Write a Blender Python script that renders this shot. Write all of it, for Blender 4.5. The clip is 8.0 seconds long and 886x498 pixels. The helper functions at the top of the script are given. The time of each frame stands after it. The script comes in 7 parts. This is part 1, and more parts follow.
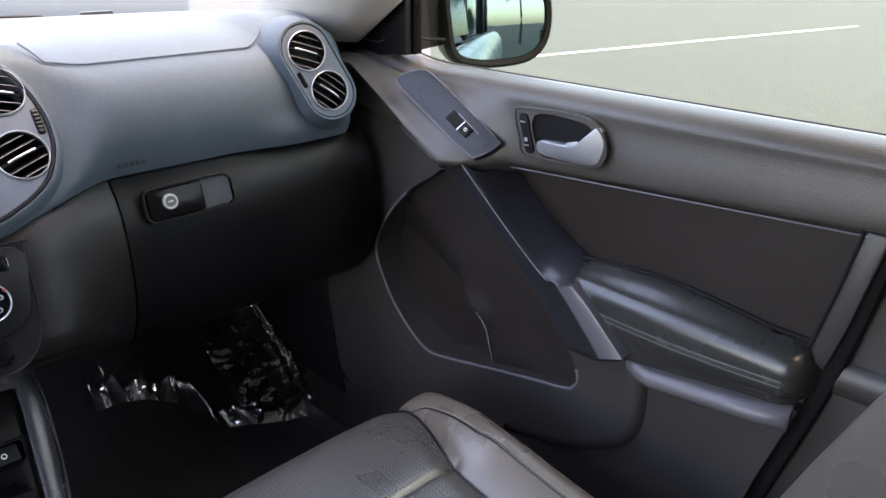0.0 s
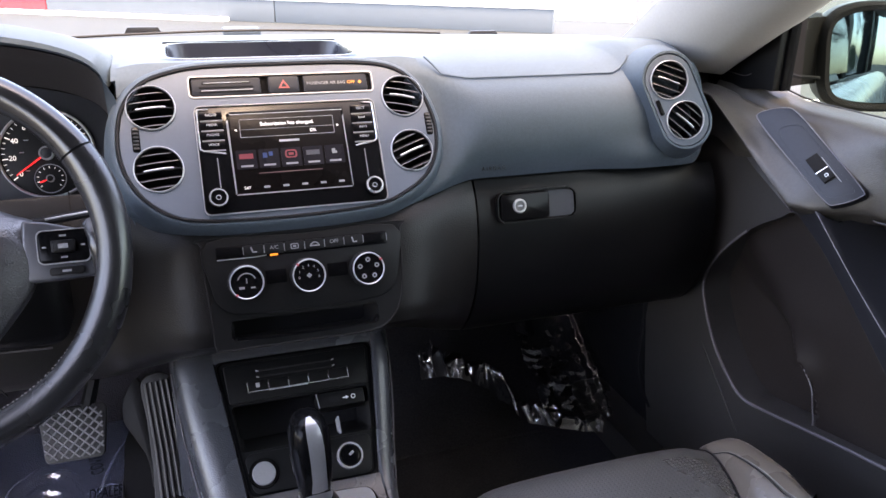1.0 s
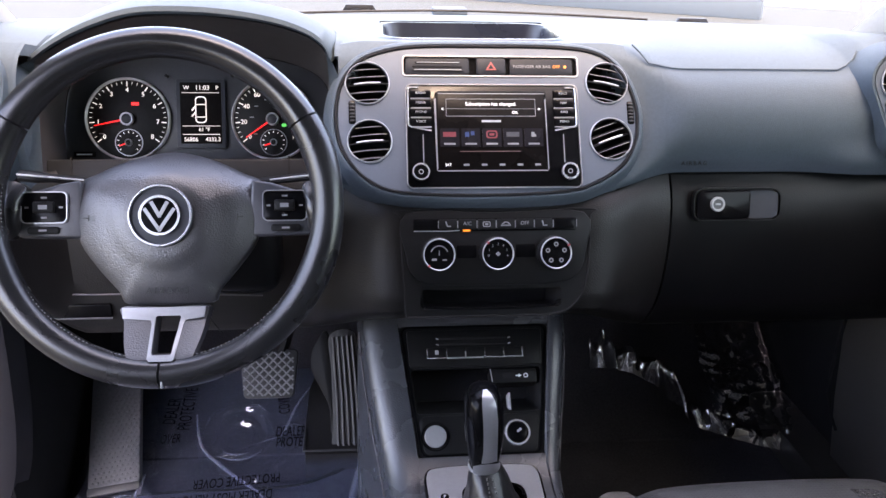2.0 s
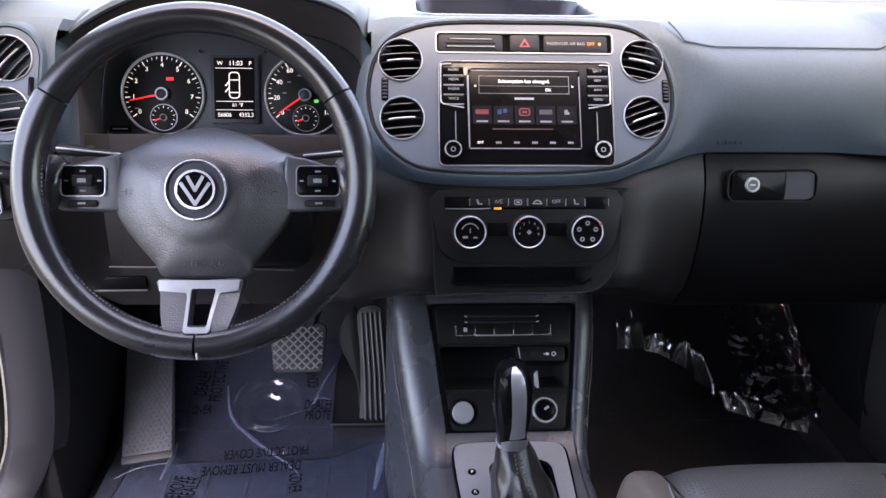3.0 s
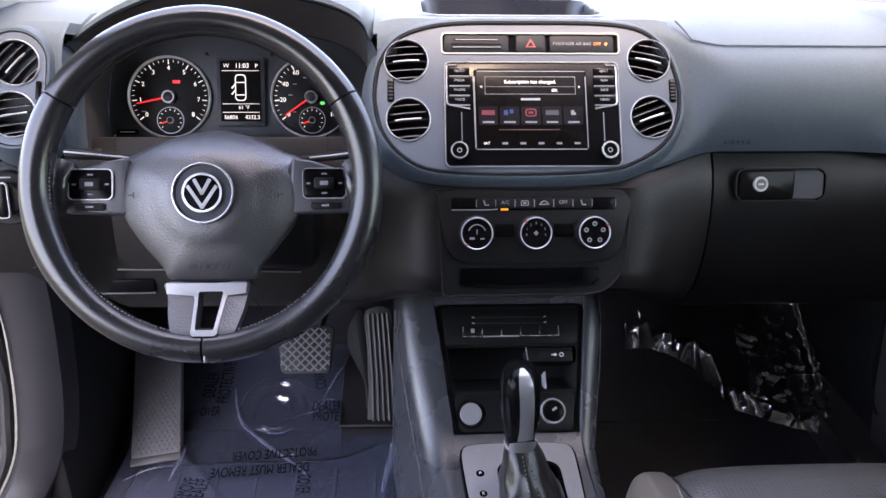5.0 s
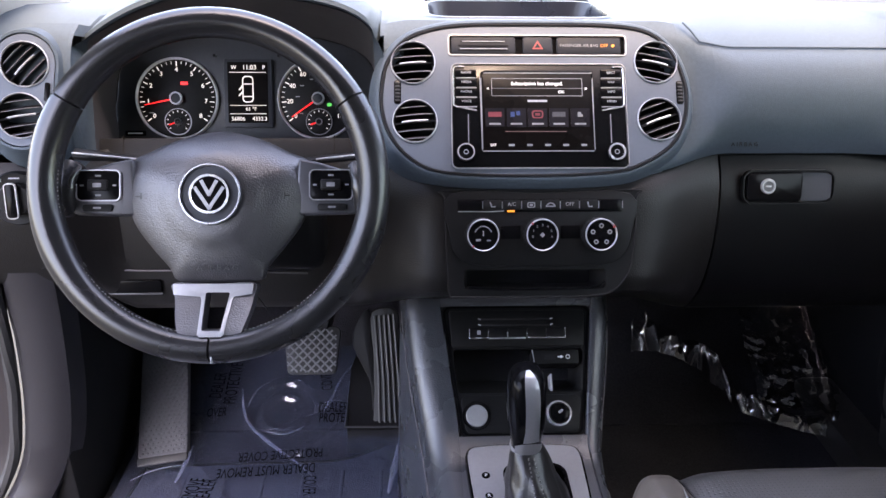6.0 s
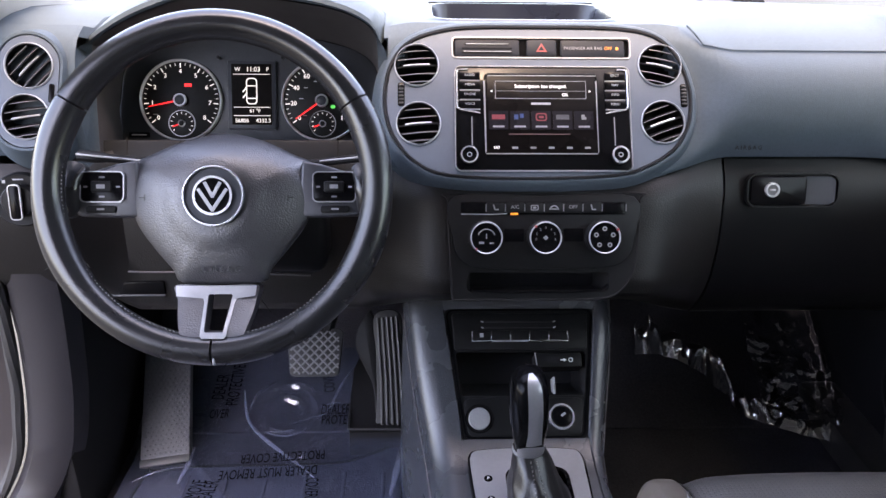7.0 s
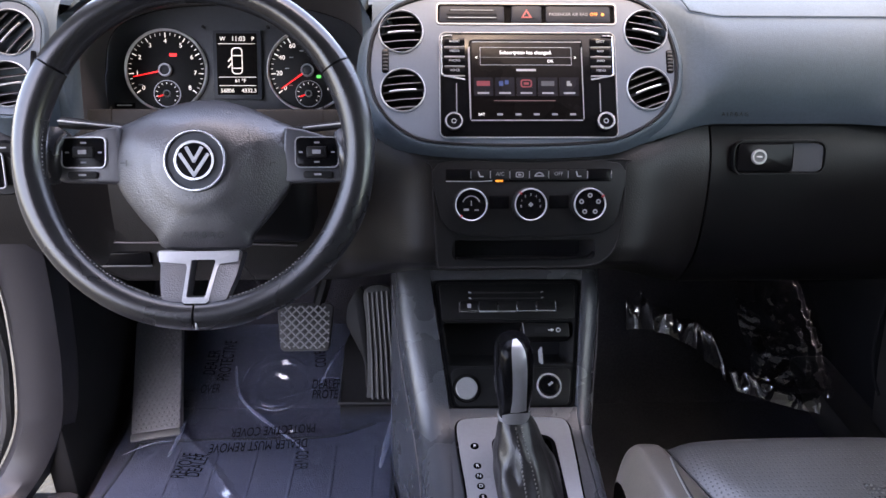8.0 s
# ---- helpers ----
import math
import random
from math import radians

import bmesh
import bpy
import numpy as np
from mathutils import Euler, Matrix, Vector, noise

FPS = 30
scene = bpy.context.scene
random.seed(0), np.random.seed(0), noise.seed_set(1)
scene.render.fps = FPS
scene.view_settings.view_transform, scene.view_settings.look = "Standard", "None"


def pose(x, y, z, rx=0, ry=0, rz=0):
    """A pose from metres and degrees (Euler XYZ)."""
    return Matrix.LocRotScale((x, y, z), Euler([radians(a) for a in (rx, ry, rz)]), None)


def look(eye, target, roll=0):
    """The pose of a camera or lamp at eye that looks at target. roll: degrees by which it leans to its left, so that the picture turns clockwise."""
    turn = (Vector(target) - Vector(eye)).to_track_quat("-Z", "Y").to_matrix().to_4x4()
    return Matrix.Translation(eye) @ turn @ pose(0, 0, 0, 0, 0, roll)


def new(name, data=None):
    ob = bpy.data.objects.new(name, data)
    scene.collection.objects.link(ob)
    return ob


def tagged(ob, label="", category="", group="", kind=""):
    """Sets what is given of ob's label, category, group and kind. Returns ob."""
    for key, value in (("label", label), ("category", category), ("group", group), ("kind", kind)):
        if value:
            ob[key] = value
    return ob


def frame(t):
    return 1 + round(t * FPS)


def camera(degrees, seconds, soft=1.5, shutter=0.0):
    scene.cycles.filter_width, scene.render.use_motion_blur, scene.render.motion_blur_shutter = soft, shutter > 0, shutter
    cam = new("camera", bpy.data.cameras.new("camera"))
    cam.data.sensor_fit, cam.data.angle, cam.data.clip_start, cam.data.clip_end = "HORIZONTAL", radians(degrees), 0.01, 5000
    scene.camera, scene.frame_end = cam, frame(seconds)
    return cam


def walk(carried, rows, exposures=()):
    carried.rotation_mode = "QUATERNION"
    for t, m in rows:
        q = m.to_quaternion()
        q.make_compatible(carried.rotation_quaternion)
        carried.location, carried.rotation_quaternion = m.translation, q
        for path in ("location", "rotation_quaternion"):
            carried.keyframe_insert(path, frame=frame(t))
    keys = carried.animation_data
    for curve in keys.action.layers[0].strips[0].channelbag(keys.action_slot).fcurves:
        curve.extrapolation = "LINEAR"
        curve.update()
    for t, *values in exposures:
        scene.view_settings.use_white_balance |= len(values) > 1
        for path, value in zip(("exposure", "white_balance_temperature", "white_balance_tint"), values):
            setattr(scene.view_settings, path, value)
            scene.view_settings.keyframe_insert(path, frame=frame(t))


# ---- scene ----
cam = camera(61.0, 8.0)
PATH = [
    (0, (-0.086, -0.897, 1.26), (1.226, 0.401, 0.49), 0.6),
    (0.2, (-0.093, -0.901, 1.256), (1.092, 0.526, 0.509), 1.0),
    (0.5, (-0.099, -0.913, 1.265), (0.863, 0.676, 0.522), 0.6),
    (1, (-0.124, -0.925, 1.273), (0.5, 0.828, 0.54), 1.0),
    (1.5, (-0.131, -0.931, 1.282), (0.239, 0.882, 0.523), 1.5),
    (2, (-0.15, -0.934, 1.281), (0.034, 0.895, 0.492), 1.4),
    (2.2, (-0.16, -0.936, 1.278), (-0.006, 0.886, 0.468), 1.3),
    (3.5, (-0.157, -0.936, 1.283), (-0.042, 0.874, 0.438), 1.3),
    (4, (-0.158, -0.937, 1.284), (-0.049, 0.874, 0.441), 1.1),
    (4.5, (-0.158, -0.934, 1.282), (-0.052, 0.876, 0.437), 0.9),
    (6, (-0.157, -0.934, 1.282), (-0.075, 0.879, 0.442), 0.7),
    (6.5, (-0.157, -0.932, 1.282), (-0.083, 0.882, 0.442), 0.7),
    (7, (-0.157, -0.933, 1.282), (-0.083, 0.883, 0.447), 0.8),
    (7.5, (-0.155, -0.936, 1.281), (-0.088, 0.883, 0.452), 0.7),
    (7.7, (-0.155, -0.935, 1.276), (-0.088, 0.885, 0.45), 0.6),
    (7.8, (-0.148, -0.936, 1.274), (-0.087, 0.879, 0.436), 0.5),
    (7.9, (-0.143, -0.937, 1.27), (-0.076, 0.87, 0.416), 0.6),
    (8, (-0.138, -0.943, 1.258), (-0.066, 0.86, 0.396), 0.6),
]
walk(cam, [(t, look(eye, target, roll)) for t, eye, target, roll in PATH],
     [(0, 4.3, 8400, 21), (2, 4.3, 8000, 23), (8, 4.3, 8000, 23)])


# ---- light ----
SUN_EL, SUN_AZ = 67.3, 195.0      # degrees above the horizon; degrees from straight ahead towards the driver's side
world = bpy.data.worlds.new("sky")
scene.world = world
world.use_nodes = True
wn = world.node_tree.nodes
sky = wn.new("ShaderNodeTexSky")
sky.sky_type, sky.sun_disc = "NISHITA", False
sky.sun_elevation, sky.sun_rotation = radians(SUN_EL), radians(-SUN_AZ)
sky.air_density, sky.dust_density, sky.ozone_density = 0.9, 2.2, 1.0
world.node_tree.links.new(sky.outputs[0], wn["Background"].inputs[0])
wn["Background"].inputs[1].default_value = 0.15
sun = new("sun", bpy.data.lights.new("sun", "SUN"))
sun.data.energy, sun.data.angle, sun.data.color = 0.6, radians(14.0), (1.0, 0.88, 0.70)
sx, sy, sz = (-math.sin(radians(SUN_AZ)) * math.cos(radians(SUN_EL)), math.cos(radians(SUN_AZ)) * math.cos(radians(SUN_EL)), math.sin(radians(SUN_EL)))
sun.matrix_world = look((sx * 20, sy * 20, sz * 20), (0, 0, 0))

# ---- materials ----
MATS = {}


def mat(name, col, rough=0.5, metal=0.0, grain=0.0, gscale=700, var=0.2, spec=0.5, dots=0.0, dscale=150, coat=0.0, emit=0.0, dust=0.0):
    """A procedural surface: base colour with cloudy and fine variation, grained relief, uneven gloss."""
    m = bpy.data.materials.new(name)
    m.use_nodes = True
    nt = m.node_tree
    n, l = nt.nodes, nt.links
    p = n["Principled BSDF"]
    co = n.new("ShaderNodeTexCoord")
    big, fine = n.new("ShaderNodeTexNoise"), n.new("ShaderNodeTexNoise")
    big.inputs["Scale"].default_value, big.inputs["Detail"].default_value = 9, 4
    fine.inputs["Scale"].default_value, fine.inputs["Detail"].default_value = 260, 3
    for q in (big, fine):
        l.new(co.outputs["Object"], q.inputs["Vector"])
    add = n.new("ShaderNodeMath")
    add.operation = "ADD"
    l.new(big.outputs["Fac"], add.inputs[0]), l.new(fine.outputs["Fac"], add.inputs[1])
    ramp = n.new("ShaderNodeMapRange")
    ramp.inputs["From Min"].default_value, ramp.inputs["From Max"].default_value = 0.6, 1.4
    ramp.inputs["To Min"].default_value, ramp.inputs["To Max"].default_value = 1 - var, 1 + var
    l.new(add.outputs[0], ramp.inputs["Value"])
    mul = n.new("ShaderNodeVectorMath")
    mul.operation = "SCALE"
    mul.inputs[0].default_value = col[:3]
    l.new(ramp.outputs[0], mul.inputs["Scale"])
    l.new(mul.outputs[0], p.inputs["Base Color"])
    rr = n.new("ShaderNodeMapRange")
    rr.inputs["From Min"].default_value, rr.inputs["From Max"].default_value = 0.3, 0.7
    rr.inputs["To Min"].default_value, rr.inputs["To Max"].default_value = max(rough - 0.07, 0.02), min(rough + 0.07, 1)
    l.new(big.outputs["Fac"], rr.inputs["Value"])
    l.new(rr.outputs[0], p.inputs["Roughness"])
    p.inputs["Metallic"].default_value = metal
    p.inputs["Specular IOR Level"].default_value = spec
    p.inputs["Coat Weight"].default_value = coat
    p.inputs["Coat Roughness"].default_value = 0.1
    if emit:
        p.inputs["Emission Color"].default_value = (*col[:3], 1)
        p.inputs["Emission Strength"].default_value = emit
    last = None
    if grain:
        v = n.new("ShaderNodeTexVoronoi")
        v.inputs["Scale"].default_value = gscale
        l.new(co.outputs["Object"], v.inputs["Vector"])
        b = n.new("ShaderNodeBump")
        b.invert = True
        b.inputs["Strength"].default_value, b.inputs["Distance"].default_value = grain, 0.5 / gscale
        l.new(v.outputs["Distance"], b.inputs["Height"])
        last = b
    if dots:
        v = n.new("ShaderNodeTexVoronoi")
        v.inputs["Scale"].default_value, v.inputs["Randomness"].default_value = dscale, 0.0
        v.voronoi_dimensions = "2D"
        xyz, along, uv = n.new("ShaderNodeSeparateXYZ"), n.new("ShaderNodeMath"), n.new("ShaderNodeCombineXYZ")
        along.operation = "SUBTRACT"
        l.new(co.outputs["Object"], xyz.inputs[0]), l.new(xyz.outputs[2], along.inputs[0]), l.new(xyz.outputs[1], along.inputs[1])
        l.new(xyz.outputs[0], uv.inputs[0]), l.new(along.outputs[0], uv.inputs[1])
        l.new(uv.outputs[0], v.inputs["Vector"])
        r = n.new("ShaderNodeMapRange")
        r.inputs["From Min"].default_value, r.inputs["From Max"].default_value = 0.14, 0.26
        l.new(v.outputs["Distance"], r.inputs["Value"])
        b = n.new("ShaderNodeBump")
        b.inputs["Strength"].default_value, b.inputs["Distance"].default_value = dots, 0.0012
        l.new(r.outputs[0], b.inputs["Height"])
        if last:
            l.new(last.outputs[0], b.inputs["Normal"])
        last = b
        hole = n.new("ShaderNodeMapRange")
        hole.inputs["From Min"].default_value, hole.inputs["From Max"].default_value = 0.15, 0.24
        hole.inputs["To Min"].default_value = 0.25
        l.new(v.outputs["Distance"], hole.inputs["Value"])
        both = n.new("ShaderNodeMath")
        both.operation = "MULTIPLY"
        l.new(ramp.outputs[0], both.inputs[0]), l.new(hole.outputs[0], both.inputs[1])
        l.new(both.outputs[0], mul.inputs["Scale"])
    if last:
        l.new(last.outputs[0], p.inputs["Normal"])
    MATS[name] = m
    return m


def film_mat(name, tint, gloss=0.2, rough=0.06, milk=0.0, bump=0.5, haze=(0.6, 0.65, 0.75)):
    """Clear plastic film: see-through, with a glossy coat and a little haze."""
    m = bpy.data.materials.new(name)
    m.use_nodes = True
    nt = m.node_tree
    n, l = nt.nodes, nt.links
    out = n["Material Output"]
    n.remove(n["Principled BSDF"])
    tr, gl, df = n.new("ShaderNodeBsdfTransparent"), n.new("ShaderNodeBsdfGlossy"), n.new("ShaderNodeBsdfDiffuse")
    tr.inputs[0].default_value = (*tint, 1)
    gl.inputs["Roughness"].default_value = rough
    df.inputs[0].default_value = (*haze, 1)
    noi = n.new("ShaderNodeTexNoise")
    noi.inputs["Scale"].default_value, noi.inputs["Detail"].default_value = 38, 5
    b = n.new("ShaderNodeBump")
    b.inputs["Strength"].default_value, b.inputs["Distance"].default_value = bump, 0.004
    co = n.new("ShaderNodeTexCoord")
    l.new(co.outputs["Object"], noi.inputs["Vector"]), l.new(noi.outputs["Fac"], b.inputs["Height"]), l.new(b.outputs[0], gl.inputs["Normal"])
    a, c = n.new("ShaderNodeMixShader"), n.new("ShaderNodeMixShader")
    a.inputs[0].default_value = milk
    lw, fr = n.new("ShaderNodeLayerWeight"), n.new("ShaderNodeMath")
    fr.operation, fr.inputs[1].default_value = "POWER", 4.0
    l.new(lw.outputs["Facing"], fr.inputs[0])
    sc = n.new("ShaderNodeMath")
    sc.operation, sc.inputs[1].default_value, sc.use_clamp = "MULTIPLY_ADD", 0.85, True
    sc.inputs[2].default_value = gloss + 0.04
    l.new(fr.outputs[0], sc.inputs[0])
    l.new(tr.outputs[0], a.inputs[1]), l.new(df.outputs[0], a.inputs[2])
    l.new(sc.outputs[0], c.inputs[0]), l.new(a.outputs[0], c.inputs[1]), l.new(gl.outputs[0], c.inputs[2])
    l.new(c.outputs[0], out.inputs[0])
    return m


dash_soft = mat("dash_soft_plastic", (0.055, 0.072, 0.087), 0.60, spec=0.12, grain=0.25, gscale=900, var=0.12)
# dash_hard raised and warmed: bounced light on the driver's side, put into colour
knee_lit_plastic = mat("knee_panel_lit_plastic", (0.0085, 0.0080, 0.0080), 0.42, grain=0.3, gscale=600, var=0.12, spec=0.22)
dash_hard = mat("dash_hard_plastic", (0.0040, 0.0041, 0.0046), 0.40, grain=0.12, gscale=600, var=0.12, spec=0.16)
black_gloss = mat("black_gloss", (0.0035, 0.0035, 0.004), 0.18, var=0.1, spec=0.08)
black_matt = mat("black_matt", (0.0065, 0.0065, 0.007), 0.5, var=0.2, spec=0.15)
mirror_black = mat("mirror_black", (0.005, 0.005, 0.005), 0.8, var=0.2, spec=0.04)
deep_black = mat("deep_black", (0.012, 0.0115, 0.0125), 0.9, var=0.1, spec=0.2)
bezel_grey = mat("satin_grey_paint", (0.078, 0.093, 0.116), 0.50, metal=0.15, spec=0.30, var=0.05)
chrome = mat("satin_chrome", (0.74, 0.74, 0.76), 0.24, metal=0.75, var=0.05)
silver = mat("brushed_silver", (0.34, 0.34, 0.35), 0.34, metal=0.45, var=0.06)
leather = mat("black_leather", (0.013, 0.012, 0.012), 0.34, grain=0.2, gscale=520, var=0.25)
wheel_leather = mat("worn_leather", (0.009, 0.009, 0.010), 0.27, grain=0.10, gscale=700, var=0.3, spec=0.55, coat=0.1)
arm_leather = mat("armrest_leather", (0.031, 0.030, 0.028), 0.27, grain=0.05, gscale=420, var=0.1, spec=0.6)
hood_lining = mat("hood_lining", (0.056, 0.052, 0.055), 0.5, grain=0.3, gscale=600, var=0.12, spec=0.3)
tray_gloss = mat("tray_rubber", (0.006, 0.008, 0.014), 0.28, var=0.2)
wheel_plastic = mat("grained_plastic", (0.024, 0.0235, 0.027), 0.36, spec=1.0, grain=0.40, gscale=560, var=0.12)
seat_leather = mat("seat_leather", (0.100, 0.084, 0.070), 0.30, spec=0.75, grain=0.08, gscale=500, var=0.12)
seat_perf = mat("perforated_leather", (0.060, 0.056, 0.053), 0.31, spec=0.7, grain=0.06, gscale=500, var=0.12, dots=0.35, dscale=185)
door_soft = mat("door_soft_plastic", (0.066, 0.059, 0.052), 0.36, spec=0.42, grain=0.28, gscale=650, var=0.15)
door_hard = mat("door_hard_plastic", (0.036, 0.033, 0.032), 0.42, grain=0.2, gscale=900, var=0.12)
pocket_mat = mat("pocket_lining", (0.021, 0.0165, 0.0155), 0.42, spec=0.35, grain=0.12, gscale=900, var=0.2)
pull_mat = mat("pull_plastic", (0.023, 0.023, 0.027), 0.34, spec=0.5, grain=0.1, gscale=900, var=0.12)
door_insert = mat("door_insert_vinyl", (0.019, 0.0135, 0.0115), 0.42, spec=0.3, grain=0.15, gscale=800, var=0.15)
carpet = mat("black_carpet", (0.040, 0.038, 0.046), 0.95, grain=0.8, gscale=500, var=0.4, spec=0.15)
rubber = mat("black_rubber", (0.018, 0.018, 0.019), 0.6, var=0.3)
foot_rubber = mat("footrest_rubber", (0.105, 0.105, 0.115), 0.6, var=0.2)
rib_rubber = mat("rib_rubber", (0.034, 0.034, 0.036), 0.5, var=0.2)
tread_mat = mat("tread_rubber", (0.15, 0.15, 0.155), 0.55, var=0.2)
stitch_mat = mat("thread", (0.17, 0.16, 0.15), 0.7)
white_print = mat("white_print", (0.75, 0.75, 0.75), 0.6)
grey_print = mat("grey_print", (0.32, 0.32, 0.33), 0.6)
pillar_dark = mat("pillar_plastic", (0.044, 0.040, 0.037), 0.40, spec=0.6, grain=0.15, gscale=420, var=0.1)
switch_plastic = mat("switch_plastic", (0.013, 0.0145, 0.018), 0.5, spec=0.10, var=0.1)
strip_grey = mat("strip_plastic", (0.026, 0.029, 0.036), 0.5, spec=0.3, grain=0.15, gscale=900, var=0.1)
spoke_plastic = mat("spoke_plastic", (0.034, 0.035, 0.041), 0.33, spec=0.55, grain=0.08, gscale=900, var=0.1)
print_dim = mat("dim_print", (0.19, 0.19, 0.20), 0.6)
slat_gloss = mat("slat_gloss", (0.005, 0.005, 0.006), 0.4, spec=0.2, var=0.1)
dark_print = mat("dark_print", (0.001, 0.001, 0.002), 0.9, spec=0.02)
dial_white = mat("dial_ring_satin", (0.60, 0.60, 0.62), 0.35, metal=0.2, var=0.05)
red_lit = mat("red_lit", (0.9, 0.02, 0.02), 0.5, emit=0.10)
amber_lit = mat("amber_lit", (0.55, 0.17, 0.015), 0.5, emit=0.09)
green_lit = mat("green_lit", (0.05, 0.6, 0.12), 0.5, emit=0.05)
white_lit = mat("white_lit", (0.85, 0.85, 0.85), 0.5, emit=0.06)
screen_dark = mat("screen_dark", (0.0035, 0.0028, 0.0028), 0.3, spec=0.05, emit=0.01)
pillar_mat = mat("grey_headliner_plastic", (0.32, 0.305, 0.28), 0.6, grain=0.3, gscale=900, var=0.06)
headliner = mat("headliner_fabric", (0.27, 0.265, 0.25), 0.9, grain=0.3, gscale=900, var=0.06, spec=0.1)
sill_mat = mat("sill_plastic", (0.055, 0.055, 0.058), 0.42, grain=0.25, gscale=900, var=0.1)
sill_dark = mat("sill_lilac_plastic", (0.019, 0.018, 0.021), 0.45, grain=0.25, gscale=900, var=0.1, spec=0.3)
cons_mat = mat("console_plastic", (0.044, 0.047, 0.055), 0.28, spec=0.65, grain=0.35, gscale=650, var=0.12)
knob_silver = mat("knob_silver", (0.30, 0.30, 0.31), 0.36, metal=0.55, var=0.05)
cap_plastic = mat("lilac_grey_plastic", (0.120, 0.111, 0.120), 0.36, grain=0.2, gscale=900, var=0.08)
tinted_glass = mat("tinted_glass", (0.62, 0.70, 0.75), 0.02, metal=0.95, var=0.02)
body_paint = mat("car_paint", (0.58, 0.60, 0.62), 0.25, metal=0.3, var=0.03, coat=0.6)
asphalt = mat("asphalt", (0.0235, 0.0268, 0.0236), 0.9, grain=0.5, gscale=60, var=0.3)
line_paint = mat("line_paint", (0.40, 0.40, 0.38), 0.8, var=0.2)
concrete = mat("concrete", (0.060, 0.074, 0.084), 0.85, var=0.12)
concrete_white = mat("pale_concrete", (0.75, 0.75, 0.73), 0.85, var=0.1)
red_paint = mat("red_paint", (0.18, 0.014, 0.02), 0.7, var=0.15)
leaf_mat = mat("leaves", (0.07, 0.09, 0.03), 0.7, var=0.5)
bark = mat("bark", (0.10, 0.08, 0.06), 0.9, var=0.4)
film_clear = film_mat("clear_film", (0.90, 0.93, 1.0), gloss=0.15, rough=0.11, milk=0.12, bump=0.7, haze=(0.26, 0.30, 0.43))
film_fold = film_mat("folded_film", (0.85, 0.9, 1.0), gloss=0.3, rough=0.12, milk=0.30, bump=0.3, haze=(0.45, 0.50, 0.66))
privacy_glass = film_mat("privacy_glass", (0.10, 0.11, 0.11), gloss=0.0, rough=0.0, milk=0.0, bump=0.0)
tinted_pane = film_mat("tinted_window_glass", (0.775, 0.83, 0.775), gloss=-0.03, rough=0.0, milk=0.0, bump=0.0)
film_dark = film_mat("crumpled_film", (0.95, 0.96, 1.0), gloss=0.42, rough=0.05, milk=0.012, bump=0.04)
glass = film_mat("window_glass", (0.97, 0.985, 0.98), gloss=-0.03, rough=0.0, milk=0.0, bump=0.0)
mirror_mat = bpy.data.materials.new("mirror_glass")
mirror_mat.use_nodes = True
mirror_mat.node_tree.nodes["Principled BSDF"].inputs["Metallic"].default_value = 1.0
mirror_mat.node_tree.nodes["Principled BSDF"].inputs["Roughness"].default_value = 0.02
mirror_mat.node_tree.nodes["Principled BSDF"].inputs["Base Color"].default_value = (0.085, 0.130, 0.155, 1)

# ---- building helpers ----
WORLD = {}
I4 = Matrix.Identity(4)


def thing(name, base, label, category, group="", kind="", m=None):
    """An Empty at the base of a thing; its parts are given in world places, or in its own frame where m is given."""
    ob = new(name)
    ob.empty_display_size = 0.02
    ob.matrix_basis = m if m is not None else Matrix.Translation(base)
    WORLD[ob.name] = I4 if m is not None else ob.matrix_basis.copy()
    return tagged(ob, label, category, group, kind)


def mesh_of(bm, name, material, sharp=38):
    bmesh.ops.recalc_face_normals(bm, faces=bm.faces)
    for f in bm.faces:
        f.smooth = True
    for e in bm.edges:
        if len(e.link_faces) == 2 and e.calc_face_angle(0) > radians(sharp):
            e.smooth = False
    me = bpy.data.meshes.new(name)
    bm.to_mesh(me)
    bm.free()
    me.materials.append(material)
    return me


def part(name, bm, material, parent, label="", sharp=38):
    w = WORLD[parent.name]
    bm.transform(w.inverted())
    ob = new(name, mesh_of(bm, name, material, sharp))
    ob.parent = parent
    WORLD[ob.name] = w
    return tagged(ob, label)


def solo(name, bm, material, label, category, group="", kind="", sharp=38):
    """A thing of one mesh."""
    ob = new(name, mesh_of(bm, name, material, sharp))
    WORLD[ob.name] = I4
    return tagged(ob, label, category, group, kind)


def bevel(bm, off, seg=2, ang=35):
    if off > 0:
        es = [e for e in bm.edges if len(e.link_faces) == 2 and e.calc_face_angle(0) > radians(ang)]
        bmesh.ops.bevel(bm, geom=es, offset=off, segments=seg, profile=0.5, affect="EDGES", clamp_overlap=True)
    return bm


def box(x0, x1, y0, y1, z0, z1, bev=0.002, seg=2):
    bm = bmesh.new()
    bmesh.ops.create_cube(bm, size=1)
    for v in bm.verts:
        v.co = Vector(((x0 + x1) / 2 + v.co.x * (x1 - x0), (y0 + y1) / 2 + v.co.y * (y1 - y0), (z0 + z1) / 2 + v.co.z * (z1 - z0)))
    return bevel(bm, bev, seg)


def prism(outline, w0, w1, bev=0.0, seg=2):
    """The outline in the first two axes, drawn out from w0 to w1 along the third."""
    bm = bmesh.new()
    a = [bm.verts.new((p[0], p[1], w0)) for p in outline]
    b = [bm.verts.new((p[0], p[1], w1)) for p in outline]
    n = len(a)
    bm.faces.new(a[::-1]), bm.faces.new(b)
    for i in range(n):
        bm.faces.new((a[i], a[(i + 1) % n], b[(i + 1) % n], b[i]))
    bmesh.ops.recalc_face_normals(bm, faces=bm.faces)
    return bevel(bm, bev, seg, 50)


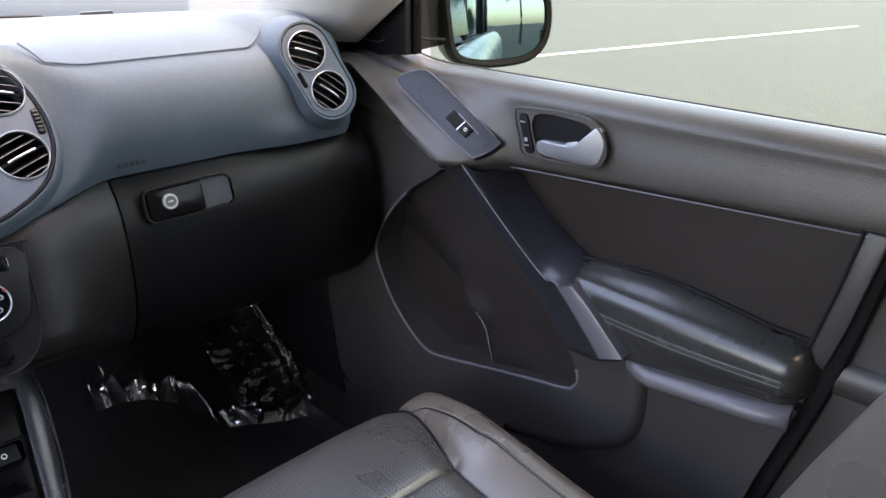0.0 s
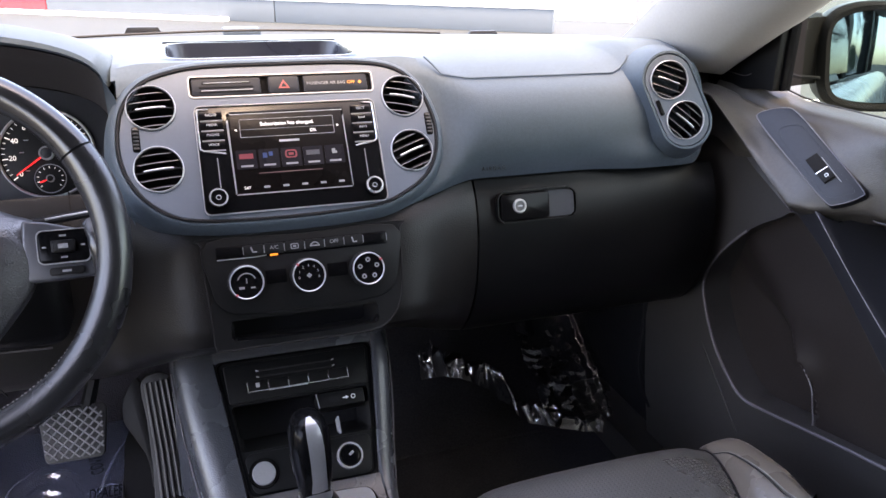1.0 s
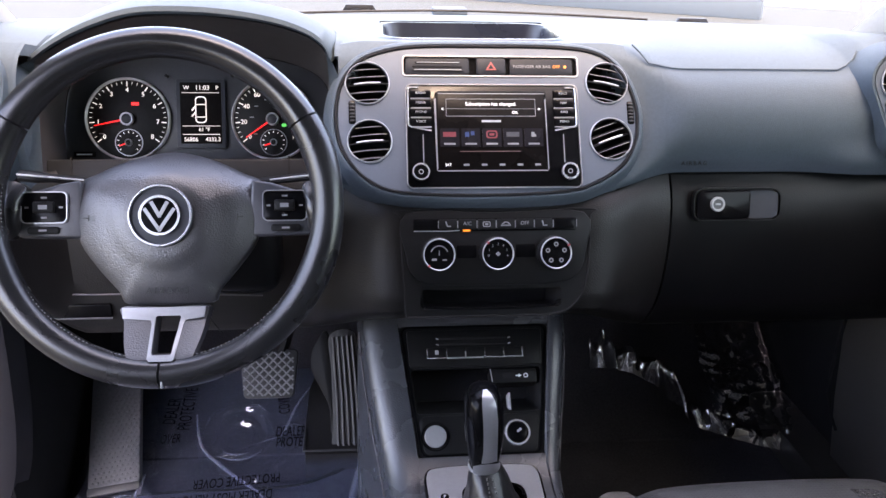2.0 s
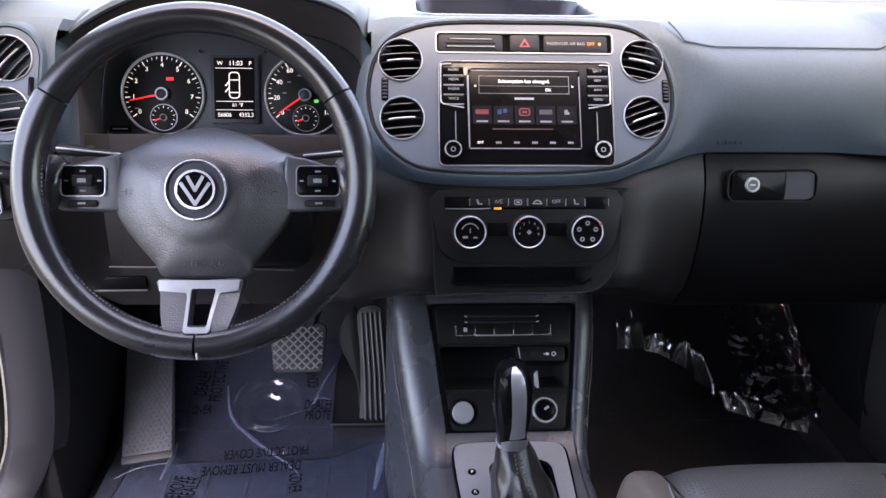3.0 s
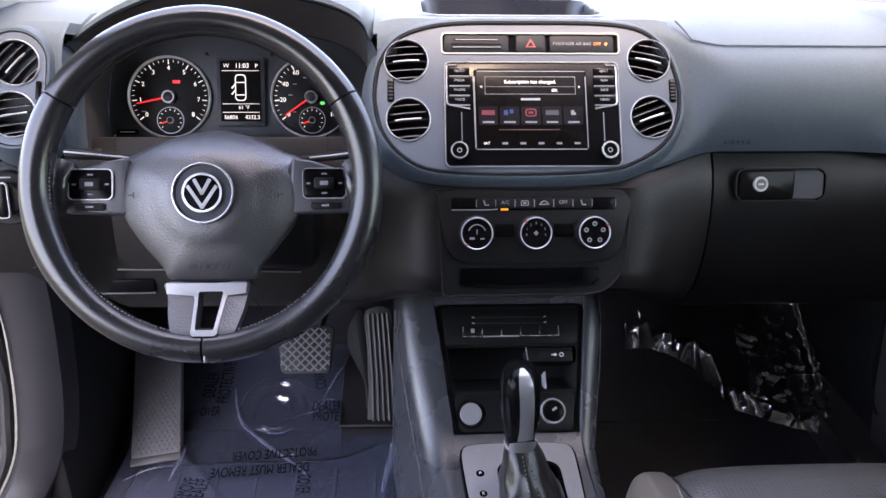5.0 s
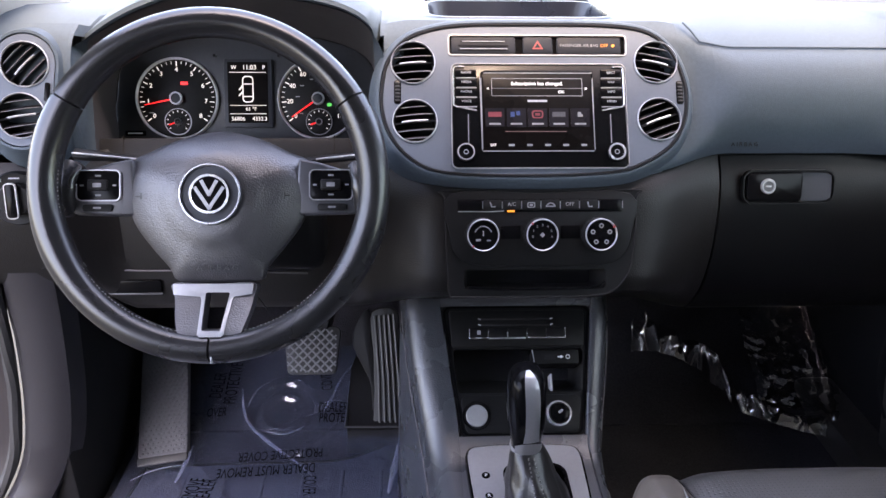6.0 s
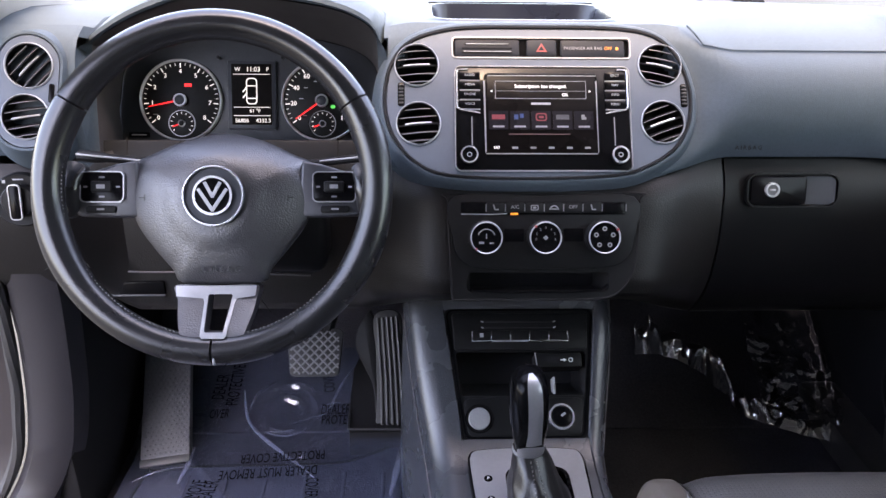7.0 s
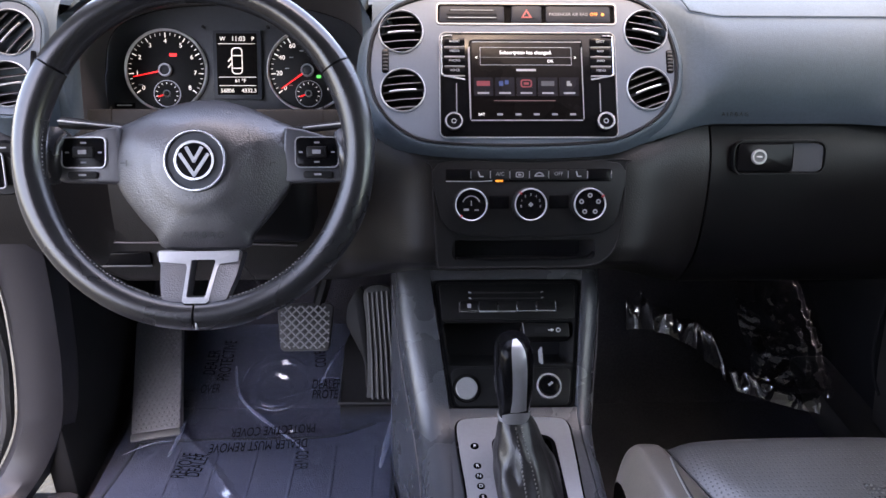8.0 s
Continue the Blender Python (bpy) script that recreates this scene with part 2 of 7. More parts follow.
def frame_of(outer, inner, w0, w1, bev=0.0):
    """A closed frame between two outlines of the same count."""
    bm = bmesh.new()
    rings = [[bm.verts.new((p[0], p[1], w)) for p in o] for o, w in ((outer, w0), (outer, w1), (inner, w1), (inner, w0))]
    n = len(outer)
    for k in range(4):
        A, B = rings[k], rings[(k + 1) % 4]
        for i in range(n):
            bm.faces.new((A[i], A[(i + 1) % n], B[(i + 1) % n], B[i]))
    return bevel(bm, bev, 2, 60)


def plate(outer, holes, w0, w1):
    """A plate with holes through it."""
    bm = bmesh.new()
    loops = []
    for o in [outer] + holes:
        vs = [bm.verts.new((p[0], p[1], w1)) for p in o]
        es = [bm.edges.new((vs[i], vs[(i + 1) % len(vs)])) for i in range(len(vs))]
        loops.append((vs, es))
    bmesh.ops.triangle_fill(bm, use_beauty=True, use_dissolve=False, edges=[e for _, es in loops for e in es])
    for vs, _ in loops:
        low = [bm.verts.new((v.co.x, v.co.y, w0)) for v in vs]
        for i in range(len(vs)):
            j = (i + 1) % len(vs)
            bm.faces.new((vs[i], vs[j], low[j], low[i]))
    return bm


def rrect(w, h, r, cx=0.0, cy=0.0, n=6):
    r = min(r, w / 2 - 1e-5, h / 2 - 1e-5)
    out = []
    for k, (sxx, syy) in enumerate(((1, 1), (-1, 1), (-1, -1), (1, -1))):
        for i in range(n + 1):
            a = radians(90 * k + 90 * i / n)
            out.append((cx + sxx * (w / 2 - r) + r * math.cos(a), cy + syy * (h / 2 - r) + r * math.sin(a)))
    return out


def circle(r, cx=0.0, cy=0.0, n=32, a0=0.0, sy=1.0):
    return [(cx + r * math.cos(a0 + 2 * math.pi * i / n), cy + sy * r * math.sin(a0 + 2 * math.pi * i / n)) for i in range(n)]


def smooth_loop(pts, n=6, closed=True):
    """A Catmull-Rom curve through the points, of any dimension."""
    P = [Vector(p) for p in pts]
    m = len(P)
    out = []
    for i in range(m if closed else m - 1):
        if closed:
            a, b, c, d = P[i - 1], P[i], P[(i + 1) % m], P[(i + 2) % m]
        else:
            a, b, c, d = P[max(i - 1, 0)], P[i], P[i + 1], P[min(i + 2, m - 1)]
        for k in range(n):
            t = k / n
            out.append(0.5 * (2 * b + (c - a) * t + (2 * a - 5 * b + 4 * c - d) * t * t + (3 * b - a - 3 * c + d) * t ** 3))
    if not closed:
        out.append(P[-1].copy())
    return out


def lathe(profile, n=48):
    bm = bmesh.new()
    rings = []
    for r, z in profile:
        if r < 1e-6:
            rings.append([bm.verts.new((0, 0, z))])
        else:
            rings.append([bm.verts.new((r * math.cos(2 * math.pi * i / n), r * math.sin(2 * math.pi * i / n), z)) for i in range(n)])
    for A, B in zip(rings, rings[1:]):
        for i in range(n):
            j = (i + 1) % n
            if len(A) == 1 and len(B) == 1:
                continue
            if len(A) == 1:
                bm.faces.new((A[0], B[i], B[j]))
            elif len(B) == 1:
                bm.faces.new((A[i], A[j], B[0]))
            else:
                bm.faces.new((A[i], A[j], B[j], B[i]))
    return bm


def tube(path, r, n=10, closed=False, flat=1.0, up=(0, 0, 1)):
    """A round or flattened rod along a path; r a number or one for each point."""
    bm = bmesh.new()
    P = [Vector(p) for p in path]
    m = len(P)
    rings = []
    for i, p in enumerate(P):
        d = (P[(i + 1) % m] - P[i - 1]) if closed else (P[min(i + 1, m - 1)] - P[max(i - 1, 0)])
        d.normalize()
        s = d.cross(Vector(up))
        if s.length < 1e-4:
            s = d.cross(Vector((1, 0, 0)))
        s.normalize()
        u = s.cross(d)
        q = r[i] if isinstance(r, (list, tuple)) else r
        rings.append([bm.verts.new(p + s * q * math.cos(a) + u * q * flat * math.sin(a)) for a in (2 * math.pi * k / n for k in range(n))])
    for i in range(m if closed else m - 1):
        A, B = rings[i], rings[(i + 1) % m]
        for k in range(n):
            bm.faces.new((A[k], A[(k + 1) % n], B[(k + 1) % n], B[k]))
    if not closed:
        bm.faces.new(rings[0][::-1]), bm.faces.new(rings[-1])
    return bm


def loft(rows, close_u=False, caps=False):
    bm = bmesh.new()
    R = [[bm.verts.new(p) for p in row] for row in rows]
    for A, B in zip(R, R[1:]):
        n = len(A)
        for i in range(n if close_u else n - 1):
            bm.faces.new((A[i], A[(i + 1) % n], B[(i + 1) % n], B[i]))
    if caps:
        bm.faces.new(R[0][::-1]), bm.faces.new(R[-1])
    return bm


def thicken(bm, d):
    """Gives a sheet a thickness."""
    bmesh.ops.recalc_face_normals(bm, faces=bm.faces)
    bmesh.ops.solidify(bm, geom=bm.faces[:], thickness=d)
    return bm


def moved(bm, m):
    bm.transform(m)
    return bm


def join(*bms):
    """One bmesh out of several."""
    out = bmesh.new()
    for b in bms:
        me = bpy.data.meshes.new("tmp")
        b.to_mesh(me)
        b.free()
        out.from_mesh(me)
        bpy.data.meshes.remove(me)
    return out


def words(s, size, m, depth=0.0002, spacing=1.0):
    """Lettering in the built-in font, centred, as a mesh."""
    cu = bpy.data.curves.new("words", "FONT")
    cu.body, cu.size, cu.extrude, cu.align_x, cu.align_y, cu.space_character = s, size, depth, "CENTER", "CENTER", spacing
    cu.resolution_u = 3
    ob = bpy.data.objects.new("words", cu)
    scene.collection.objects.link(ob)
    bpy.context.view_layer.update()
    me = bpy.data.meshes.new_from_object(ob.evaluated_get(bpy.context.evaluated_depsgraph_get()))
    bm = bmesh.new()
    bm.from_mesh(me)
    bpy.data.objects.remove(ob)
    bpy.data.meshes.remove(me), bpy.data.curves.remove(cu)
    return moved(bm, m)


def axes(origin, x, z):
    """The pose of a frame with its first axis along x and its third along z."""
    z = Vector(z).normalized()
    x = Vector(x)
    x = (x - z * x.dot(z)).normalized()
    y = z.cross(x)
    return Matrix(((x.x, y.x, z.x, origin[0]), (x.y, y.y, z.y, origin[1]), (x.z, y.z, z.z, origin[2]), (0, 0, 0, 1)))


def T(x, y, z=0.0, rz=0.0):
    return pose(x, y, z, 0, 0, rz)


def sstep(a, b, x):
    t = min(max((x - a) / (b - a), 0), 1)
    return t * t * (3 - 2 * t)


# ---- frames of the dashboard's faces ----
STACK = axes((0, 0, 1.10), (1, 0, 0), (0, -0.8434, 0.5374))
CLIM = axes((0, -0.095, 0.912), (1, 0, 0), (0, -0.927, 0.375))
CONS = axes((-0.007, -0.0355, 0.6925), (1, 0, 0), (0, -0.7008, 0.7134))
CLUS = axes((-0.383, 0.11, 1.03), (1, 0, 0), (0, -0.94, 0.342))
WHEEL = axes((-0.368, -0.18, 1.008), (1, 0, 0), (0, -math.cos(radians(25)), math.sin(radians(25))))

# ---- ground and distance ----
ground = solo("ground", loft([[(x, y, 0) for x in (-400, -30, 0, 30, 400)] for y in (-400, -30, 0, 30, 400)]), asphalt, "grey asphalt of a parking lot", "ground", kind="structure")


def stripe(a, b, w=0.085):
    d = (Vector(b) - Vector(a)).normalized()
    s = Vector((-d.y, d.x, 0)) * w / 2
    a, b = Vector(a), Vector(b)
    o = [(a + s)[:2], (a - s)[:2], (b - s)[:2], (b + s)[:2]]
    return prism(o, 0.002, 0.006)


for p, q in (((5.4, 4.825), (13.19, 3.154)), ((12.0, 12.23), (19.52, 10.55))):
    solo("parking_line", stripe((*p, 0), (*q, 0)), line_paint, "white painted parking line on the asphalt", "parking line", "parking lines", "structure")

low_wall = thing("low_wall", (1.5, 14, 0), "low grey concrete wall with a pale cap and a red end", "wall", kind="structure")
WL = T(-2.4, 16.6, 0, -32.6)                                # along the wall, from where the red paint ends
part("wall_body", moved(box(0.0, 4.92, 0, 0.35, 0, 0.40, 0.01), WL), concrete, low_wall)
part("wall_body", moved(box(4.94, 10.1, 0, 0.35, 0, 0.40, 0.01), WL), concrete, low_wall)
part("cap", moved(box(-0.02, 10.12, -0.02, 0.37, 0.402, 0.425, 0.006), WL), concrete_white, low_wall)
part("foot_kerb", moved(box(-12, 4.0, -0.22, -0.004, 0, 0.07, 0.01), WL), concrete_white, low_wall)
part("red_end", moved(box(-12, -0.02, 0, 0.35, 0, 0.50, 0.01), WL), red_paint, low_wall, "red painted end of the wall")
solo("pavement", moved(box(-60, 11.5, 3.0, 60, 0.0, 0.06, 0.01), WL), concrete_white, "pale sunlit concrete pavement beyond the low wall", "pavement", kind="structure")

# ---- shell of the car ----
def wind_y(x):
    return 0.60 - 0.62 * x * x


car_floor = thing("floor", (0, 0, 0.38), "black carpeted car floor and bulkhead", "floor", kind="structure")
prof = [(-2.4, 0.37), (-0.6, 0.37), (0.12, 0.375), (0.22, 0.39), (0.33, 0.44), (0.47, 0.56), (0.56, 0.70), (0.60, 0.95), (0.62, 1.10)]
prof = smooth_loop([Vector((p[0], p[1], 0)) for p in prof], 4, False)
part("carpet", thicken(loft([[(x, p.x, p.y) for x in (-0.70, -0.45, -0.2, 0.0, 0.2, 0.45, 0.70)] for p in prof]), 0.012), carpet, car_floor)

roof = solo("ceiling", thicken(loft([[(x, y - 0.14 * x * x, 1.62 + 0.02 * math.cos(x * 2) - 0.15 * max(0, abs(x) - 0.55)) for x in [-0.80 + 0.08 * i for i in range(21)]] for y in (-0.178, -0.6, -1.2, -1.9, -2.5)]), 0.03), headliner, "light grey fabric headliner under the car roof", "ceiling", kind="structure")


def slope(x, k):
    """A point of the windscreen: k from its foot to its head."""
    return Vector((x * (1 - 0.08 * k), wind_y(x) + (-0.17 - 0.15 * x * x - wind_y(x)) * k, 1.118 - 0.03 * abs(x) + 0.50 * k))


ws = solo("windscreen", loft([[slope(-0.68 + 0.068 * i, k / 6) for i in range(21)] for k in range(7)]), glass, "clear windscreen glass over the dashboard", "windscreen", kind="structure")
ws.visible_shadow = False
cowl = solo("cowl", thicken(loft([[(x, wind_y(x) + d, 1.112 - 0.03 * abs(x) - 0.5 * d) for x in [-0.72 + 0.072 * i for i in range(21)]] for d in (0.0, 0.06, 0.12, 0.2)]), 0.01), black_matt, "black plastic cowl at the foot of the windscreen", "cowl", kind="structure")
hood_rows = [[(x, wind_y(x) + 0.2 + d * 1.0, 0.985 + 0.01 * math.cos(2 * x) - 0.10 * d - 0.06 * d * d - 0.06 * abs(x)) for x in [-0.78 + 0.078 * i for i in range(21)]] for d in (0, 0.15, 0.4, 0.7, 0.95)]
solo("car_bonnet", thicken(loft(hood_rows), 0.01), body_paint, "silver painted car bonnet below the windscreen", "bonnet", kind="structure")

for s, nm in ((1, "pillar_right"), (-1, "pillar_left")):
    rows = []
    for k in (-0.025, 0.0, 0.15, 0.3, 0.5, 0.75, 1.05):
        o = Vector((0, -0.77 * k, 0.48 * k))
        sec = [(0.592, 0.235, 1.128), (0.590, 0.19, 1.130), (0.600, 0.12, 1.128), (0.622, 0.045, 1.122), (0.665, 0.02, 1.118), (0.72, 0.06, 1.118), (0.70, 0.26, 1.13)]
        rows.append([Vector((s * (x - 0.06 * k + (0.05 if s < 0 else 0.0)), y, z)) + o for x, y, z in sec])
    solo(nm, loft(rows, close_u=True, caps=True), pillar_mat, "pale grey plastic windscreen pillar trim", "pillar", kind="structure", sharp=60)

for s in (1, -1):
    nm = "body_side_right" if s > 0 else "body_side_left"
    side = thing(nm, (0.8 * s, -1.5, 0.3), "silver painted side of the car body with closed doors", "car body", kind="structure")
    y1 = 0.75 if s > 0 else -0.92
    sec = [(0.80, 0.30), (0.86, 0.40), (0.90, 0.62), (0.905, 0.85), (0.885, 0.97), (0.84, 1.03), (0.785, 1.05)]
    part("panel", thicken(loft([[(s * (x - 0.03 * max(0, (y - 0.2))), y, z) for x, z in sec] for y in [y1 + (-2.55 - y1) * i / 8 for i in range(9)]]), 0.008), body_paint, side)
    for yy, y0, y1 in ((-1.02, -1.985, -1.085), (-2.05, -2.45, -2.115)):
        part("side_window", box(*sorted((s * 0.685, s * 0.700)), y0, y1, 1.05, 1.60, 0.002), tinted_glass if s > 0 else privacy_glass, side, "dark tinted side window")
        part("pillar_post", box(*sorted((s * 0.64, s * 0.72)), yy - 0.06, yy + 0.06, 1.04, 1.62, 0.01), black_matt, side)
    part("rear_lining", box(*sorted((s * 0.70, s * 0.75)), -2.45, -1.0, 0.38, 1.045, 0.01), door_hard, side)
solo("wall_rear", box(-0.75, 0.75, -2.55, -2.45, 0.3, 1.05, 0.01), black_matt, "dark lining at the rear of the cabin", "wall", kind="structure")
solo("rear_window", box(-0.72, 0.72, -2.52, -2.505, 1.05, 1.62, 0.002), privacy_glass, "dark tinted rear window of the car", "window", kind="structure")
solo("wall_front", box(-0.75, 0.75, 0.66, 0.68, 0.3, 1.04, 0.0), deep_black, "black bulkhead behind the dashboard", "wall", kind="structure")
for s, nm in ((1, "kick_panel_right"), (-1, "kick_panel_left")):
    solo(nm, box(*sorted((s * 0.672, s * 0.71)), -0.02 if s < 0 else 0.075, 0.62, 0.36, 1.06, 0.008), deep_black, "dark plastic kick panel beside the footwell", "kick panel", kind="structure")
solo("sill_left", box(-0.84, -0.66, -2.4, -0.02, 0.30, 0.408, 0.02), carpet, "black carpeted floor edge below the open doorway", "sill", kind="structure")
solo("sill_right", box(0.60, 0.78, -2.4, 0.3, 0.30, 0.43, 0.02), door_hard, "dark plastic door sill", "sill", kind="structure")

# the driver's open doorway
sill = thing("door_sill", (-0.74, -0.3, 0.40), "grey plastic sill and pillar trim of the open driver's doorway", "sill", kind="structure")
pts = smooth_loop([(-0.664, -0.04, 0.87), (-0.674, -0.02, 0.79), (-0.684, -0.012, 0.70), (-0.694, -0.012, 0.61), (-0.714, -0.014, 0.52), (-0.745, -0.035, 0.455), (-0.775, -0.10, 0.42), (-0.785, -0.30, 0.415), (-0.785, -0.95, 0.415)], 5, False)
rows = []
for p in pts:
    rows.append([p + Vector((0.045, 0.035, -0.01)), p + Vector((0.04, -0.005, 0.0)), p + Vector((0.025, -0.012, 0.008)), p + Vector((-0.012, -0.012, 0.008)), p + Vector((-0.028, -0.002, 0.0)), p + Vector((-0.032, 0.05, -0.04))])
part("trim_cover", thicken(loft(rows), 0.006), sill_dark, sill)
part("seal", tube([p + Vector((-0.040, -0.003, 0.003)) for p in pts], 0.009, 8), rubber, sill, "black rubber door seal")
part("painted_frame", thicken(loft([[p + Vector((-0.048, 0.0, 0.0)), p + Vector((-0.11, 0.012, -0.008)), p + Vector((-0.15, 0.06, -0.05))] for p in pts]), 0.004), mat("dark_frame_paint", (0.012, 0.009, 0.011), 0.45), sill, "dark painted door frame")

# ---- dashboard ----
dash = thing("dashboard", (0, 0.1, 0.74), "charcoal soft-touch car dashboard with a pale sunlit top", "dashboard")
FASC = [(-0.022, 0.992), (-0.033, 1.015), (-0.037, 1.045), (-0.030, 1.078), (-0.010, 1.104), (0.018, 1.1175)]
TOPS = [(0.026, 1.1205), (0.05, 1.130), (0.085, 1.138), (0.14, 1.144), (0.20, 1.146), (0.26, 1.147), (0.36, 1.143), (0.48, 1.133)]


# outline of the centre bezel, in its own plane
OUT = [tuple(p) for p in smooth_loop([(-0.01, 0.0485), (0.09, 0.0475), (0.140, 0.038), (0.167, 0.012), (0.1795, -0.025), (0.1805, -0.052), (0.1755, -0.075), (0.159, -0.102), (0.124, -0.124), (0.085, -0.1345), (-0.015, -0.1385), (-0.115, -0.1345), (-0.155, -0.1185), (-0.180, -0.090), (-0.190, -0.058), (-0.190, -0.028), (-0.183, 0.001), (-0.166, 0.025), (-0.140, 0.0385), (-0.095, 0.047)], 4)]
UNSTACK = STACK.inverted()
PROF = [(p.x, p.y) for p in smooth_loop([Vector((y, z, 0)) for y, z in FASC], 4, False)] + TOPS


def off_bezel(u, v):
    """Distance from the bezel's outline: outside plus, inside minus."""
    best, inside = 9.0, False
    for (ax_, ay), (bx, by) in zip(OUT, OUT[1:] + OUT[:1]):
        dx, dy = bx - ax_, by - ay
        g = min(1, max(0, ((u - ax_) * dx + (v - ay) * dy) / (dx * dx + dy * dy or 1)))
        best = min(best, math.hypot(u - ax_ - g * dx, v - ay - g * dy))
        if (ay > v) != (by > v) and u < ax_ + (v - ay) / (by - ay) * dx:
            inside = not inside
    return -best if inside else best


def set_back(p):
    """Draws the pad back round the bezel and hollows it out behind."""
    q = UNSTACK @ p
    if abs(q.x) > 0.30 or q.z < -0.09:
        return p
    d = off_bezel(q.x, q.y)
    lim = -0.07 if d < -0.003 else -0.011 + 0.045 * sstep(0.010, 0.095, d)
    soft = max(0.02 - abs(q.z - lim), 0) / 0.02
    q.z = min(q.z, lim) - soft * soft * 0.005
    return STACK @ q


def pad_row(x):
    ct = 1 - sstep(0.150, 0.250, abs(x))
    drv = sstep(-0.556, -0.546, x) * (1 - sstep(-0.200, -0.190, x))  # behind the binnacle
    end = sstep(0.47, 0.51, x) if x > 0 else sstep(0.53, 0.56, -x) * (1 - drv)
    row = []
    low = 1 - sstep(0.125, 0.25, abs(x))
    bend = max(0.0, x - 0.575) * 0.9
    for y, z in PROF:
        foot = low * (1 - sstep(0.995, 1.05, z))
        y, z = y - 0.040 * foot + bend * (1 - sstep(0.05, 0.2, y)), z - 0.013 * foot - bend * 0.25 * sstep(1.05, 1.12, z)
        if y < 0.02:
            y2, z2 = y + 0.14 * drv, z + 0.018 * ct * sstep(1.06, 1.118, z)
            z2 += end * 0.026 * sstep(1.03, 1.118, z)
            y2 -= 0.016 * sstep(0.40, 0.50, x) * (1 - sstep(1.0, 1.045, z))
        else:
            wide = end if x > 0 else sstep(0.50, 0.66, -x)
            y2, z2 = y, z + 0.018 * ct * (1 - sstep(0.03, 0.12, y)) + wide * 0.022 * (1 - sstep(0.05, 0.2, y))
            y2 += (max(y2, 0.125 + 0.3 * (y - 0.02)) - y2) * (drv if x < -0.4 else round(drv))
        w = wind_y(x)
        if y > 0.2:
            y2 = 0.2 + (y2 - 0.2) * (w - 0.2) / 0.40
        row.append(set_back(Vector((x, y2, z2))))
    row.append(Vector((x, wind_y(x) + 0.01, 1.112 - 0.03 * abs(x))))
    return row


xs = sorted(set([-0.72 + 0.02 * i for i in range(67)] + [-0.25 + 0.005 * i for i in range(101)] + [0.485, 0.495, 0.505, -0.136, 0.112] + [-0.67 + 0.02 * i for i in range(10)] + [-0.560, -0.556, -0.553, -0.5495, -0.546]))
rows = [pad_row(x) for x in xs]
bm = bmesh.new()
V = [[bm.verts.new(p) for p in r] for r in rows]
for a in range(len(V) - 1):
    for b in range(len(V[0]) - 1):
        mid = sum((v.co for v in (V[a][b], V[a + 1][b], V[a + 1][b + 1], V[a][b + 1])), Vector()) / 4
        if -0.1365 < mid.x < 0.1125 and 0.07 < mid.y < 0.235:
            continue                                        # the open tray
        if -0.5545 < mid.x < -0.205 and mid.z < 1.128 and mid.y < 0.2:
            continue                                        # behind the instruments
        bm.faces.new((V[a][b], V[a + 1][b], V[a + 1][b + 1], V[a][b + 1]))
part("pad", bm, dash_soft, dash, "soft charcoal upper dashboard pad", sharp=28)

edge = [Vector((0.188, 0.040, 1.1452)), Vector((0.196, 0.029, 1.137))] + [pad_row(0.205 + 0.255 * i / 24)[len(PROF) - len(TOPS) - 1] + Vector((0, -0.002, 0.0016)) for i in range(25)]
edge += [Vector((0.472, 0.018, 1.124)), Vector((0.482, 0.022, 1.133)), Vector((0.490, 0.030, 1.141))]
part("pad_edge", tube(edge, 0.0013, 8), dash_soft, dash, "fine raised edge of the upper pad")

# storage tray let into the top
tray_rim = [Vector((-0.012 + p[0], 0.155 + p[1], 0)) for p in rrect(0.242, 0.152, 0.03, n=6)]
rows = []
for g, dz in ((1.09, 0.000), (1.05, 0.0025), (1.0, 0.0025), (0.985, -0.003), (0.95, -0.03), (0.90, -0.042)):
    rows.append([Vector((-0.012 + (p.x + 0.012) * g, 0.155 + (p.y - 0.155) * g, 1.1435 + 0.002 * sstep(0.08, 0.2, p.y) + dz)) for p in tray_rim])
tray = loft(rows, close_u=True)
tray.faces.new([v for v in tray.verts][-len(tray_rim):])
part("tray", tray, tray_gloss, dash, "open storage tray with a dark rubber floor", sharp=30)
part("tray_mat", prism([(p.x, p.y) for p in [Vector((-0.012 + (p.x + 0.012) * 0.88, 0.155 + (p.y - 0.155) * 0.88, 0)) for p in tray_rim]], 1.1035, 1.106, 0.001), tray_gloss, dash)
# defroster slot, speaker seam and small fittings at the foot of the screen
part("defroster_slot", tube([(x, wind_y(x) - 0.115, 1.1405 - 0.01 * abs(x)) for x in [-0.42 + 0.04 * i for i in range(20)]], 0.0022, 6), black_matt, dash)
part("defroster_grille", loft([[(x, wind_y(x) - d, 1.1335 - 0.03 * abs(x) * 0.6 + (0.06 - d) * -0.10) for x in [-0.5 + 0.05 * i for i in range(21)]] for d in (0.012, 0.03)]), black_matt, dash)
part("sensor_cover", box(-0.035, 0.03, 0.50, 0.545, 1.128, 1.142, 0.004), dash_soft, dash)
for x in (-0.170, 0.452):
    part("wiper_stop", moved(prism([(-0.034, 0), (0.034, 0), (0.026, 0.013), (-0.026, 0.013)], -0.006, 0.006, 0.001), axes((x, wind_y(x) + 0.012, 1.129 - 0.02 * abs(x)), (1, 0, 0), (0, -1, 0))), black_matt, dash)

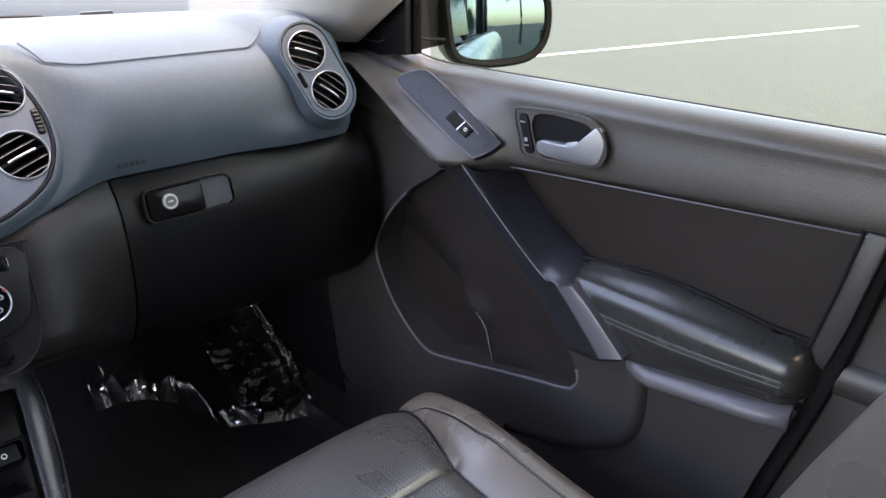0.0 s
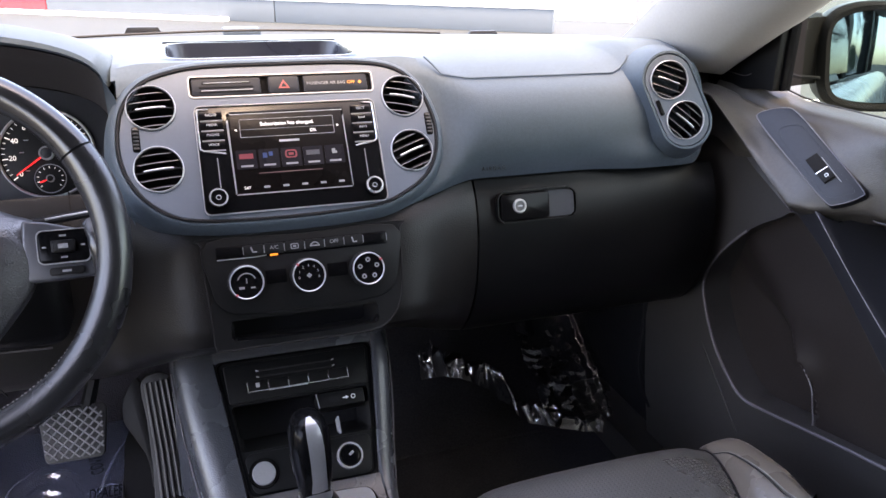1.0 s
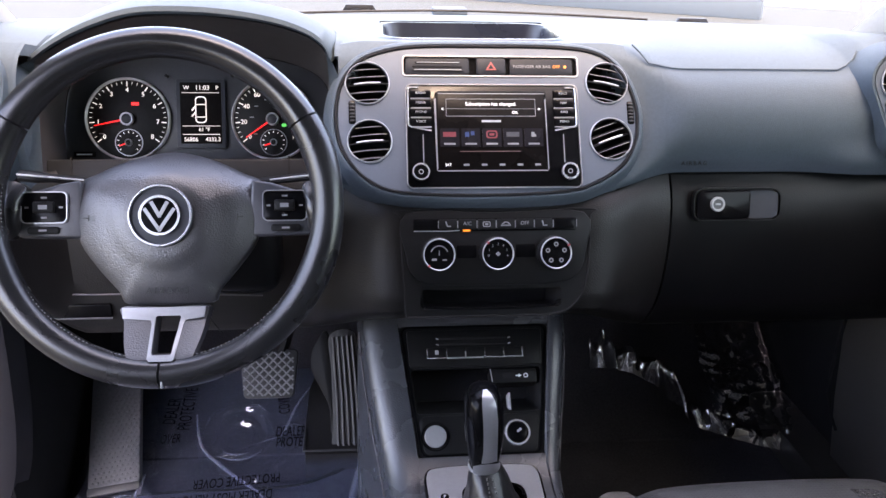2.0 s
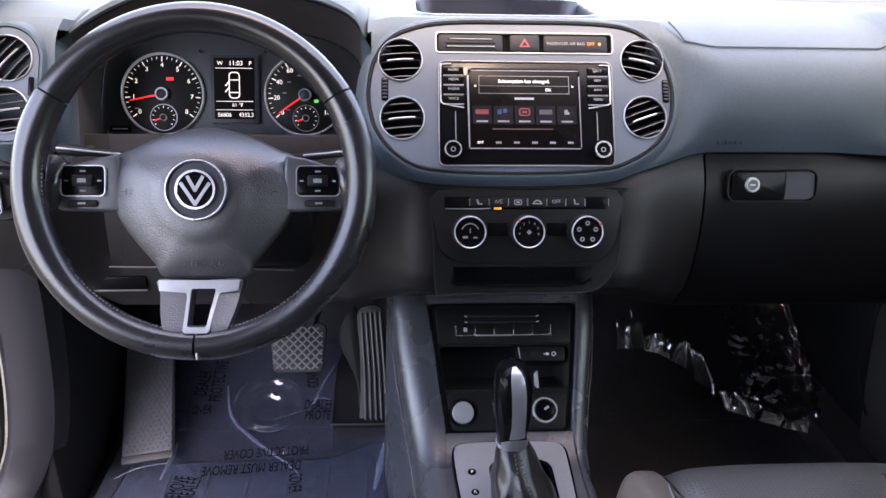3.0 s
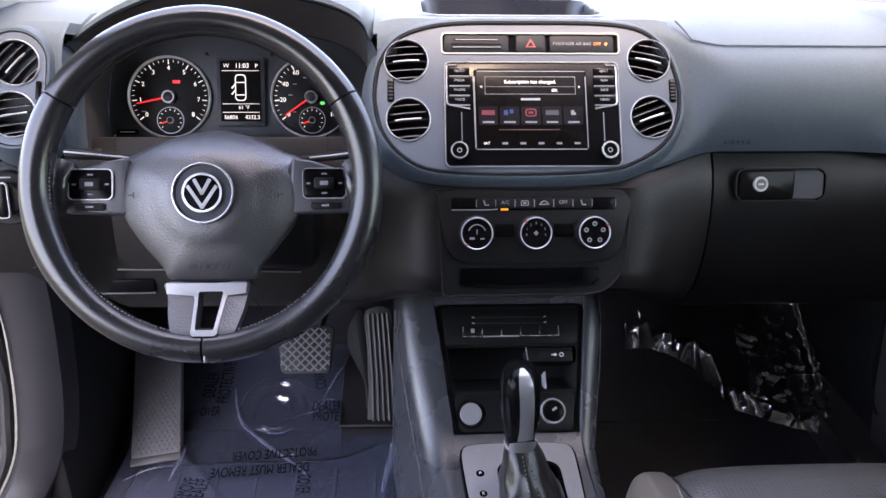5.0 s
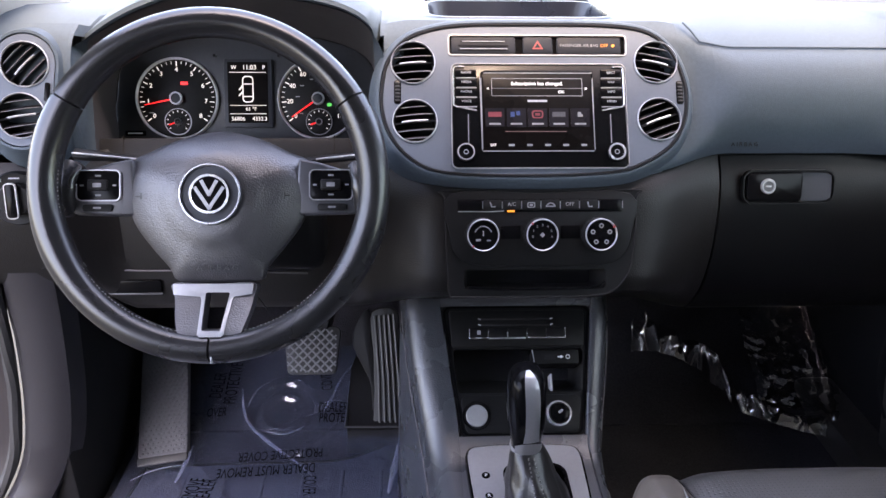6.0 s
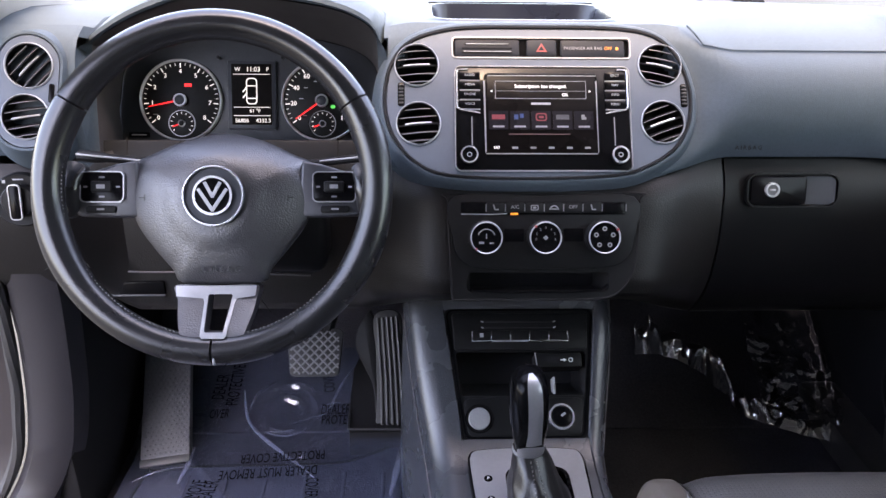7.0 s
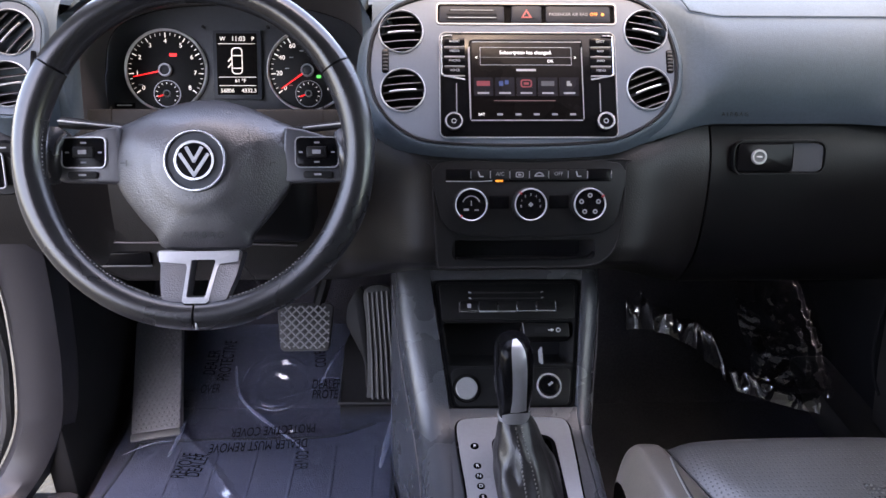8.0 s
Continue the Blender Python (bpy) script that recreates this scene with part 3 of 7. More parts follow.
# lower dashboard
SIDE = [(-0.014, 0.988), (-0.032, 0.96), (-0.043, 0.92), (-0.045, 0.87), (-0.036, 0.82), (-0.012, 0.775), (0.03, 0.74), (0.14, 0.735)]
CENT = [(-0.058, 0.975), (-0.076, 0.955), (-0.090, 0.915), (-0.1045, 0.877), (-0.112, 0.852), (-0.095, 0.828), (0.03, 0.762), (0.14, 0.745)]
DRIV = [(0.03, 0.985), (0.012, 0.96), (0.006, 0.92), (0.0, 0.87), (-0.002, 0.82), (0.0, 0.78), (0.02, 0.752), (0.14, 0.745)]
LEFT = [(-0.030, 0.984), (-0.052, 0.96), (-0.058, 0.92), (-0.054, 0.88), (-0.042, 0.84), (-0.022, 0.81), (0.02, 0.79), (0.14, 0.785)]


def low_row(x, d=0.0):
    c = 1 - sstep(0.125, 0.25, abs(x))
    side = SIDE if x > 0 else [tuple(Vector(a).lerp(Vector(b), sstep(0.54, 0.60, -x))) for a, b in zip(DRIV, LEFT)]
    pts = [Vector((x, s[0] + (q[0] - s[0]) * c - d, s[1] + (q[1] - s[1]) * c)) for s, q in zip(side, CENT)]
    return smooth_loop(pts, 4, False)


def lower(x0, x1, n, d=0.0):
    bm = loft([low_row(x0 + (x1 - x0) * i / n, d) for i in range(n + 1)])
    cut = [f for f in bm.faces if abs(f.calc_center_median().x + 0.006) < 0.083 and 0.848 < f.calc_center_median().z < 0.872 and f.calc_center_median().y < -0.05]
    bmesh.ops.delete(bm, geom=cut, context="FACES")
    return thicken(bm, 0.004)


part("lower_panel", lower(-0.70, 0.2385, 60), knee_lit_plastic, dash, "black hard-plastic lower dashboard", sharp=30)
part("backing", box(-0.19, 0.64, 0.05, 0.055, 0.93, 1.03, 0), deep_black, dash)
part("cluster_backing", box(-0.565, -0.205, 0.17, 0.175, 0.9, 1.10, 0), deep_black, dash)
part("underside", box(-0.68, 0.64, 0.13, 0.5, 0.735, 0.745, 0.002), deep_black, dash)
seam = [p + Vector((0, -0.0035, 0)) for p in smooth_loop([(-0.60, 0.005, 0.823), (-0.53, -0.001, 0.822), (-0.44, -0.003, 0.822), (-0.30, -0.005, 0.818)], 4, False)]
part("knee_seam", tube(seam, 0.0013, 6), hood_lining, dash)
part("card_slot", box(-0.575, -0.50, -0.008, -0.001, 0.788, 0.808, 0.002), black_gloss, dash)
part("card_slot_lip", box(-0.575, -0.50, -0.0095, -0.006, 0.787, 0.7895, 0.0008), cons_mat, dash)
part("column_shroud", moved(loft([[Vector((-0.368 + 0.062 * g * math.cos(a), 0, 0.055 * g * math.sin(a) * (1.1 if math.sin(a) < 0 else 0.25))) + Vector((0, y, 0.962 - 0.22 * (y + 0.13))) for a in (2 * math.pi * i / 24 for i in range(24))] for y, g in ((-0.13, 0.75), (-0.12, 0.95), (-0.05, 1.0), (0.06, 1.1))], close_u=True, caps=True), I4), dash_hard, dash)
part("column_lower", box(-0.43, -0.27, -0.06, 0.06, 0.84, 0.955, 0.02, 3), dash_hard, dash)
# small seams of the lower dash
part("cover_slit", tube(smooth_loop([Vector((-0.634, -0.046, 0.846)), Vector((-0.625, -0.046, 0.848)), Vector((-0.619, -0.046, 0.828)), Vector((-0.613, -0.046, 0.815))], 4, False), 0.0009, 6), deep_black, dash)
part("knee_seam", tube([(-0.378, -0.011, 0.795), (-0.368, -0.011, 0.779), (-0.358, -0.011, 0.762)], 0.0009, 6), deep_black, dash)
# strip below the instruments
part("cluster_sill", moved(box(-0.2, 0.2, -0.125, -0.056, -0.052, 0.0, 0.004), CLUS @ T(0, -0.002, 0.066)), switch_plastic, dash, "dark trim strip below the instruments")
for xx in (-0.148, 0.125):
    part("strip_seam", moved(box(xx - 0.0008, xx + 0.0008, -0.088, -0.055, 0.064, 0.0666, 0), CLUS), deep_black, dash)

# binnacle hood
def hood_rise(a):
    """How high the hood's arch stands, steeper at its inner end than at the door's."""
    return math.sin(a) ** (0.75 + 1.25 * max(0.0, min(1.0, -2 * math.cos(a))) ** 2 * (3 - 2 * max(0.0, min(1.0, -2 * math.cos(a)))))


rows = []
for y, g, dz in ((0.004, 1.0, 0.0), (0.000, 1.008, 0.003), (0.002, 1.022, 0.008), (0.05, 1.06, 0.014), (0.12, 1.06, 0.004), (0.22, 1.04, -0.012), (0.30, 0.98, -0.03)):
    row = []
    for i in range(33):
        a = math.pi * i / 32
        x = -0.381 + 0.178 * g * math.cos(a)
        z = 1.118 + (0.062 * g) * hood_rise(a) + dz * (0.35 + 0.65 * math.sin(a))
        row.append(Vector((x, y + 0.03 * (1 - math.sin(a)), z)))
    rows.append(row)
part("binnacle_hood", thicken(loft(rows), 0.005), dash_soft, dash, "arched hood over the instruments", sharp=50)
def evenly(pts, n):
    """The line through the points, cut into n even steps."""
    d = [0.0]
    for p, q in zip(pts, pts[1:]):
        d.append(d[-1] + (q - p).length)
    out, k = [], 0
    for i in range(n + 1):
        w = d[-1] * i / n
        while k < len(d) - 2 and d[k + 1] < w:
            k += 1
        out.append(pts[k].lerp(pts[k + 1], (w - d[k]) / (d[k + 1] - d[k] or 1)))
    return out


lip = [Vector((-0.201, 0.005, 0.965)), Vector((-0.202, 0.030, 1.06))]
for i in range(33):
    a = math.pi * i / 32
    lip.append(Vector((-0.381 + 0.177 * math.cos(a), 0.007 + 0.03 * (1 - math.sin(a)), 1.1175 + 0.0605 * hood_rise(a))))
lip += [Vector((-0.560, 0.030, 1.06)), Vector((-0.561, 0.005, 0.965))]
arch = smooth_loop([Vector((x, y, 0)) for x, y in ((0.179, -0.090), (0.179, -0.052), (0.180, 0.0), (0.166, 0.055), (0.10, 0.083), (0.0, 0.089), (-0.10, 0.083), (-0.166, 0.055), (-0.181, 0.0), (-0.179, -0.052), (-0.179, -0.090))], 5, False)
lip, arch = evenly(lip, 60), evenly([CLUS @ (p + Vector((0, 0, -0.003))) for p in arch], 60)
cheek = [p + Vector((math.copysign(0.015, p.x + 0.381), -0.032, -0.002)) * (1 - sstep(1.105, 1.14, p.z)) for p in lip]
for a_, b_ in ((0, 16), (44, 60)):
    part("binnacle_cheek", loft([[p.lerp(q, g) for p, q in zip(cheek[a_:b_ + 1], lip[a_:b_ + 1])] for g in (0, 0.5, 1.0)]), dash_soft, dash, "side of the instrument hood", sharp=60)
part("binnacle_lining", loft([[p.lerp(q, g) + Vector((0, 0, 0.006 * math.sin(math.pi * g))) for p, q in zip(lip, arch)] for g in (0, 0.25, 0.5, 0.75, 1.0)]), hood_lining, dash, "dark lining of the instrument hood", sharp=50)

# centre bezel and its dark surround
VENTS = [(-0.1545, 0.0015), (-0.1525, -0.0725), (0.147, 0.003), (0.148, -0.070)]


def grown(o, d):
    """The outline, moved outwards by d."""
    n = len(o)
    area = sum(o[i - 1][0] * o[i][1] - o[i][0] * o[i - 1][1] for i in range(n))
    d = d if area > 0 else -d
    out = []
    for i in range(n):
        tx, ty = o[(i + 1) % n][0] - o[i - 1][0], o[(i + 1) % n][1] - o[i - 1][1]
        L = math.hypot(tx, ty) or 1.0
        out.append((o[i][0] + ty / L * d, o[i][1] - tx / L * d))
    return out


surround = loft([[STACK @ Vector((*p, w)) for p in grown(OUT, d)] for d, w in ((0.002, -0.006), (0.005, 0.001), (0.008, 0.0005), (0.012, -0.006), (0.016, -0.014), (0.020, -0.03), (0.022, -0.07))], close_u=True)
part("bezel_surround", surround, dash_soft, dash, "dark rounded surround of the centre bezel", sharp=60)
bez = plate(OUT, [circle(0.0265, *c) for c in VENTS] + [rrect(0.222, 0.027, 0.005, 0, 0.0245), rrect(0.216, 0.132, 0.008, 0, -0.066)], -0.012, 0.0)
part("bezel_gasket", tube([STACK @ Vector((*q, 0.0008)) for q in grown(OUT, 0.0022)], 0.0016, 6, closed=True), deep_black, dash)
part("bezel", moved(bez, STACK), bezel_grey, dash, "satin blue-grey centre bezel")
part("bezel_back", moved(prism(rrect(0.34, 0.16, 0.06, 0, -0.045), -0.05, -0.046), STACK), deep_black, dash)
part("airbag_mark", words("AIRBAG", 0.0072, axes((0.262, -0.0355, 1.008), (1, 0, 0), (0, -0.97, 0.22)), 0.0003, 1.5), dash_hard, dash)

# ---- air vents ----
def air_vent(r, m, tilt, group):
    v = thing("air_vent", None, "round black air vent with a thin silver ring and slats", "air vent", group, m=m)
    part("ring", lathe([(r, -0.012), (r * 1.0, 0.0015), (r * 1.03, 0.0026), (r * 1.06, 0.002), (r * 1.075, -0.001)]), silver, v)
    part("barrel", lathe([(r, 0.0), (r * 0.98, -0.03), (0, -0.03)]), black_matt, v)
    for k in range(5):
        y = (k - 2) * r * 0.38
        half = math.sqrt(max(r * r - y * y, 0)) * 0.97
        pts = [(x * half, y, -0.004 - 0.002 * x * x) for x in (-1, -0.6, -0.2, 0.2, 0.6, 1)]
        b = tube(pts, 0.0048, 8, flat=0.22, up=(0, 0.90, 0.43))
        part("slat", moved(b, pose(0, 0, 0, 0, 0, tilt)), slat_gloss, v)
        if k != 2:
            # pale rod that paints the specular line on a black slat
            part("slat_glint", moved(tube([(x * 0.94, q - 0.0019, w + 0.0046) for x, q, w in pts], 0.00045, 5), pose(0, 0, 0, 0, 0, tilt)), cap_plastic, v, "fine pale line drawn as the glint on a slat")
    part("slat_trim", moved(tube([(x * r * 0.62, 0.0, 0.0008 - 0.002 * x * x) for x in (-1, -0.5, 0, 0.5, 1)], 0.0013, 8), pose(0, 0, 0, 0, 0, tilt)), silver, v, "thin chrome strip")
    return v


for c, tl in zip(VENTS, (4, 5, -12, 20)):
    air_vent(0.0258, STACK @ T(*c), tl, "air vents of the dashboard")
for s, c in ((-1, (-0.184 + 0.0105, -0.036)), (1, (0.1755, -0.036))):
    wheel_part = thing("vent_control", None, "small ribbed black thumbwheel beside the air vents", "vent control", "vent thumbwheels", m=STACK @ T(*c))
    part("slot", prism(rrect(0.0085, 0.030, 0.003), -0.002, 0.0008, 0.0003), black_gloss, wheel_part)
    for k in range(6):
        part("rib", box(-0.003, 0.003, -0.0118 + k * 0.0044, -0.0095 + k * 0.0044, 0.0, 0.0022, 0.0006), rubber, wheel_part)


def end_pod(m, tilts, label):
    pod = thing("vent_pod", None, label, "vent surround", m=m)
    o = rrect(0.066, 0.130, 0.033, n=10)
    part("face", plate(o, [circle(0.0262, 0, 0.0298), circle(0.0262, 0, -0.0298)], -0.012, 0.0), bezel_grey, pod)
    part("collar", loft([[Vector((*p, w)) for p in grown(o, d)] for d, w in ((0.0, -0.012), (0.0015, 0.0015), (0.0045, 0.0015), (0.008, -0.006), (0.014, -0.024), (0.022, -0.05))], close_u=True), dash_soft, pod, sharp=60)
    part("thumbwheel_slot", prism(rrect(0.006, 0.022, 0.002, -0.0265 if m.translation.x > 0 else 0.0265, 0.0), -0.001, 0.0015, 0.0004), black_gloss, pod)
    for k in (1, -1):
        air_vent(0.0252, m @ T(0, 0.0298 * k), tilts[0 if k > 0 else 1], "air vents of the dashboard")


end_pod(axes((0.5265, -0.050, 1.089), (0.95, 0.10, 0), (-0.22, -0.92, 0.28)) @ pose(0, 0, 0, 0, 0, 18), (-42, -62), "grey oval surround of two air vents at the dashboard's end")
end_pod(axes((-0.606, -0.048, 1.078), (1, 0, 0), (0.12, -0.90, 0.40)) @ pose(0, 0, 0, 0, 0, -4), (52, 14), "grey oval surround of two air vents at the dashboard's end")


# ---- glovebox ----
glove = thing("glovebox", (0.42, -0.02, 0.74), "black glovebox lid with a lockable paddle handle", "glovebox")
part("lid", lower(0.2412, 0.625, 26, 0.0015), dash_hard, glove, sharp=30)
GH = axes((0.326, -0.0415, 0.9535), (1, 0, 0), (0, -0.962, 0.272))
part("handle_frame", moved(frame_of(rrect(0.120, 0.044, 0.014), rrect(0.1165, 0.0405, 0.0125), -0.004, 0.0042, 0.0012), GH), dash_hard, glove)
part("handle_recess", moved(prism(rrect(0.116, 0.040, 0.0135), -0.012, -0.002), GH @ T(0, 0, 0.0022)), deep_black, glove)
pad = part("handle_paddle", moved(prism(rrect(0.072, 0.0365, 0.006, -0.0195, 0.0), -0.004, 0.0062, 0.002), GH), black_gloss, glove)
scoop = []
for k in range(7):
    x = 0.018 + 0.037 * k / 6
    scoop.append([GH @ Vector((x, (-0.0180 + 0.036 * j / 6) * (1 - 0.20 * max(0, (k - 4) / 2) ** 2), 0.0004 + 0.0030 * (k / 6) ** 2.2)) for j in range(7)])
part("handle_scoop", loft(scoop), strip_grey, glove, "hollow finger scoop")
lock = part("lock", moved(lathe([(0.0098, 0.002), (0.0098, 0.008), (0.0088, 0.0095), (0.0070, 0.0095), (0.0066, 0.0080)], 32), GH @ T(-0.029, 0.001)), knob_silver, glove, "round metal key lock")
part("lock_face", moved(lathe([(0.0068, 0.0082), (0, 0.0082)], 28), GH @ T(-0.029, 0.001)), sill_mat, lock)
part("keyhole", moved(box(-0.0036, 0.0036, -0.0011, 0.0011, 0.008, 0.0090, 0.0004), GH @ T(-0.029, 0.001)), silver, lock)

# ---- instruments ----
clus = thing("instrument_cluster", (-0.383, 0.11, 0.97), "dark instrument cluster with two round dials and a lit display", "instrument cluster")
base_o = [tuple(p) for p in smooth_loop([(-0.178, -0.052), (-0.180, 0.0), (-0.165, 0.055), (-0.10, 0.082), (0.0, 0.088), (0.10, 0.082), (0.165, 0.055), (0.178, 0.0), (0.176, -0.052), (0.0, -0.056)], 5)]
cl_back = mat("cluster_face", (0.024, 0.026, 0.032), 0.5, var=0.15)
part("face", moved(prism(base_o, -0.02, -0.004, 0.001), CLUS), cl_back, clus)


def dial(cx, texts, a0, a1, needle, name):
    d = part(name, moved(prism(circle(0.0535, cx, 0, 64), -0.004, -0.001, 0.0005), CLUS), black_matt, clus, "black dial face")
    part("ring", moved(lathe([(0.0532, -0.001), (0.0540, 0.003), (0.0550, 0.0038), (0.0560, 0.003), (0.0564, -0.004)], 72), CLUS @ T(cx, 0)), dial_white, d)
    n = len(texts)
    ticks = []
    for i in range((n - 1) * 4 + 1):
        a = radians(a0 + (a1 - a0) * i / ((n - 1) * 4))
        L = 0.0065 if i % 4 == 0 else 0.0035
        ticks.append(moved(box(-L, 0, -0.0006 if i % 4 == 0 else -0.0003, 0.0006 if i % 4 == 0 else 0.0003, 0, 0.0004, 0), CLUS @ T(cx + 0.051 * math.cos(a), 0.051 * math.sin(a), -0.0008) @ pose(0, 0, 0, 0, 0, math.degrees(a))))
    part("tick_marks", join(*ticks), white_lit, d)
    lets = []
    for i, s in enumerate(texts):
        a = radians(a0 + (a1 - a0) * i / (n - 1))
        if s:
            lets.append(words(s, 0.0086, CLUS @ T(cx + 0.0395 * math.cos(a), 0.0395 * math.sin(a), -0.0006)))
    part("numerals", join(*lets), white_lit, d)
    a = radians(needle)
    part("needle", moved(join(prism([(0, -0.0010), (0.044, -0.0004), (0.044, 0.0004), (0, 0.0010)], 0.004, 0.0055)), CLUS @ T(cx, 0) @ pose(0, 0, 0, 0, 0, needle)), red_lit, d, "red needle")
    cap = part("needle_cap", moved(lathe([(0.0088, 0.002), (0.0088, 0.007), (0.0080, 0.0082), (0.0070, 0.0082), (0.0066, 0.0072)], 32), CLUS @ T(cx, 0)), silver, d, "silver-ringed needle hub")
    part("cap_face", moved(lathe([(0.0067, 0.0072), (0.0050, 0.0082), (0, 0.0086)], 28), CLUS @ T(cx, 0)), strip_grey, cap)
    part("small_gauge", moved(prism(circle(0.0175, cx + 0.0005, -0.0315, 40), -0.001, 0.0005, 0.0003), CLUS), black_matt, d)
    part("small_ring", moved(lathe([(0.0172, 0), (0.0176, 0.0012), (0.0182, 0.0012), (0.0185, -0.001)], 48), CLUS @ T(cx + 0.0005, -0.0315)), silver, d)
    tk = []
    for i in range(11):
        b = radians(220 - 26 * i)
        tk.append(moved(box(-0.0025, 0, -0.0004, 0.0004, 0, 0.0004, 0), CLUS @ T(cx + 0.0005 + 0.0155 * math.cos(b), -0.0315 + 0.0155 * math.sin(b), 0.0006) @ pose(0, 0, 0, 0, 0, math.degrees(b))))
    part("small_ticks", join(*tk), white_lit, d)
    part("small_needle", moved(box(0, 0.013, -0.0007, 0.0007, 0.001, 0.002, 0), CLUS @ T(cx + 0.0005, -0.0315) @ pose(0, 0, 0, 0, 0, 200)), red_lit, d)
    part("small_cap", moved(lathe([(0.0048, 0.0), (0.0048, 0.0035), (0.0040, 0.004), (0.0034, 0.003)], 24), CLUS @ T(cx + 0.0005, -0.0315)), silver, d)
    part("small_cap_face", moved(lathe([(0.0035, 0.003), (0.002, 0.0042), (0, 0.0042)], 20), CLUS @ T(cx + 0.0005, -0.0315)), black_matt, d)
    return d


tach = dial(-0.097, ["0", "1", "2", "3", "4", "5", "6", "7", "8"], 217, -37, 192, "tachometer")
speedo = dial(0.097, ["0", "20", "40", "60", "80", "100", "120", "140", "160"], 217, -37, 215, "speedometer")
for cx, a, r, w in ((0.097, 217, 0.030, 0.005), (0.097, 170, 0.029, 0.0055), (0.097, 138, 0.030, 0.0055), (0.097, 106, 0.030, 0.0055), (-0.097, 206, 0.0395, 0.006)):
    part("fine_legend", moved(box(-w / 2, w / 2, -0.0006, 0.0006, 0, 0.0003, 0), CLUS @ T(cx + r * math.cos(radians(a)), r * math.sin(radians(a)) - 0.002, -0.0006)), grey_print, tach if cx < 0 else speedo)
part("warning_lamp", moved(box(-0.0048, 0.0048, -0.0020, 0.0020, 0, 0.0005, 0), CLUS @ T(-0.087, 0.021, -0.0008)), red_lit, clus, "red lit warning symbol")
part("ready_lamp", moved(prism(rrect(0.0065, 0.0045, 0.002), 0, 0.0005), CLUS @ T(0.112, -0.008, -0.0006)), green_lit, clus, "green lit symbol")
disp = part("display", moved(prism(rrect(0.066, 0.094, 0.003, 0.001, 0.007), -0.004, 0.003, 0.001), CLUS), strip_grey, clus, "lit multifunction display")
part("display_screen", moved(prism(rrect(0.055, 0.083, 0.001, 0.001, 0.008), 0.003, 0.0034), CLUS), screen_dark, disp)
CD = CLUS @ T(0.001, 0.008, 0.0037)
for s, z, px, py in (("W", 0.0075, -0.019, 0.034), ("11:03", 0.0088, 0.0025, 0.034), ("P", 0.0075, 0.022, 0.034), ("61 °F", 0.007, 0.004, -0.0225), ("56806", 0.0075, -0.014, -0.036), ("4332.3", 0.0075, 0.0155, -0.036)):
    part("readout", words(s, z, CD @ T(px, py)), white_lit, disp)
for yy in (0.0275, -0.0175, -0.029):
    part("rule", moved(box(-0.025, 0.025, yy - 0.0003, yy + 0.0003, 0, 0.0003, 0), CD), white_lit, disp)
# outline of a car seen from above, with an open door
car_o = rrect(0.015, 0.036, 0.005, 0, 0.0045, n=4)
part("car_symbol", moved(join(frame_of(car_o, [(x * 0.84, (y - 0.0045) * 0.93 + 0.0045) for x, y in car_o], 0, 0.0003), box(-0.006, 0.006, 0.011, 0.0122, 0, 0.0003, 0), box(-0.006, 0.006, -0.006, -0.0048, 0, 0.0003, 0), moved(box(-0.008, 0, -0.0008, 0.0008, 0, 0.0003, 0), T(-0.007, 0.0095, 0, 50)), moved(box(-0.008, 0, -0.0008, 0.0008, 0, 0.0003, 0), T(-0.007, 0.0015, 0, 50))), CD), white_lit, disp)
for s in (-0.155, 0.158):
    part("reset_stub", moved(lathe([(0.0022, 0), (0.0022, 0.006), (0, 0.0065)], 12), CLUS @ T(s * 0.28, 0.058)), black_matt, clus)
    part("label_plate", moved(box(-0.014, 0.014, -0.0035, 0.0035, -0.002, 0.0012, 0.001), CLUS @ T(s, -0.0475)), black_gloss, clus)
    part("label_print", moved(box(-0.010, 0.010, -0.0007, 0.0007, 0.0012, 0.0016, 0), CLUS @ T(s, -0.0475)), white_print, clus)

# ---- upper switch strip ----
strip = thing("switch_strip", (0, 0.01, 1.115), "black switch strip with hazard button above the radio", "switch strip")
part("tray_plate", moved(prism(rrect(0.221, 0.026, 0.0045, 0, 0.0245), -0.010, -0.003), STACK), black_gloss, strip)
part("edge_trim", moved(frame_of(rrect(0.2225, 0.0275, 0.0052, 0, 0.0245), rrect(0.2195, 0.0245, 0.004, 0, 0.0245), -0.004, 0.0012, 0.0004), STACK), silver, strip)
grille = part("slot_panel", moved(prism(rrect(0.080, 0.0215, 0.003, -0.0675, 0.0245), -0.003, -0.0005, 0.0008), STACK), switch_plastic, strip)
for k, w in ((-1, 0.062), (0, 0.062), (1, 0.056)):
    part("slot", moved(box(-w / 2, w / 2, -0.0013, 0.0013, -0.001, 0.0004, 0.0004), STACK @ T(-0.0675, 0.0245 + 0.0055 * k)), deep_black, grille)
    if k:
        part("slot_edge", moved(box(-w / 2 + 0.002, w / 2 - 0.001, -0.0004, 0.0004, -0.001, 0.0007, 0.0002), STACK @ T(-0.0675, 0.0245 + 0.0048 * k)), grey_print, grille)
haz = part("hazard_button", moved(prism(rrect(0.037, 0.0215, 0.003, 0.0, 0.0245), -0.003, 0.0002, 0.0008), STACK), switch_plastic, strip)
tri = [(0, 0.0062), (-0.0068, -0.0050), (0.0068, -0.0050)]
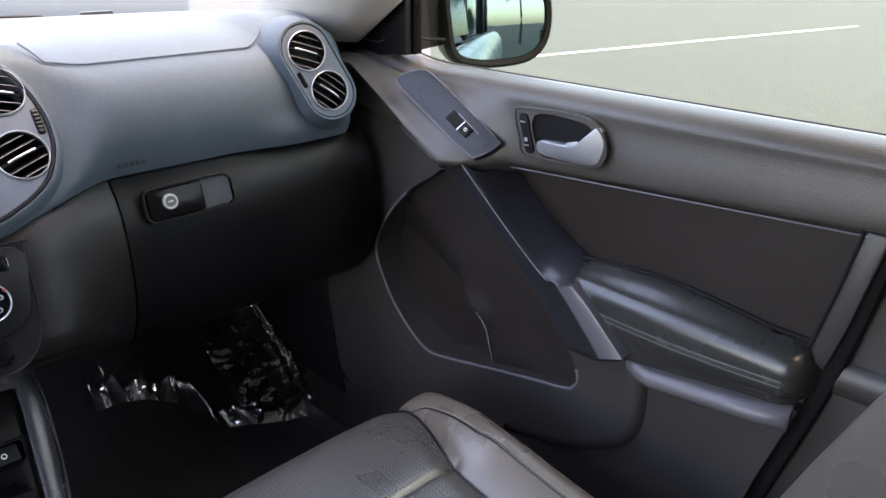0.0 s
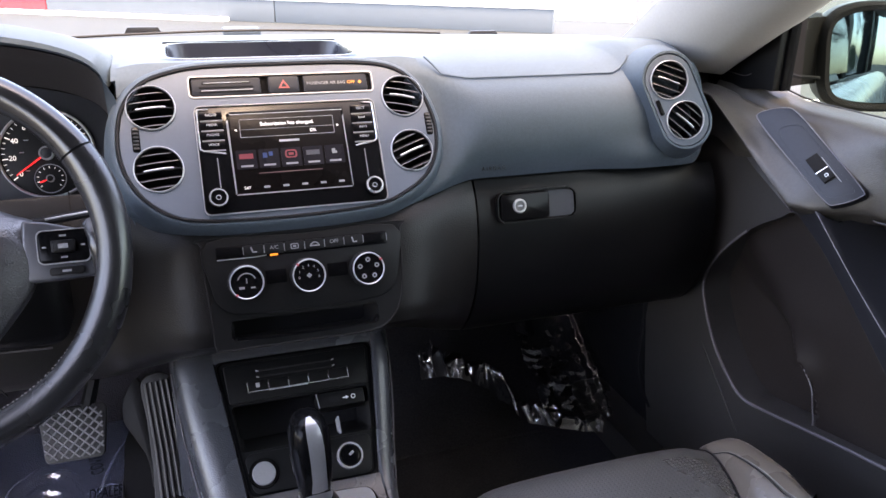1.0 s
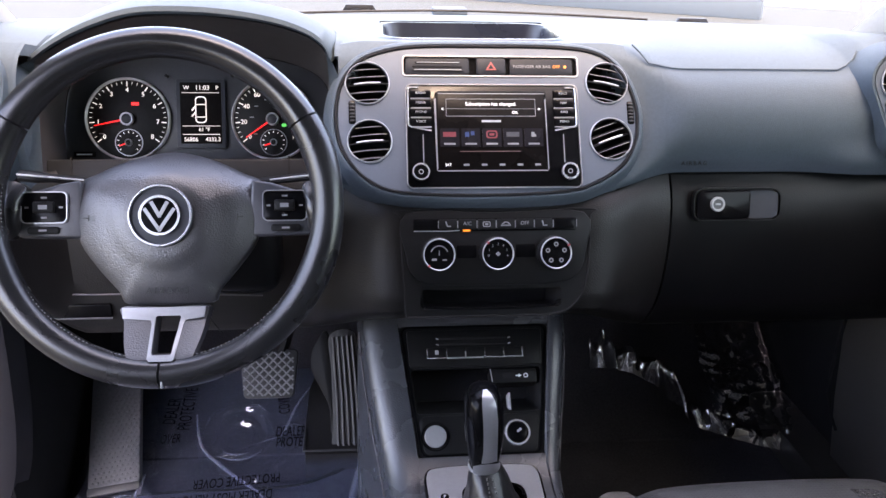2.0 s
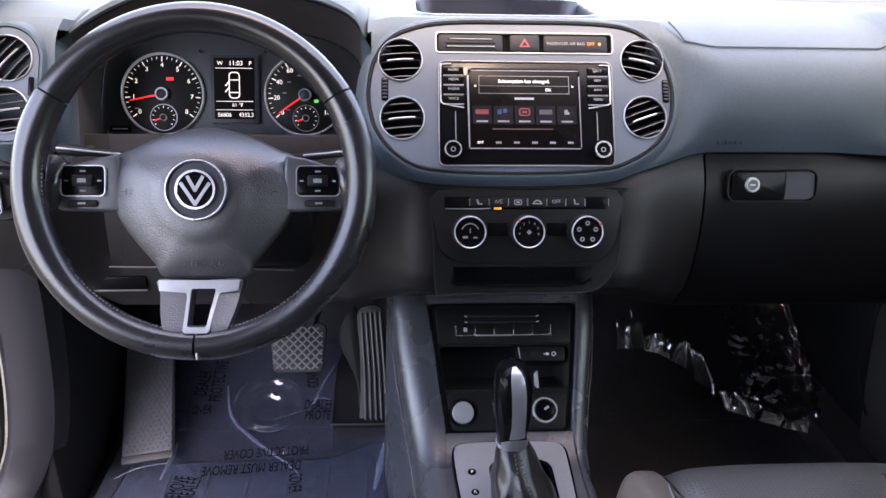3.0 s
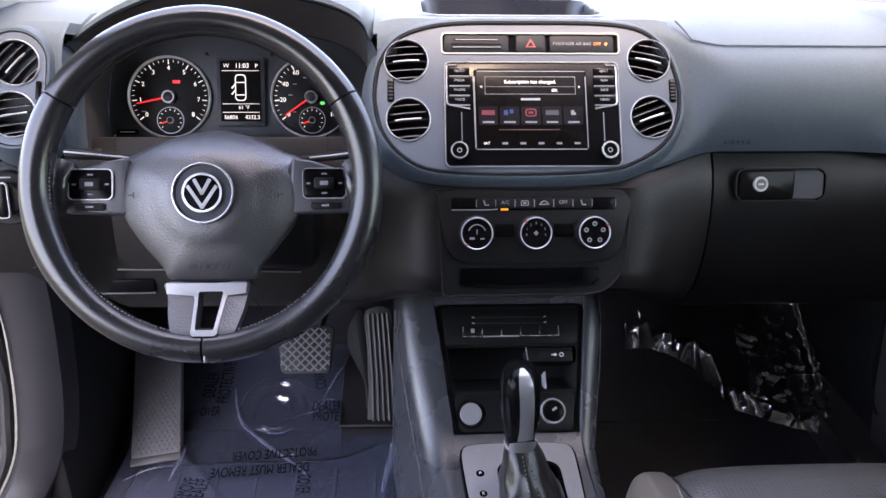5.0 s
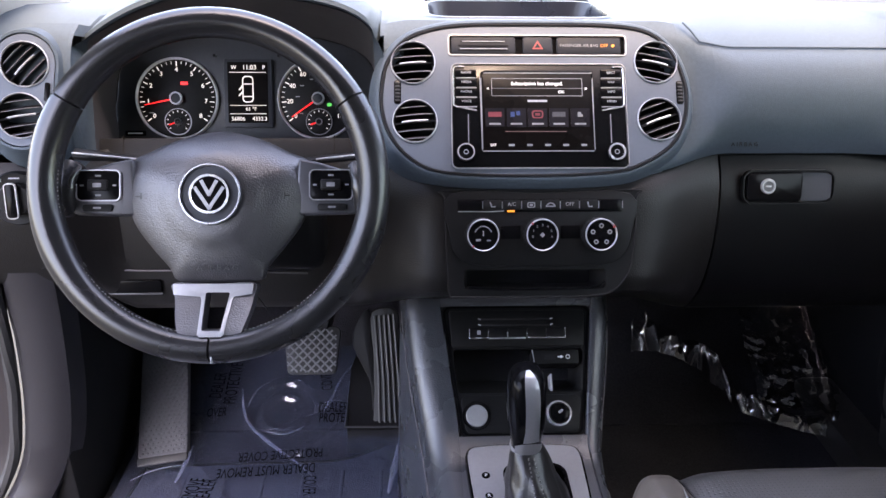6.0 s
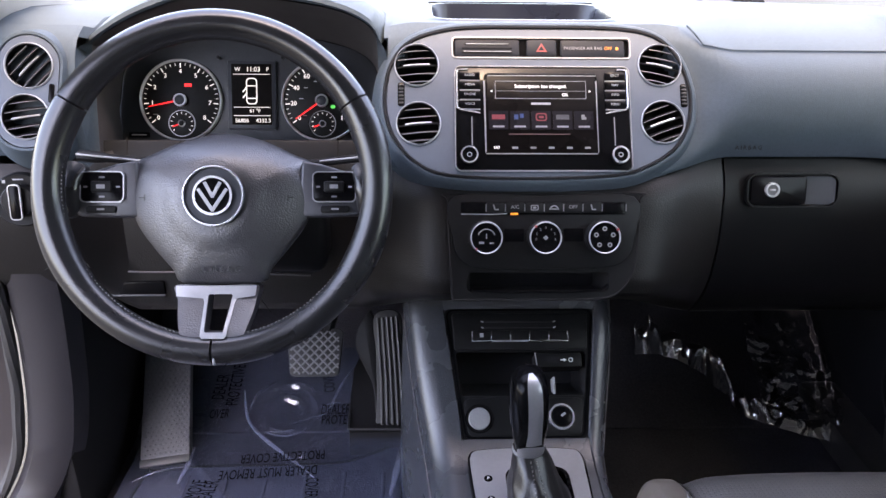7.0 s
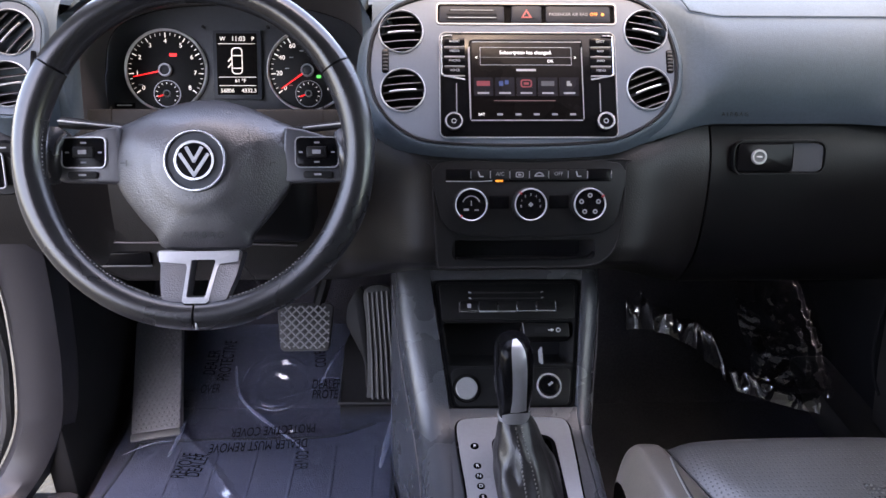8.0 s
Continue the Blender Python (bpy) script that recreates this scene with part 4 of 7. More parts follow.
part("warning_triangle", moved(frame_of(tri, [(x * 0.55, (y + 0.0015) * 0.55 - 0.0015) for x, y in tri], 0.0002, 0.0008), STACK @ T(0, 0.0245)), mat("red_print", (0.22, 0.018, 0.018), 0.5), haz, "red triangle")
lab = part("airbag_lamp", moved(prism(rrect(0.080, 0.0215, 0.003, 0.064, 0.0245), -0.003, -0.0005, 0.0008), STACK), switch_plastic, strip)
part("lamp_text", words("PASSENGER AIR BAG", 0.0052, STACK @ T(0.052, 0.0245, -0.0002)), print_dim, lab)
part("lamp_text_lit", words("OFF", 0.0055, STACK @ T(0.0835, 0.0245, -0.0002)), amber_lit, lab, "amber lit word")
part("lamp_symbol", moved(prism(circle(0.0019, 0.0945, 0.0245, 12), -0.0004, 0.0), STACK), amber_lit, lab)

# ---- radio ----
radio = thing("car_radio", (0, -0.06, 0.99), "black touchscreen car radio with silver-edged keys and two knobs", "car radio")
RAD = STACK @ T(0, -0.066)
part("case", moved(prism(rrect(0.2155, 0.1315, 0.0075), -0.03, -0.002, 0.0006), RAD), black_gloss, radio)
part("rim", moved(frame_of(rrect(0.2165, 0.1325, 0.008), rrect(0.2143, 0.1303, 0.0070), -0.003, 0.0026, 0.0005), RAD), silver, radio)
front = part("front", moved(prism(rrect(0.212, 0.128, 0.006), -0.003, 0.0008, 0.0005), RAD), black_gloss, radio)
part("disc_slot", moved(box(-0.068, 0.066, -0.0011, 0.0011, 0, 0.0014, 0.0004), RAD @ T(0, 0.0565)), deep_black, front)
part("slot_trim", moved(box(-0.068, 0.066, -0.0004, 0.0004, 0, 0.0016, 0), RAD @ T(0, 0.0542)), grey_print, front)
scr = part("screen", moved(prism(rrect(0.135, 0.099, 0.002), 0.0, 0.0014, 0.0003), RAD @ T(-0.0025, 0.006)), screen_dark, radio, "lit colour touchscreen")
SC = RAD @ T(-0.0025, 0.006, 0.0015)
part("screen_edge", moved(frame_of(rrect(0.1395, 0.102, 0.003), rrect(0.1355, 0.098, 0.002), 0, 0.0006), SC @ T(0, -0.001, -0.0006)), black_gloss, scr)
for xx, ww in ((-0.0695, 0.0011), (0.0685, 0.0006)):
    part("screen_side", moved(prism([(xx - ww, 0.040), (xx + ww, 0.042), (xx + ww * 1.6, -0.048), (xx + ww * 0.4, -0.050)], 0, 0.0012), SC), silver, scr, "bright strip beside the screen")
part("screen_foot", moved(box(-0.068, 0.068, -0.0006, 0.0006, 0, 0.0008, 0), SC @ T(0, -0.0505, -0.0004)), silver, scr)
part("message_box", moved(frame_of(rrect(0.112, 0.0225, 0.0005, n=1), rrect(0.1112, 0.0217, 0.0004, n=1), 0, 0.0003), SC @ T(0, 0.030)), grey_print, scr)
part("message_rule", moved(box(-0.0555, 0.0555, -0.0002, 0.0002, 0, 0.0003, 0), SC @ T(0, 0.0285)), print_dim, scr)
part("message", words("Subscription has changed.", 0.0062, SC @ T(0, 0.0345)), white_lit, scr)
part("message_key", words("OK", 0.0052, SC @ T(0.030, 0.0237)), white_lit, scr)
part("station_line", moved(box(-0.012, 0.012, -0.0013, 0.0013, 0, 0.0003, 0), SC @ T(0.0, 0.0125)), grey_print, scr)
for s in (-1, 1):
    part("arrow", words("<" if s < 0 else ">", 0.006, SC @ T(0.0605 * s, 0.028)), white_lit, scr)
tile_cols = ((0.15, 0.035, 0.042), (0.03, 0.05, 0.12), (0.16, 0.04, 0.045), (0.06, 0.06, 0.065), (0.10, 0.10, 0.11))
for k, cc in enumerate(tile_cols):
    x = -0.0525 + 0.0262 * k
    part("preset_tile", moved(prism(rrect(0.0238, 0.0235, 0.001, n=2), 0, 0.0003), SC @ T(x, -0.0085)), mat("tile_%d" % k, (0.011, 0.010, 0.012), 0.3, spec=0.08, emit=0.01), scr)
    if k == 1:
        shape = join(box(-0.007, -0.002, -0.003, 0.003, 0, 0.0002, 0), box(0, 0.0045, -0.001, 0.004, 0, 0.0002, 0))
    elif k == 2:
        oo = rrect(0.014, 0.010, 0.003, n=3)
        shape = join(frame_of(oo, [(a * 0.75, b * 0.7) for a, b in oo], 0, 0.0002), box(-0.003, 0.003, -0.0015, 0.0015, 0, 0.0002, 0))
    elif k == 4:
        shape = join(box(-0.003, 0.001, -0.003, 0.003, 0, 0.0002, 0), box(0.001, 0.003, -0.003, 0, 0, 0.0002, 0))
    else:
        shape = box(-0.008, 0.008, -0.003, 0.003, 0, 0.0002, 0)
    part("preset_logo", moved(shape, SC @ T(x, -0.0045, 0.0003)), mat("logo_%d" % k, cc if k != 4 else (0.2, 0.2, 0.2), 0.4, spec=0.2, emit=0.006), scr)
    part("preset_name", moved(box(-0.007, 0.007, -0.0011, 0.0011, 0, 0.0002, 0), SC @ T(x, -0.0165, 0.0003)), print_dim, scr)
part("page_rule", moved(box(-0.04, 0.035, -0.0004, 0.0004, 0, 0.0002, 0), SC @ T(0, -0.026)), mat("dim_rule", (0.10, 0.06, 0.06), 0.5, emit=0.02), scr)
part("source_mark", words("SAT", 0.0045, SC @ T(-0.055, -0.043)), white_lit, scr)
for k in range(1, 6):
    part("soft_key", moved(box(-0.0035, 0.0035, -0.0013, 0.0013, 0, 0.0002, 0), SC @ T(-0.055 + 0.0222 * k, -0.043)), print_dim, scr)
for s, names in ((-1, ("RADIO", "MEDIA", "PHONE", "VOICE")), (1, ("EJECT", "NAV", "INFO", "MENU"))):
    for k, nm in enumerate(names):
        y = 0.0535 - 0.0122 * k
        key = part("key", moved(box(-0.0125, 0.0125, -0.0052, 0.0052, 0.0, 0.0026, 0.0009), RAD @ T(0.0895 * s, y)), black_gloss, radio)
        part("key_print", words(nm, 0.0042, RAD @ T(0.0895 * s, y + 0.0008, 0.0028)), grey_print, key)
        part("key_trim", moved(box(-0.0125, 0.0125, -0.0005, 0.0005, 0, 0.0028, 0), RAD @ T(0.0895 * s, y - 0.0060)), silver, key)
    part("key_bracket", moved(tube(smooth_loop([Vector(q) for q in ((0.092 * s, 0.0620, 0.002), (0.1030 * s, 0.0615, 0.002), (0.1052 * s, 0.056, 0.002), (0.1052 * s, 0.018, 0.002), (0.1035 * s, 0.0125, 0.002), (0.098 * s, 0.0105, 0.002), (0.0770 * s, 0.0065, 0.002))], 3, False), 0.0012, 6, flat=0.6), RAD), chrome, radio)
    part("slider_line", moved(box(-0.0005, 0.0005, -0.018, 0.018, 0.0005, 0.0013, 0), RAD @ T(0.0875 * s, -0.016)), print_dim, radio)
    knob = part("knob", moved(lathe([(0.0115, 0.0), (0.0112, 0.009), (0.0102, 0.0105), (0.0092, 0.0105), (0.0086, 0.0095), (0, 0.0095)], 36), RAD @ T(0.0915 * s, -0.0475)), black_gloss, radio, "black knob with silver ring")
    part("knob_ring", moved(lathe([(0.0106, 0.0098), (0.0105, 0.0114), (0.0088, 0.0115), (0.0085, 0.0098)] if s < 0 else [(0.0108, 0.0098), (0.0106, 0.0116), (0.0084, 0.0118), (0.0080, 0.0098)], 36), RAD @ T(0.0915 * s, -0.0475)), chrome, knob)
    part("knob_dot", moved(lathe([(0.003, 0.0096), (0.003, 0.010), (0.0022, 0.010), (0.0022, 0.0096)], 16), RAD @ T(0.0915 * s, -0.0475)), grey_print, knob)

# ---- climate panel ----
clim = thing("climate_panel", (0, -0.1, 0.84), "black climate control panel with three chrome-ringed knobs", "climate panel")
co = [tuple(p) for p in smooth_loop([(-0.1165, 0.054), (0.0, 0.0545), (0.1175, 0.054), (0.119, 0.045), (0.117, -0.005), (0.112, -0.040), (0.098, -0.064), (0.072, -0.0755), (0.0, -0.0765), (-0.10, -0.0765), (-0.1115, -0.074), (-0.113, -0.05), (-0.1155, 0.0), (-0.1175, 0.045)], 4)]
part("panel", moved(plate(co, [rrect(0.176, 0.026, 0.007, -0.006, -0.0545)], -0.012, 0.0), CLIM), black_matt, clim)
part("panel_seam", moved(tube([(x, y, 0.0) for x, y in co], 0.0012, 6, closed=True), CLIM), deep_black, clim)
co2 = [tuple(p) for p in smooth_loop([(-0.110, 0.050), (0.0, 0.0505), (0.111, 0.050), (0.112, 0.0), (0.102, -0.026), (0.075, -0.037), (0.0, -0.0385), (-0.075, -0.037), (-0.102, -0.026), (-0.111, 0.0)], 4)]
part("fascia", moved(prism(co2, 0.0, 0.003, 0.0015), CLIM), black_matt, clim)
bin_rows = [[CLIM @ Vector((-0.006 + x * g, -0.0545 + y * g, w)) for x, y in rrect(0.176, 0.026, 0.007)] for g, w in ((1.0, 0.0), (0.98, -0.03), (0.95, -0.07))]
bb = loft(bin_rows, close_u=True)
bb.faces.new(list(bb.verts)[-len(bin_rows[0]):])
part("cubby", bb, deep_black, clim, "open cubby slot")
part("cubby_lip", moved(tube([(-0.088, -0.0645, 0.001), (-0.05, -0.067, 0.002), (0.04, -0.067, 0.002), (0.072, -0.064, 0.001), (0.080, -0.058, 0.0)], 0.0014, 8), CLIM), black_gloss, clim)
part("button_bed", moved(prism(rrect(0.202, 0.0155, 0.002, -0.0005, 0.0355), 0.002, 0.0036, 0.0004), CLIM), black_gloss, clim)
icons = ("", "seat", "A/C", "rect", "car", "OFF", "seat", "")
for k, ic in enumerate(icons):
    x0 = -0.101 + (0.0 if k == 0 else 0.030 + 0.0237 * (k - 1))
    w = 0.030 if k == 0 else (0.0275 if k == 7 else 0.0237)
    c = x0 + w / 2
    b = part("button", moved(box(-w / 2 + 0.0007, w / 2 - 0.0007, -0.0062, 0.0062, 0.003, 0.0052, 0.0008), CLIM @ T(c, 0.0362)), black_gloss if k in (0, 7) else black_matt, clim)
    if ic in ("A/C", "OFF"):
        part("button_print", words(ic, 0.0062, CLIM @ T(c, 0.037, 0.0054)), print_dim, b)
    elif ic == "seat":
        part("button_print", moved(join(tube([(-0.003, 0.004, 0), (-0.001, -0.002, 0), (0.0035, -0.002, 0)] if k == 1 else [(-0.002, 0.004, 0), (-0.0005, -0.002, 0), (0.004, -0.002, 0)], 0.0009, 6)), CLIM @ T(c, 0.036, 0.0054)), print_dim, b)
    elif ic == "rect":
        o = rrect(0.0095, 0.0065, 0.0015, n=3)
        part("button_print", moved(join(frame_of(o, [(x * 0.78, y * 0.7) for x, y in o], 0, 0.0003), box(-0.002, 0.002, -0.0012, 0.0012, 0, 0.0003, 0)), CLIM @ T(c, 0.0362, 0.0053)), print_dim, b)
    elif ic == "car":
        part("button_print", moved(tube([(-0.006, -0.0015, 0), (-0.004, 0.0005, 0), (-0.001, 0.0025, 0), (0.002, 0.0022, 0), (0.0045, 0.0002, 0), (0.006, -0.0015, 0)], 0.0008, 6, closed=True), CLIM @ T(c, 0.036, 0.0054)), print_dim, b)
for k in range(8):
    part("button_gap", moved(box(-0.0003, 0.0003, -0.0045, 0.0045, 0.004, 0.0055, 0), CLIM @ T(-0.071 + 0.0237 * k if k < 7 else 0.1005, 0.0362)), print_dim, clim)
part("bed_edge", moved(tube([(-0.101, 0.0285, 0.0036), (-0.06, 0.0282, 0.0036), (-0.045, 0.0290, 0.0036)], 0.0006, 6), CLIM), grey_print, clim)
part("button_lamp", moved(box(-0.0045, 0.0045, -0.0012, 0.0012, 0.0034, 0.0054, 0.0003), CLIM @ T(-0.0365, 0.0287)), amber_lit, clim, "amber lit lamp")
for s in (-1, 1):
    part("blank_key", moved(box(-0.012, 0.012, -0.008, 0.008, 0.002, 0.0042, 0.0012), CLIM @ T(0.0365 * s, 0.003)), black_gloss, clim)
for k, x in enumerate((-0.0715, 0.0, 0.0715)):
    kb = part("knob", moved(lathe([(0.0215, 0.002), (0.0215, 0.004), (0.0205, 0.005), (0.0195, 0.017), (0.0190, 0.018)], 48), CLIM @ T(x, 0)), black_matt, clim, "round knob with a bright ring")
    part("knob_ring", moved(lathe([(0.0196, 0.017), (0.0195, 0.0186), (0.0188, 0.0193), (0.0180, 0.0186), (0.0178, 0.0165)], 48), CLIM @ T(x, 0)), silver, kb)
    part("knob_face", moved(lathe([(0.0180, 0.0172), (0, 0.0172)], 40), CLIM @ T(x, 0)), black_gloss, kb)
    KF = CLIM @ T(x, 0, 0.0174)
    if k == 0:
        part("knob_print", moved(join(tube([(0.0105 * math.cos(radians(a)), 0.0105 * math.sin(radians(a)), 0) for a in range(20, 161, 14)], 0.0007, 6), box(-0.0006, 0.0006, -0.001, 0.005, 0, 0.0004, 0), box(-0.009, -0.003, -0.0072, -0.0045, 0, 0.0004, 0), box(0.004, 0.009, -0.0072, -0.0055, 0, 0.0004, 0)), KF), print_dim, kb)
    elif k == 1:
        part("knob_print", join(*[words(str(i), 0.0045, KF @ T(0.0118 * math.cos(radians(190 - 33.3 * i)), 0.0118 * math.sin(radians(190 - 33.3 * i)))) for i in range(7)], moved(box(-0.0022, 0.0022, -0.0022, 0.0022, 0, 0.0003, 0), KF @ pose(0, 0, 0, 0, 0, 45))), print_dim, kb)
    else:
        part("knob_print", join(*[moved(frame_of(circle(0.003, n=8), circle(0.0014, n=8), 0, 0.0003), KF @ T(0.0108 * math.cos(radians(90 + 72 * i)), 0.0108 * math.sin(radians(90 + 72 * i)))) for i in range(5)]), print_dim, kb)
    aa = radians((228, 132, 32)[k])
    part("knob_pointer", moved(box(-0.0016, 0.0016, -0.0010, 0.0010, 0.0165, 0.0200, 0.0004), CLIM @ T(x + 0.0183 * math.cos(aa), 0.0183 * math.sin(aa)) @ pose(0, 0, 0, 0, 0, math.degrees(aa))), mat("pointer_red_%d" % k, (0.35, 0.02, 0.02), 0.5), kb, "red pointer")

# ---- light switch ----
ls = thing("light_switch", None, "round black headlight switch with a chrome grip", "light switch", m=axes((-0.634, -0.062, 0.949), (1, 0, 0), (0.12, -0.97, 0.2)))
part("face", lathe([(0.033, -0.01), (0.033, 0.0), (0.031, 0.003), (0.029, 0.0025), (0, 0.0035)]), black_matt, ls)
part("knob", lathe([(0.020, 0.003), (0.0195, 0.011), (0.018, 0.013), (0, 0.0135)]), black_matt, ls)
part("grip", prism(rrect(0.013, 0.042, 0.004), 0.011, 0.021, 0.002), black_gloss, ls)
part("grip_trim", frame_of(rrect(0.0135, 0.043, 0.005), rrect(0.0117, 0.0405, 0.0035), 0.017, 0.0215, 0.0005), silver, ls)
part("symbol", join(box(-0.029, -0.022, 0.004, 0.0055, 0.0035, 0.0041, 0), box(-0.028, -0.023, -0.004, 0.001, 0.0035, 0.0041, 0), box(-0.006, 0.006, 0.0245, 0.026, 0.0035, 0.0041, 0), box(-0.018, -0.0145, 0.021, 0.0245, 0.0035, 0.0041, 0)), grey_print, ls)


# ---- steering wheel ----
wheel = thing("steering_wheel", (-0.368, -0.18, 1.008), "black leather three-spoke steering wheel with silver trim", "steering wheel")
NR = 120
rim_pts = [WHEEL @ Vector((0.1718 * math.cos(2 * math.pi * i / NR), 0.1718 * math.sin(2 * math.pi * i / NR), 0)) for i in range(NR)]


def rim_arc(a0, a1, n, R=0.1718, r=0.0155, name="rim", m=wheel_leather, lab=""):
    rows = []
    for i in range(n + 1):
        a = radians(a0 + (a1 - a0) * i / n)
        fat = 1.0 + 0.10 * math.exp(-((abs((math.degrees(a) + 180) % 360 - 180) - 22) / 14) ** 2) + 0.10 * math.exp(-((abs((math.degrees(a) + 180) % 360 - 180) - 158) / 14) ** 2)
        row = []
        for k in range(20):
            b = 2 * math.pi * k / 20
            rr = R + r * fat * math.cos(b) * (1.0 if math.cos(b) > 0 else 1.06)
            row.append(WHEEL @ Vector((rr * math.cos(a), rr * math.sin(a), 0.0165 * math.sin(b))))
        rows.append(row)
    return part(name, loft(rows, close_u=True, caps=True), m, wheel, lab, sharp=50)


rim_arc(31.5, 148.5, 60, name="upper_rim", lab="smooth worn leather upper rim")
rim_arc(149.2, 269.6, 60, name="lower_rim")
rim_arc(-89.6, 30.8, 60, name="lower_rim")
part("rim_core", tube(rim_pts, 0.0142, 12, closed=True, up=tuple(WHEEL.to_3x3() @ Vector((0, 0, 1)))), deep_black, wheel)
part("rim_seam", moved(box(-0.0010, 0.0010, -0.006, 0.005, 0.004, 0.0150, 0.0008), WHEEL @ T(0.003, -0.1790)), silver, wheel, "silver seam clip")
st = []
for i in range(150):
    a = radians(152 + 236 * i / 149)
    st.append(moved(box(-0.0012, 0.0012, -0.0005, 0.0005, -0.0005, 0.0005, 0), WHEEL @ T(0.1560 * math.cos(a), 0.1560 * math.sin(a), 0.0045) @ pose(0, 0, 0, 0, 0, math.degrees(a) + (60 if i % 2 else 120))))
part("stitching", join(*st), stitch_mat, wheel, "thread seam round the inner rim")
HUB = WHEEL @ T(-0.004, -0.009, -0.036)


def pillow(outline, h, n=6, flat=0.55, base=0.0, power=2.2):
    """A cushioned lid over an outline."""
    cx = sum(p[0] for p in outline) / len(outline)
    cy = sum(p[1] for p in outline) / len(outline)
    rows = [[Vector((*p, base - 0.012)) for p in outline]]
    for k in range(n + 1):
        g = 1 - k / n * (1 - 0.02)
        w = base + h * (1 - g ** power)
        mean = sum(math.hypot(p[0] - cx, p[1] - cy) for p in outline) / len(outline)
        ring = []
        for p in outline:
            far = math.hypot(p[0] - cx, p[1] - cy)
            k2 = g * (1 + (mean / far - 1) * (1 - g) ** 0.8)
            ring.append(Vector((cx + (p[0] - cx) * k2, cy + (p[1] - cy) * k2, w)))
        rows.append(ring)
    b = loft(rows, close_u=True)
    b.faces.new(list(b.verts)[-len(outline):])
    return b


ab = [tuple(p) for p in smooth_loop([(0.0, 0.0765), (0.042, 0.0675), (0.080, 0.050), (0.0975, 0.0405), (0.099, 0.005), (0.094, -0.026), (0.074, -0.055), (0.055, -0.078), (0.047, -0.092), (0.0, -0.094), (-0.040, -0.092), (-0.050, -0.078), (-0.070, -0.055), (-0.090, -0.026), (-0.0965, 0.005), (-0.0955, 0.0405), (-0.079, 0.050), (-0.042, 0.0675)], 4)]


def crowned(bm):
    """Rolls the cover's head away and raises a low dome round the badge."""
    for v in bm.verts:
        x, y = v.co.x, v.co.y
        d = max(0.0, math.hypot(0.55 * x, y) - 0.040) * sstep(-0.02, 0.03, y)
        v.co.z -= 2.0 * max(0.0, y) ** 2 + 17 * d * d + 0.8 * max(0.0, abs(x) - 0.03) ** 2
        v.co.z += 0.003 * (1 - sstep(0.040, 0.062, math.hypot(x, y)))
    return bm


cover = part("airbag_cover", moved(crowned(pillow(ab, 0.018, 22, power=2.6)), HUB), wheel_plastic, wheel, "grained dark grey airbag cover", sharp=60)
part("airbag_word", words("AIRBAG", 0.0095, HUB @ T(0.004, -0.078, 0.0110) @ pose(0, 0, 0, -8), 0.0004, 1.5), rubber, cover)
for s in (-1, 1):
    part("horn_mark", moved(join(box(-0.0032, 0.0032, -0.0006, 0.0006, 0, 0.0006, 0.0002), moved(box(-0.0006, 0.0006, -0.0034, 0.0034, 0, 0.0006, 0.0002), T(-0.003 * s, 0))), HUB @ T(0.080 * s, 0.0, 0.0105)), rubber, cover)
BD = HUB @ T(0.0, 0.001, 0.0245) @ Matrix.Scale(0.95, 4)
part("badge_well", moved(lathe([(0.0345, -0.01), (0.0345, 0.001), (0.033, 0.0028), (0.0315, 0.0026), (0.031, 0.0), (0, 0.0)], 48), BD), strip_grey, cover)
part("badge_ring", moved(lathe([(0.0345, 0.0018), (0.0338, 0.0034), (0.0325, 0.0034), (0.0320, 0.0018)], 56), BD), chrome, cover, "chrome ring")
bdg = part("badge", moved(lathe([(0.0225, 0.0), (0.0225, 0.0035), (0.0215, 0.0042), (0.0195, 0.0042), (0.019, 0.003), (0, 0.003)], 48), BD), black_gloss, cover, "round emblem")
chev = []
for x0, y0, x1, y1 in ((0.0088, 0.0150, 0.0, -0.0010), (0.0160, 0.0075, 0.0, -0.0165)):
    for q in (-1, 1):
        a, b = Vector((q * x0, y0, 0)), Vector((q * x1, y1, 0))
        d = (b - a).normalized()
        n = Vector((-d.y, d.x, 0)) * 0.0018
        chev.append(moved(prism([(a + n)[:2], (a - n)[:2], (b - n + d * 0.001)[:2], (b + n + d * 0.001)[:2]], 0.003, 0.0048), BD))
part("badge_rim", moved(lathe([(0.0225, 0.003), (0.0222, 0.0046), (0.0195, 0.0046), (0.0192, 0.003)], 48), BD), chrome, bdg)
part("badge_relief", join(*chev), silver, bdg, "plain raised chevrons")
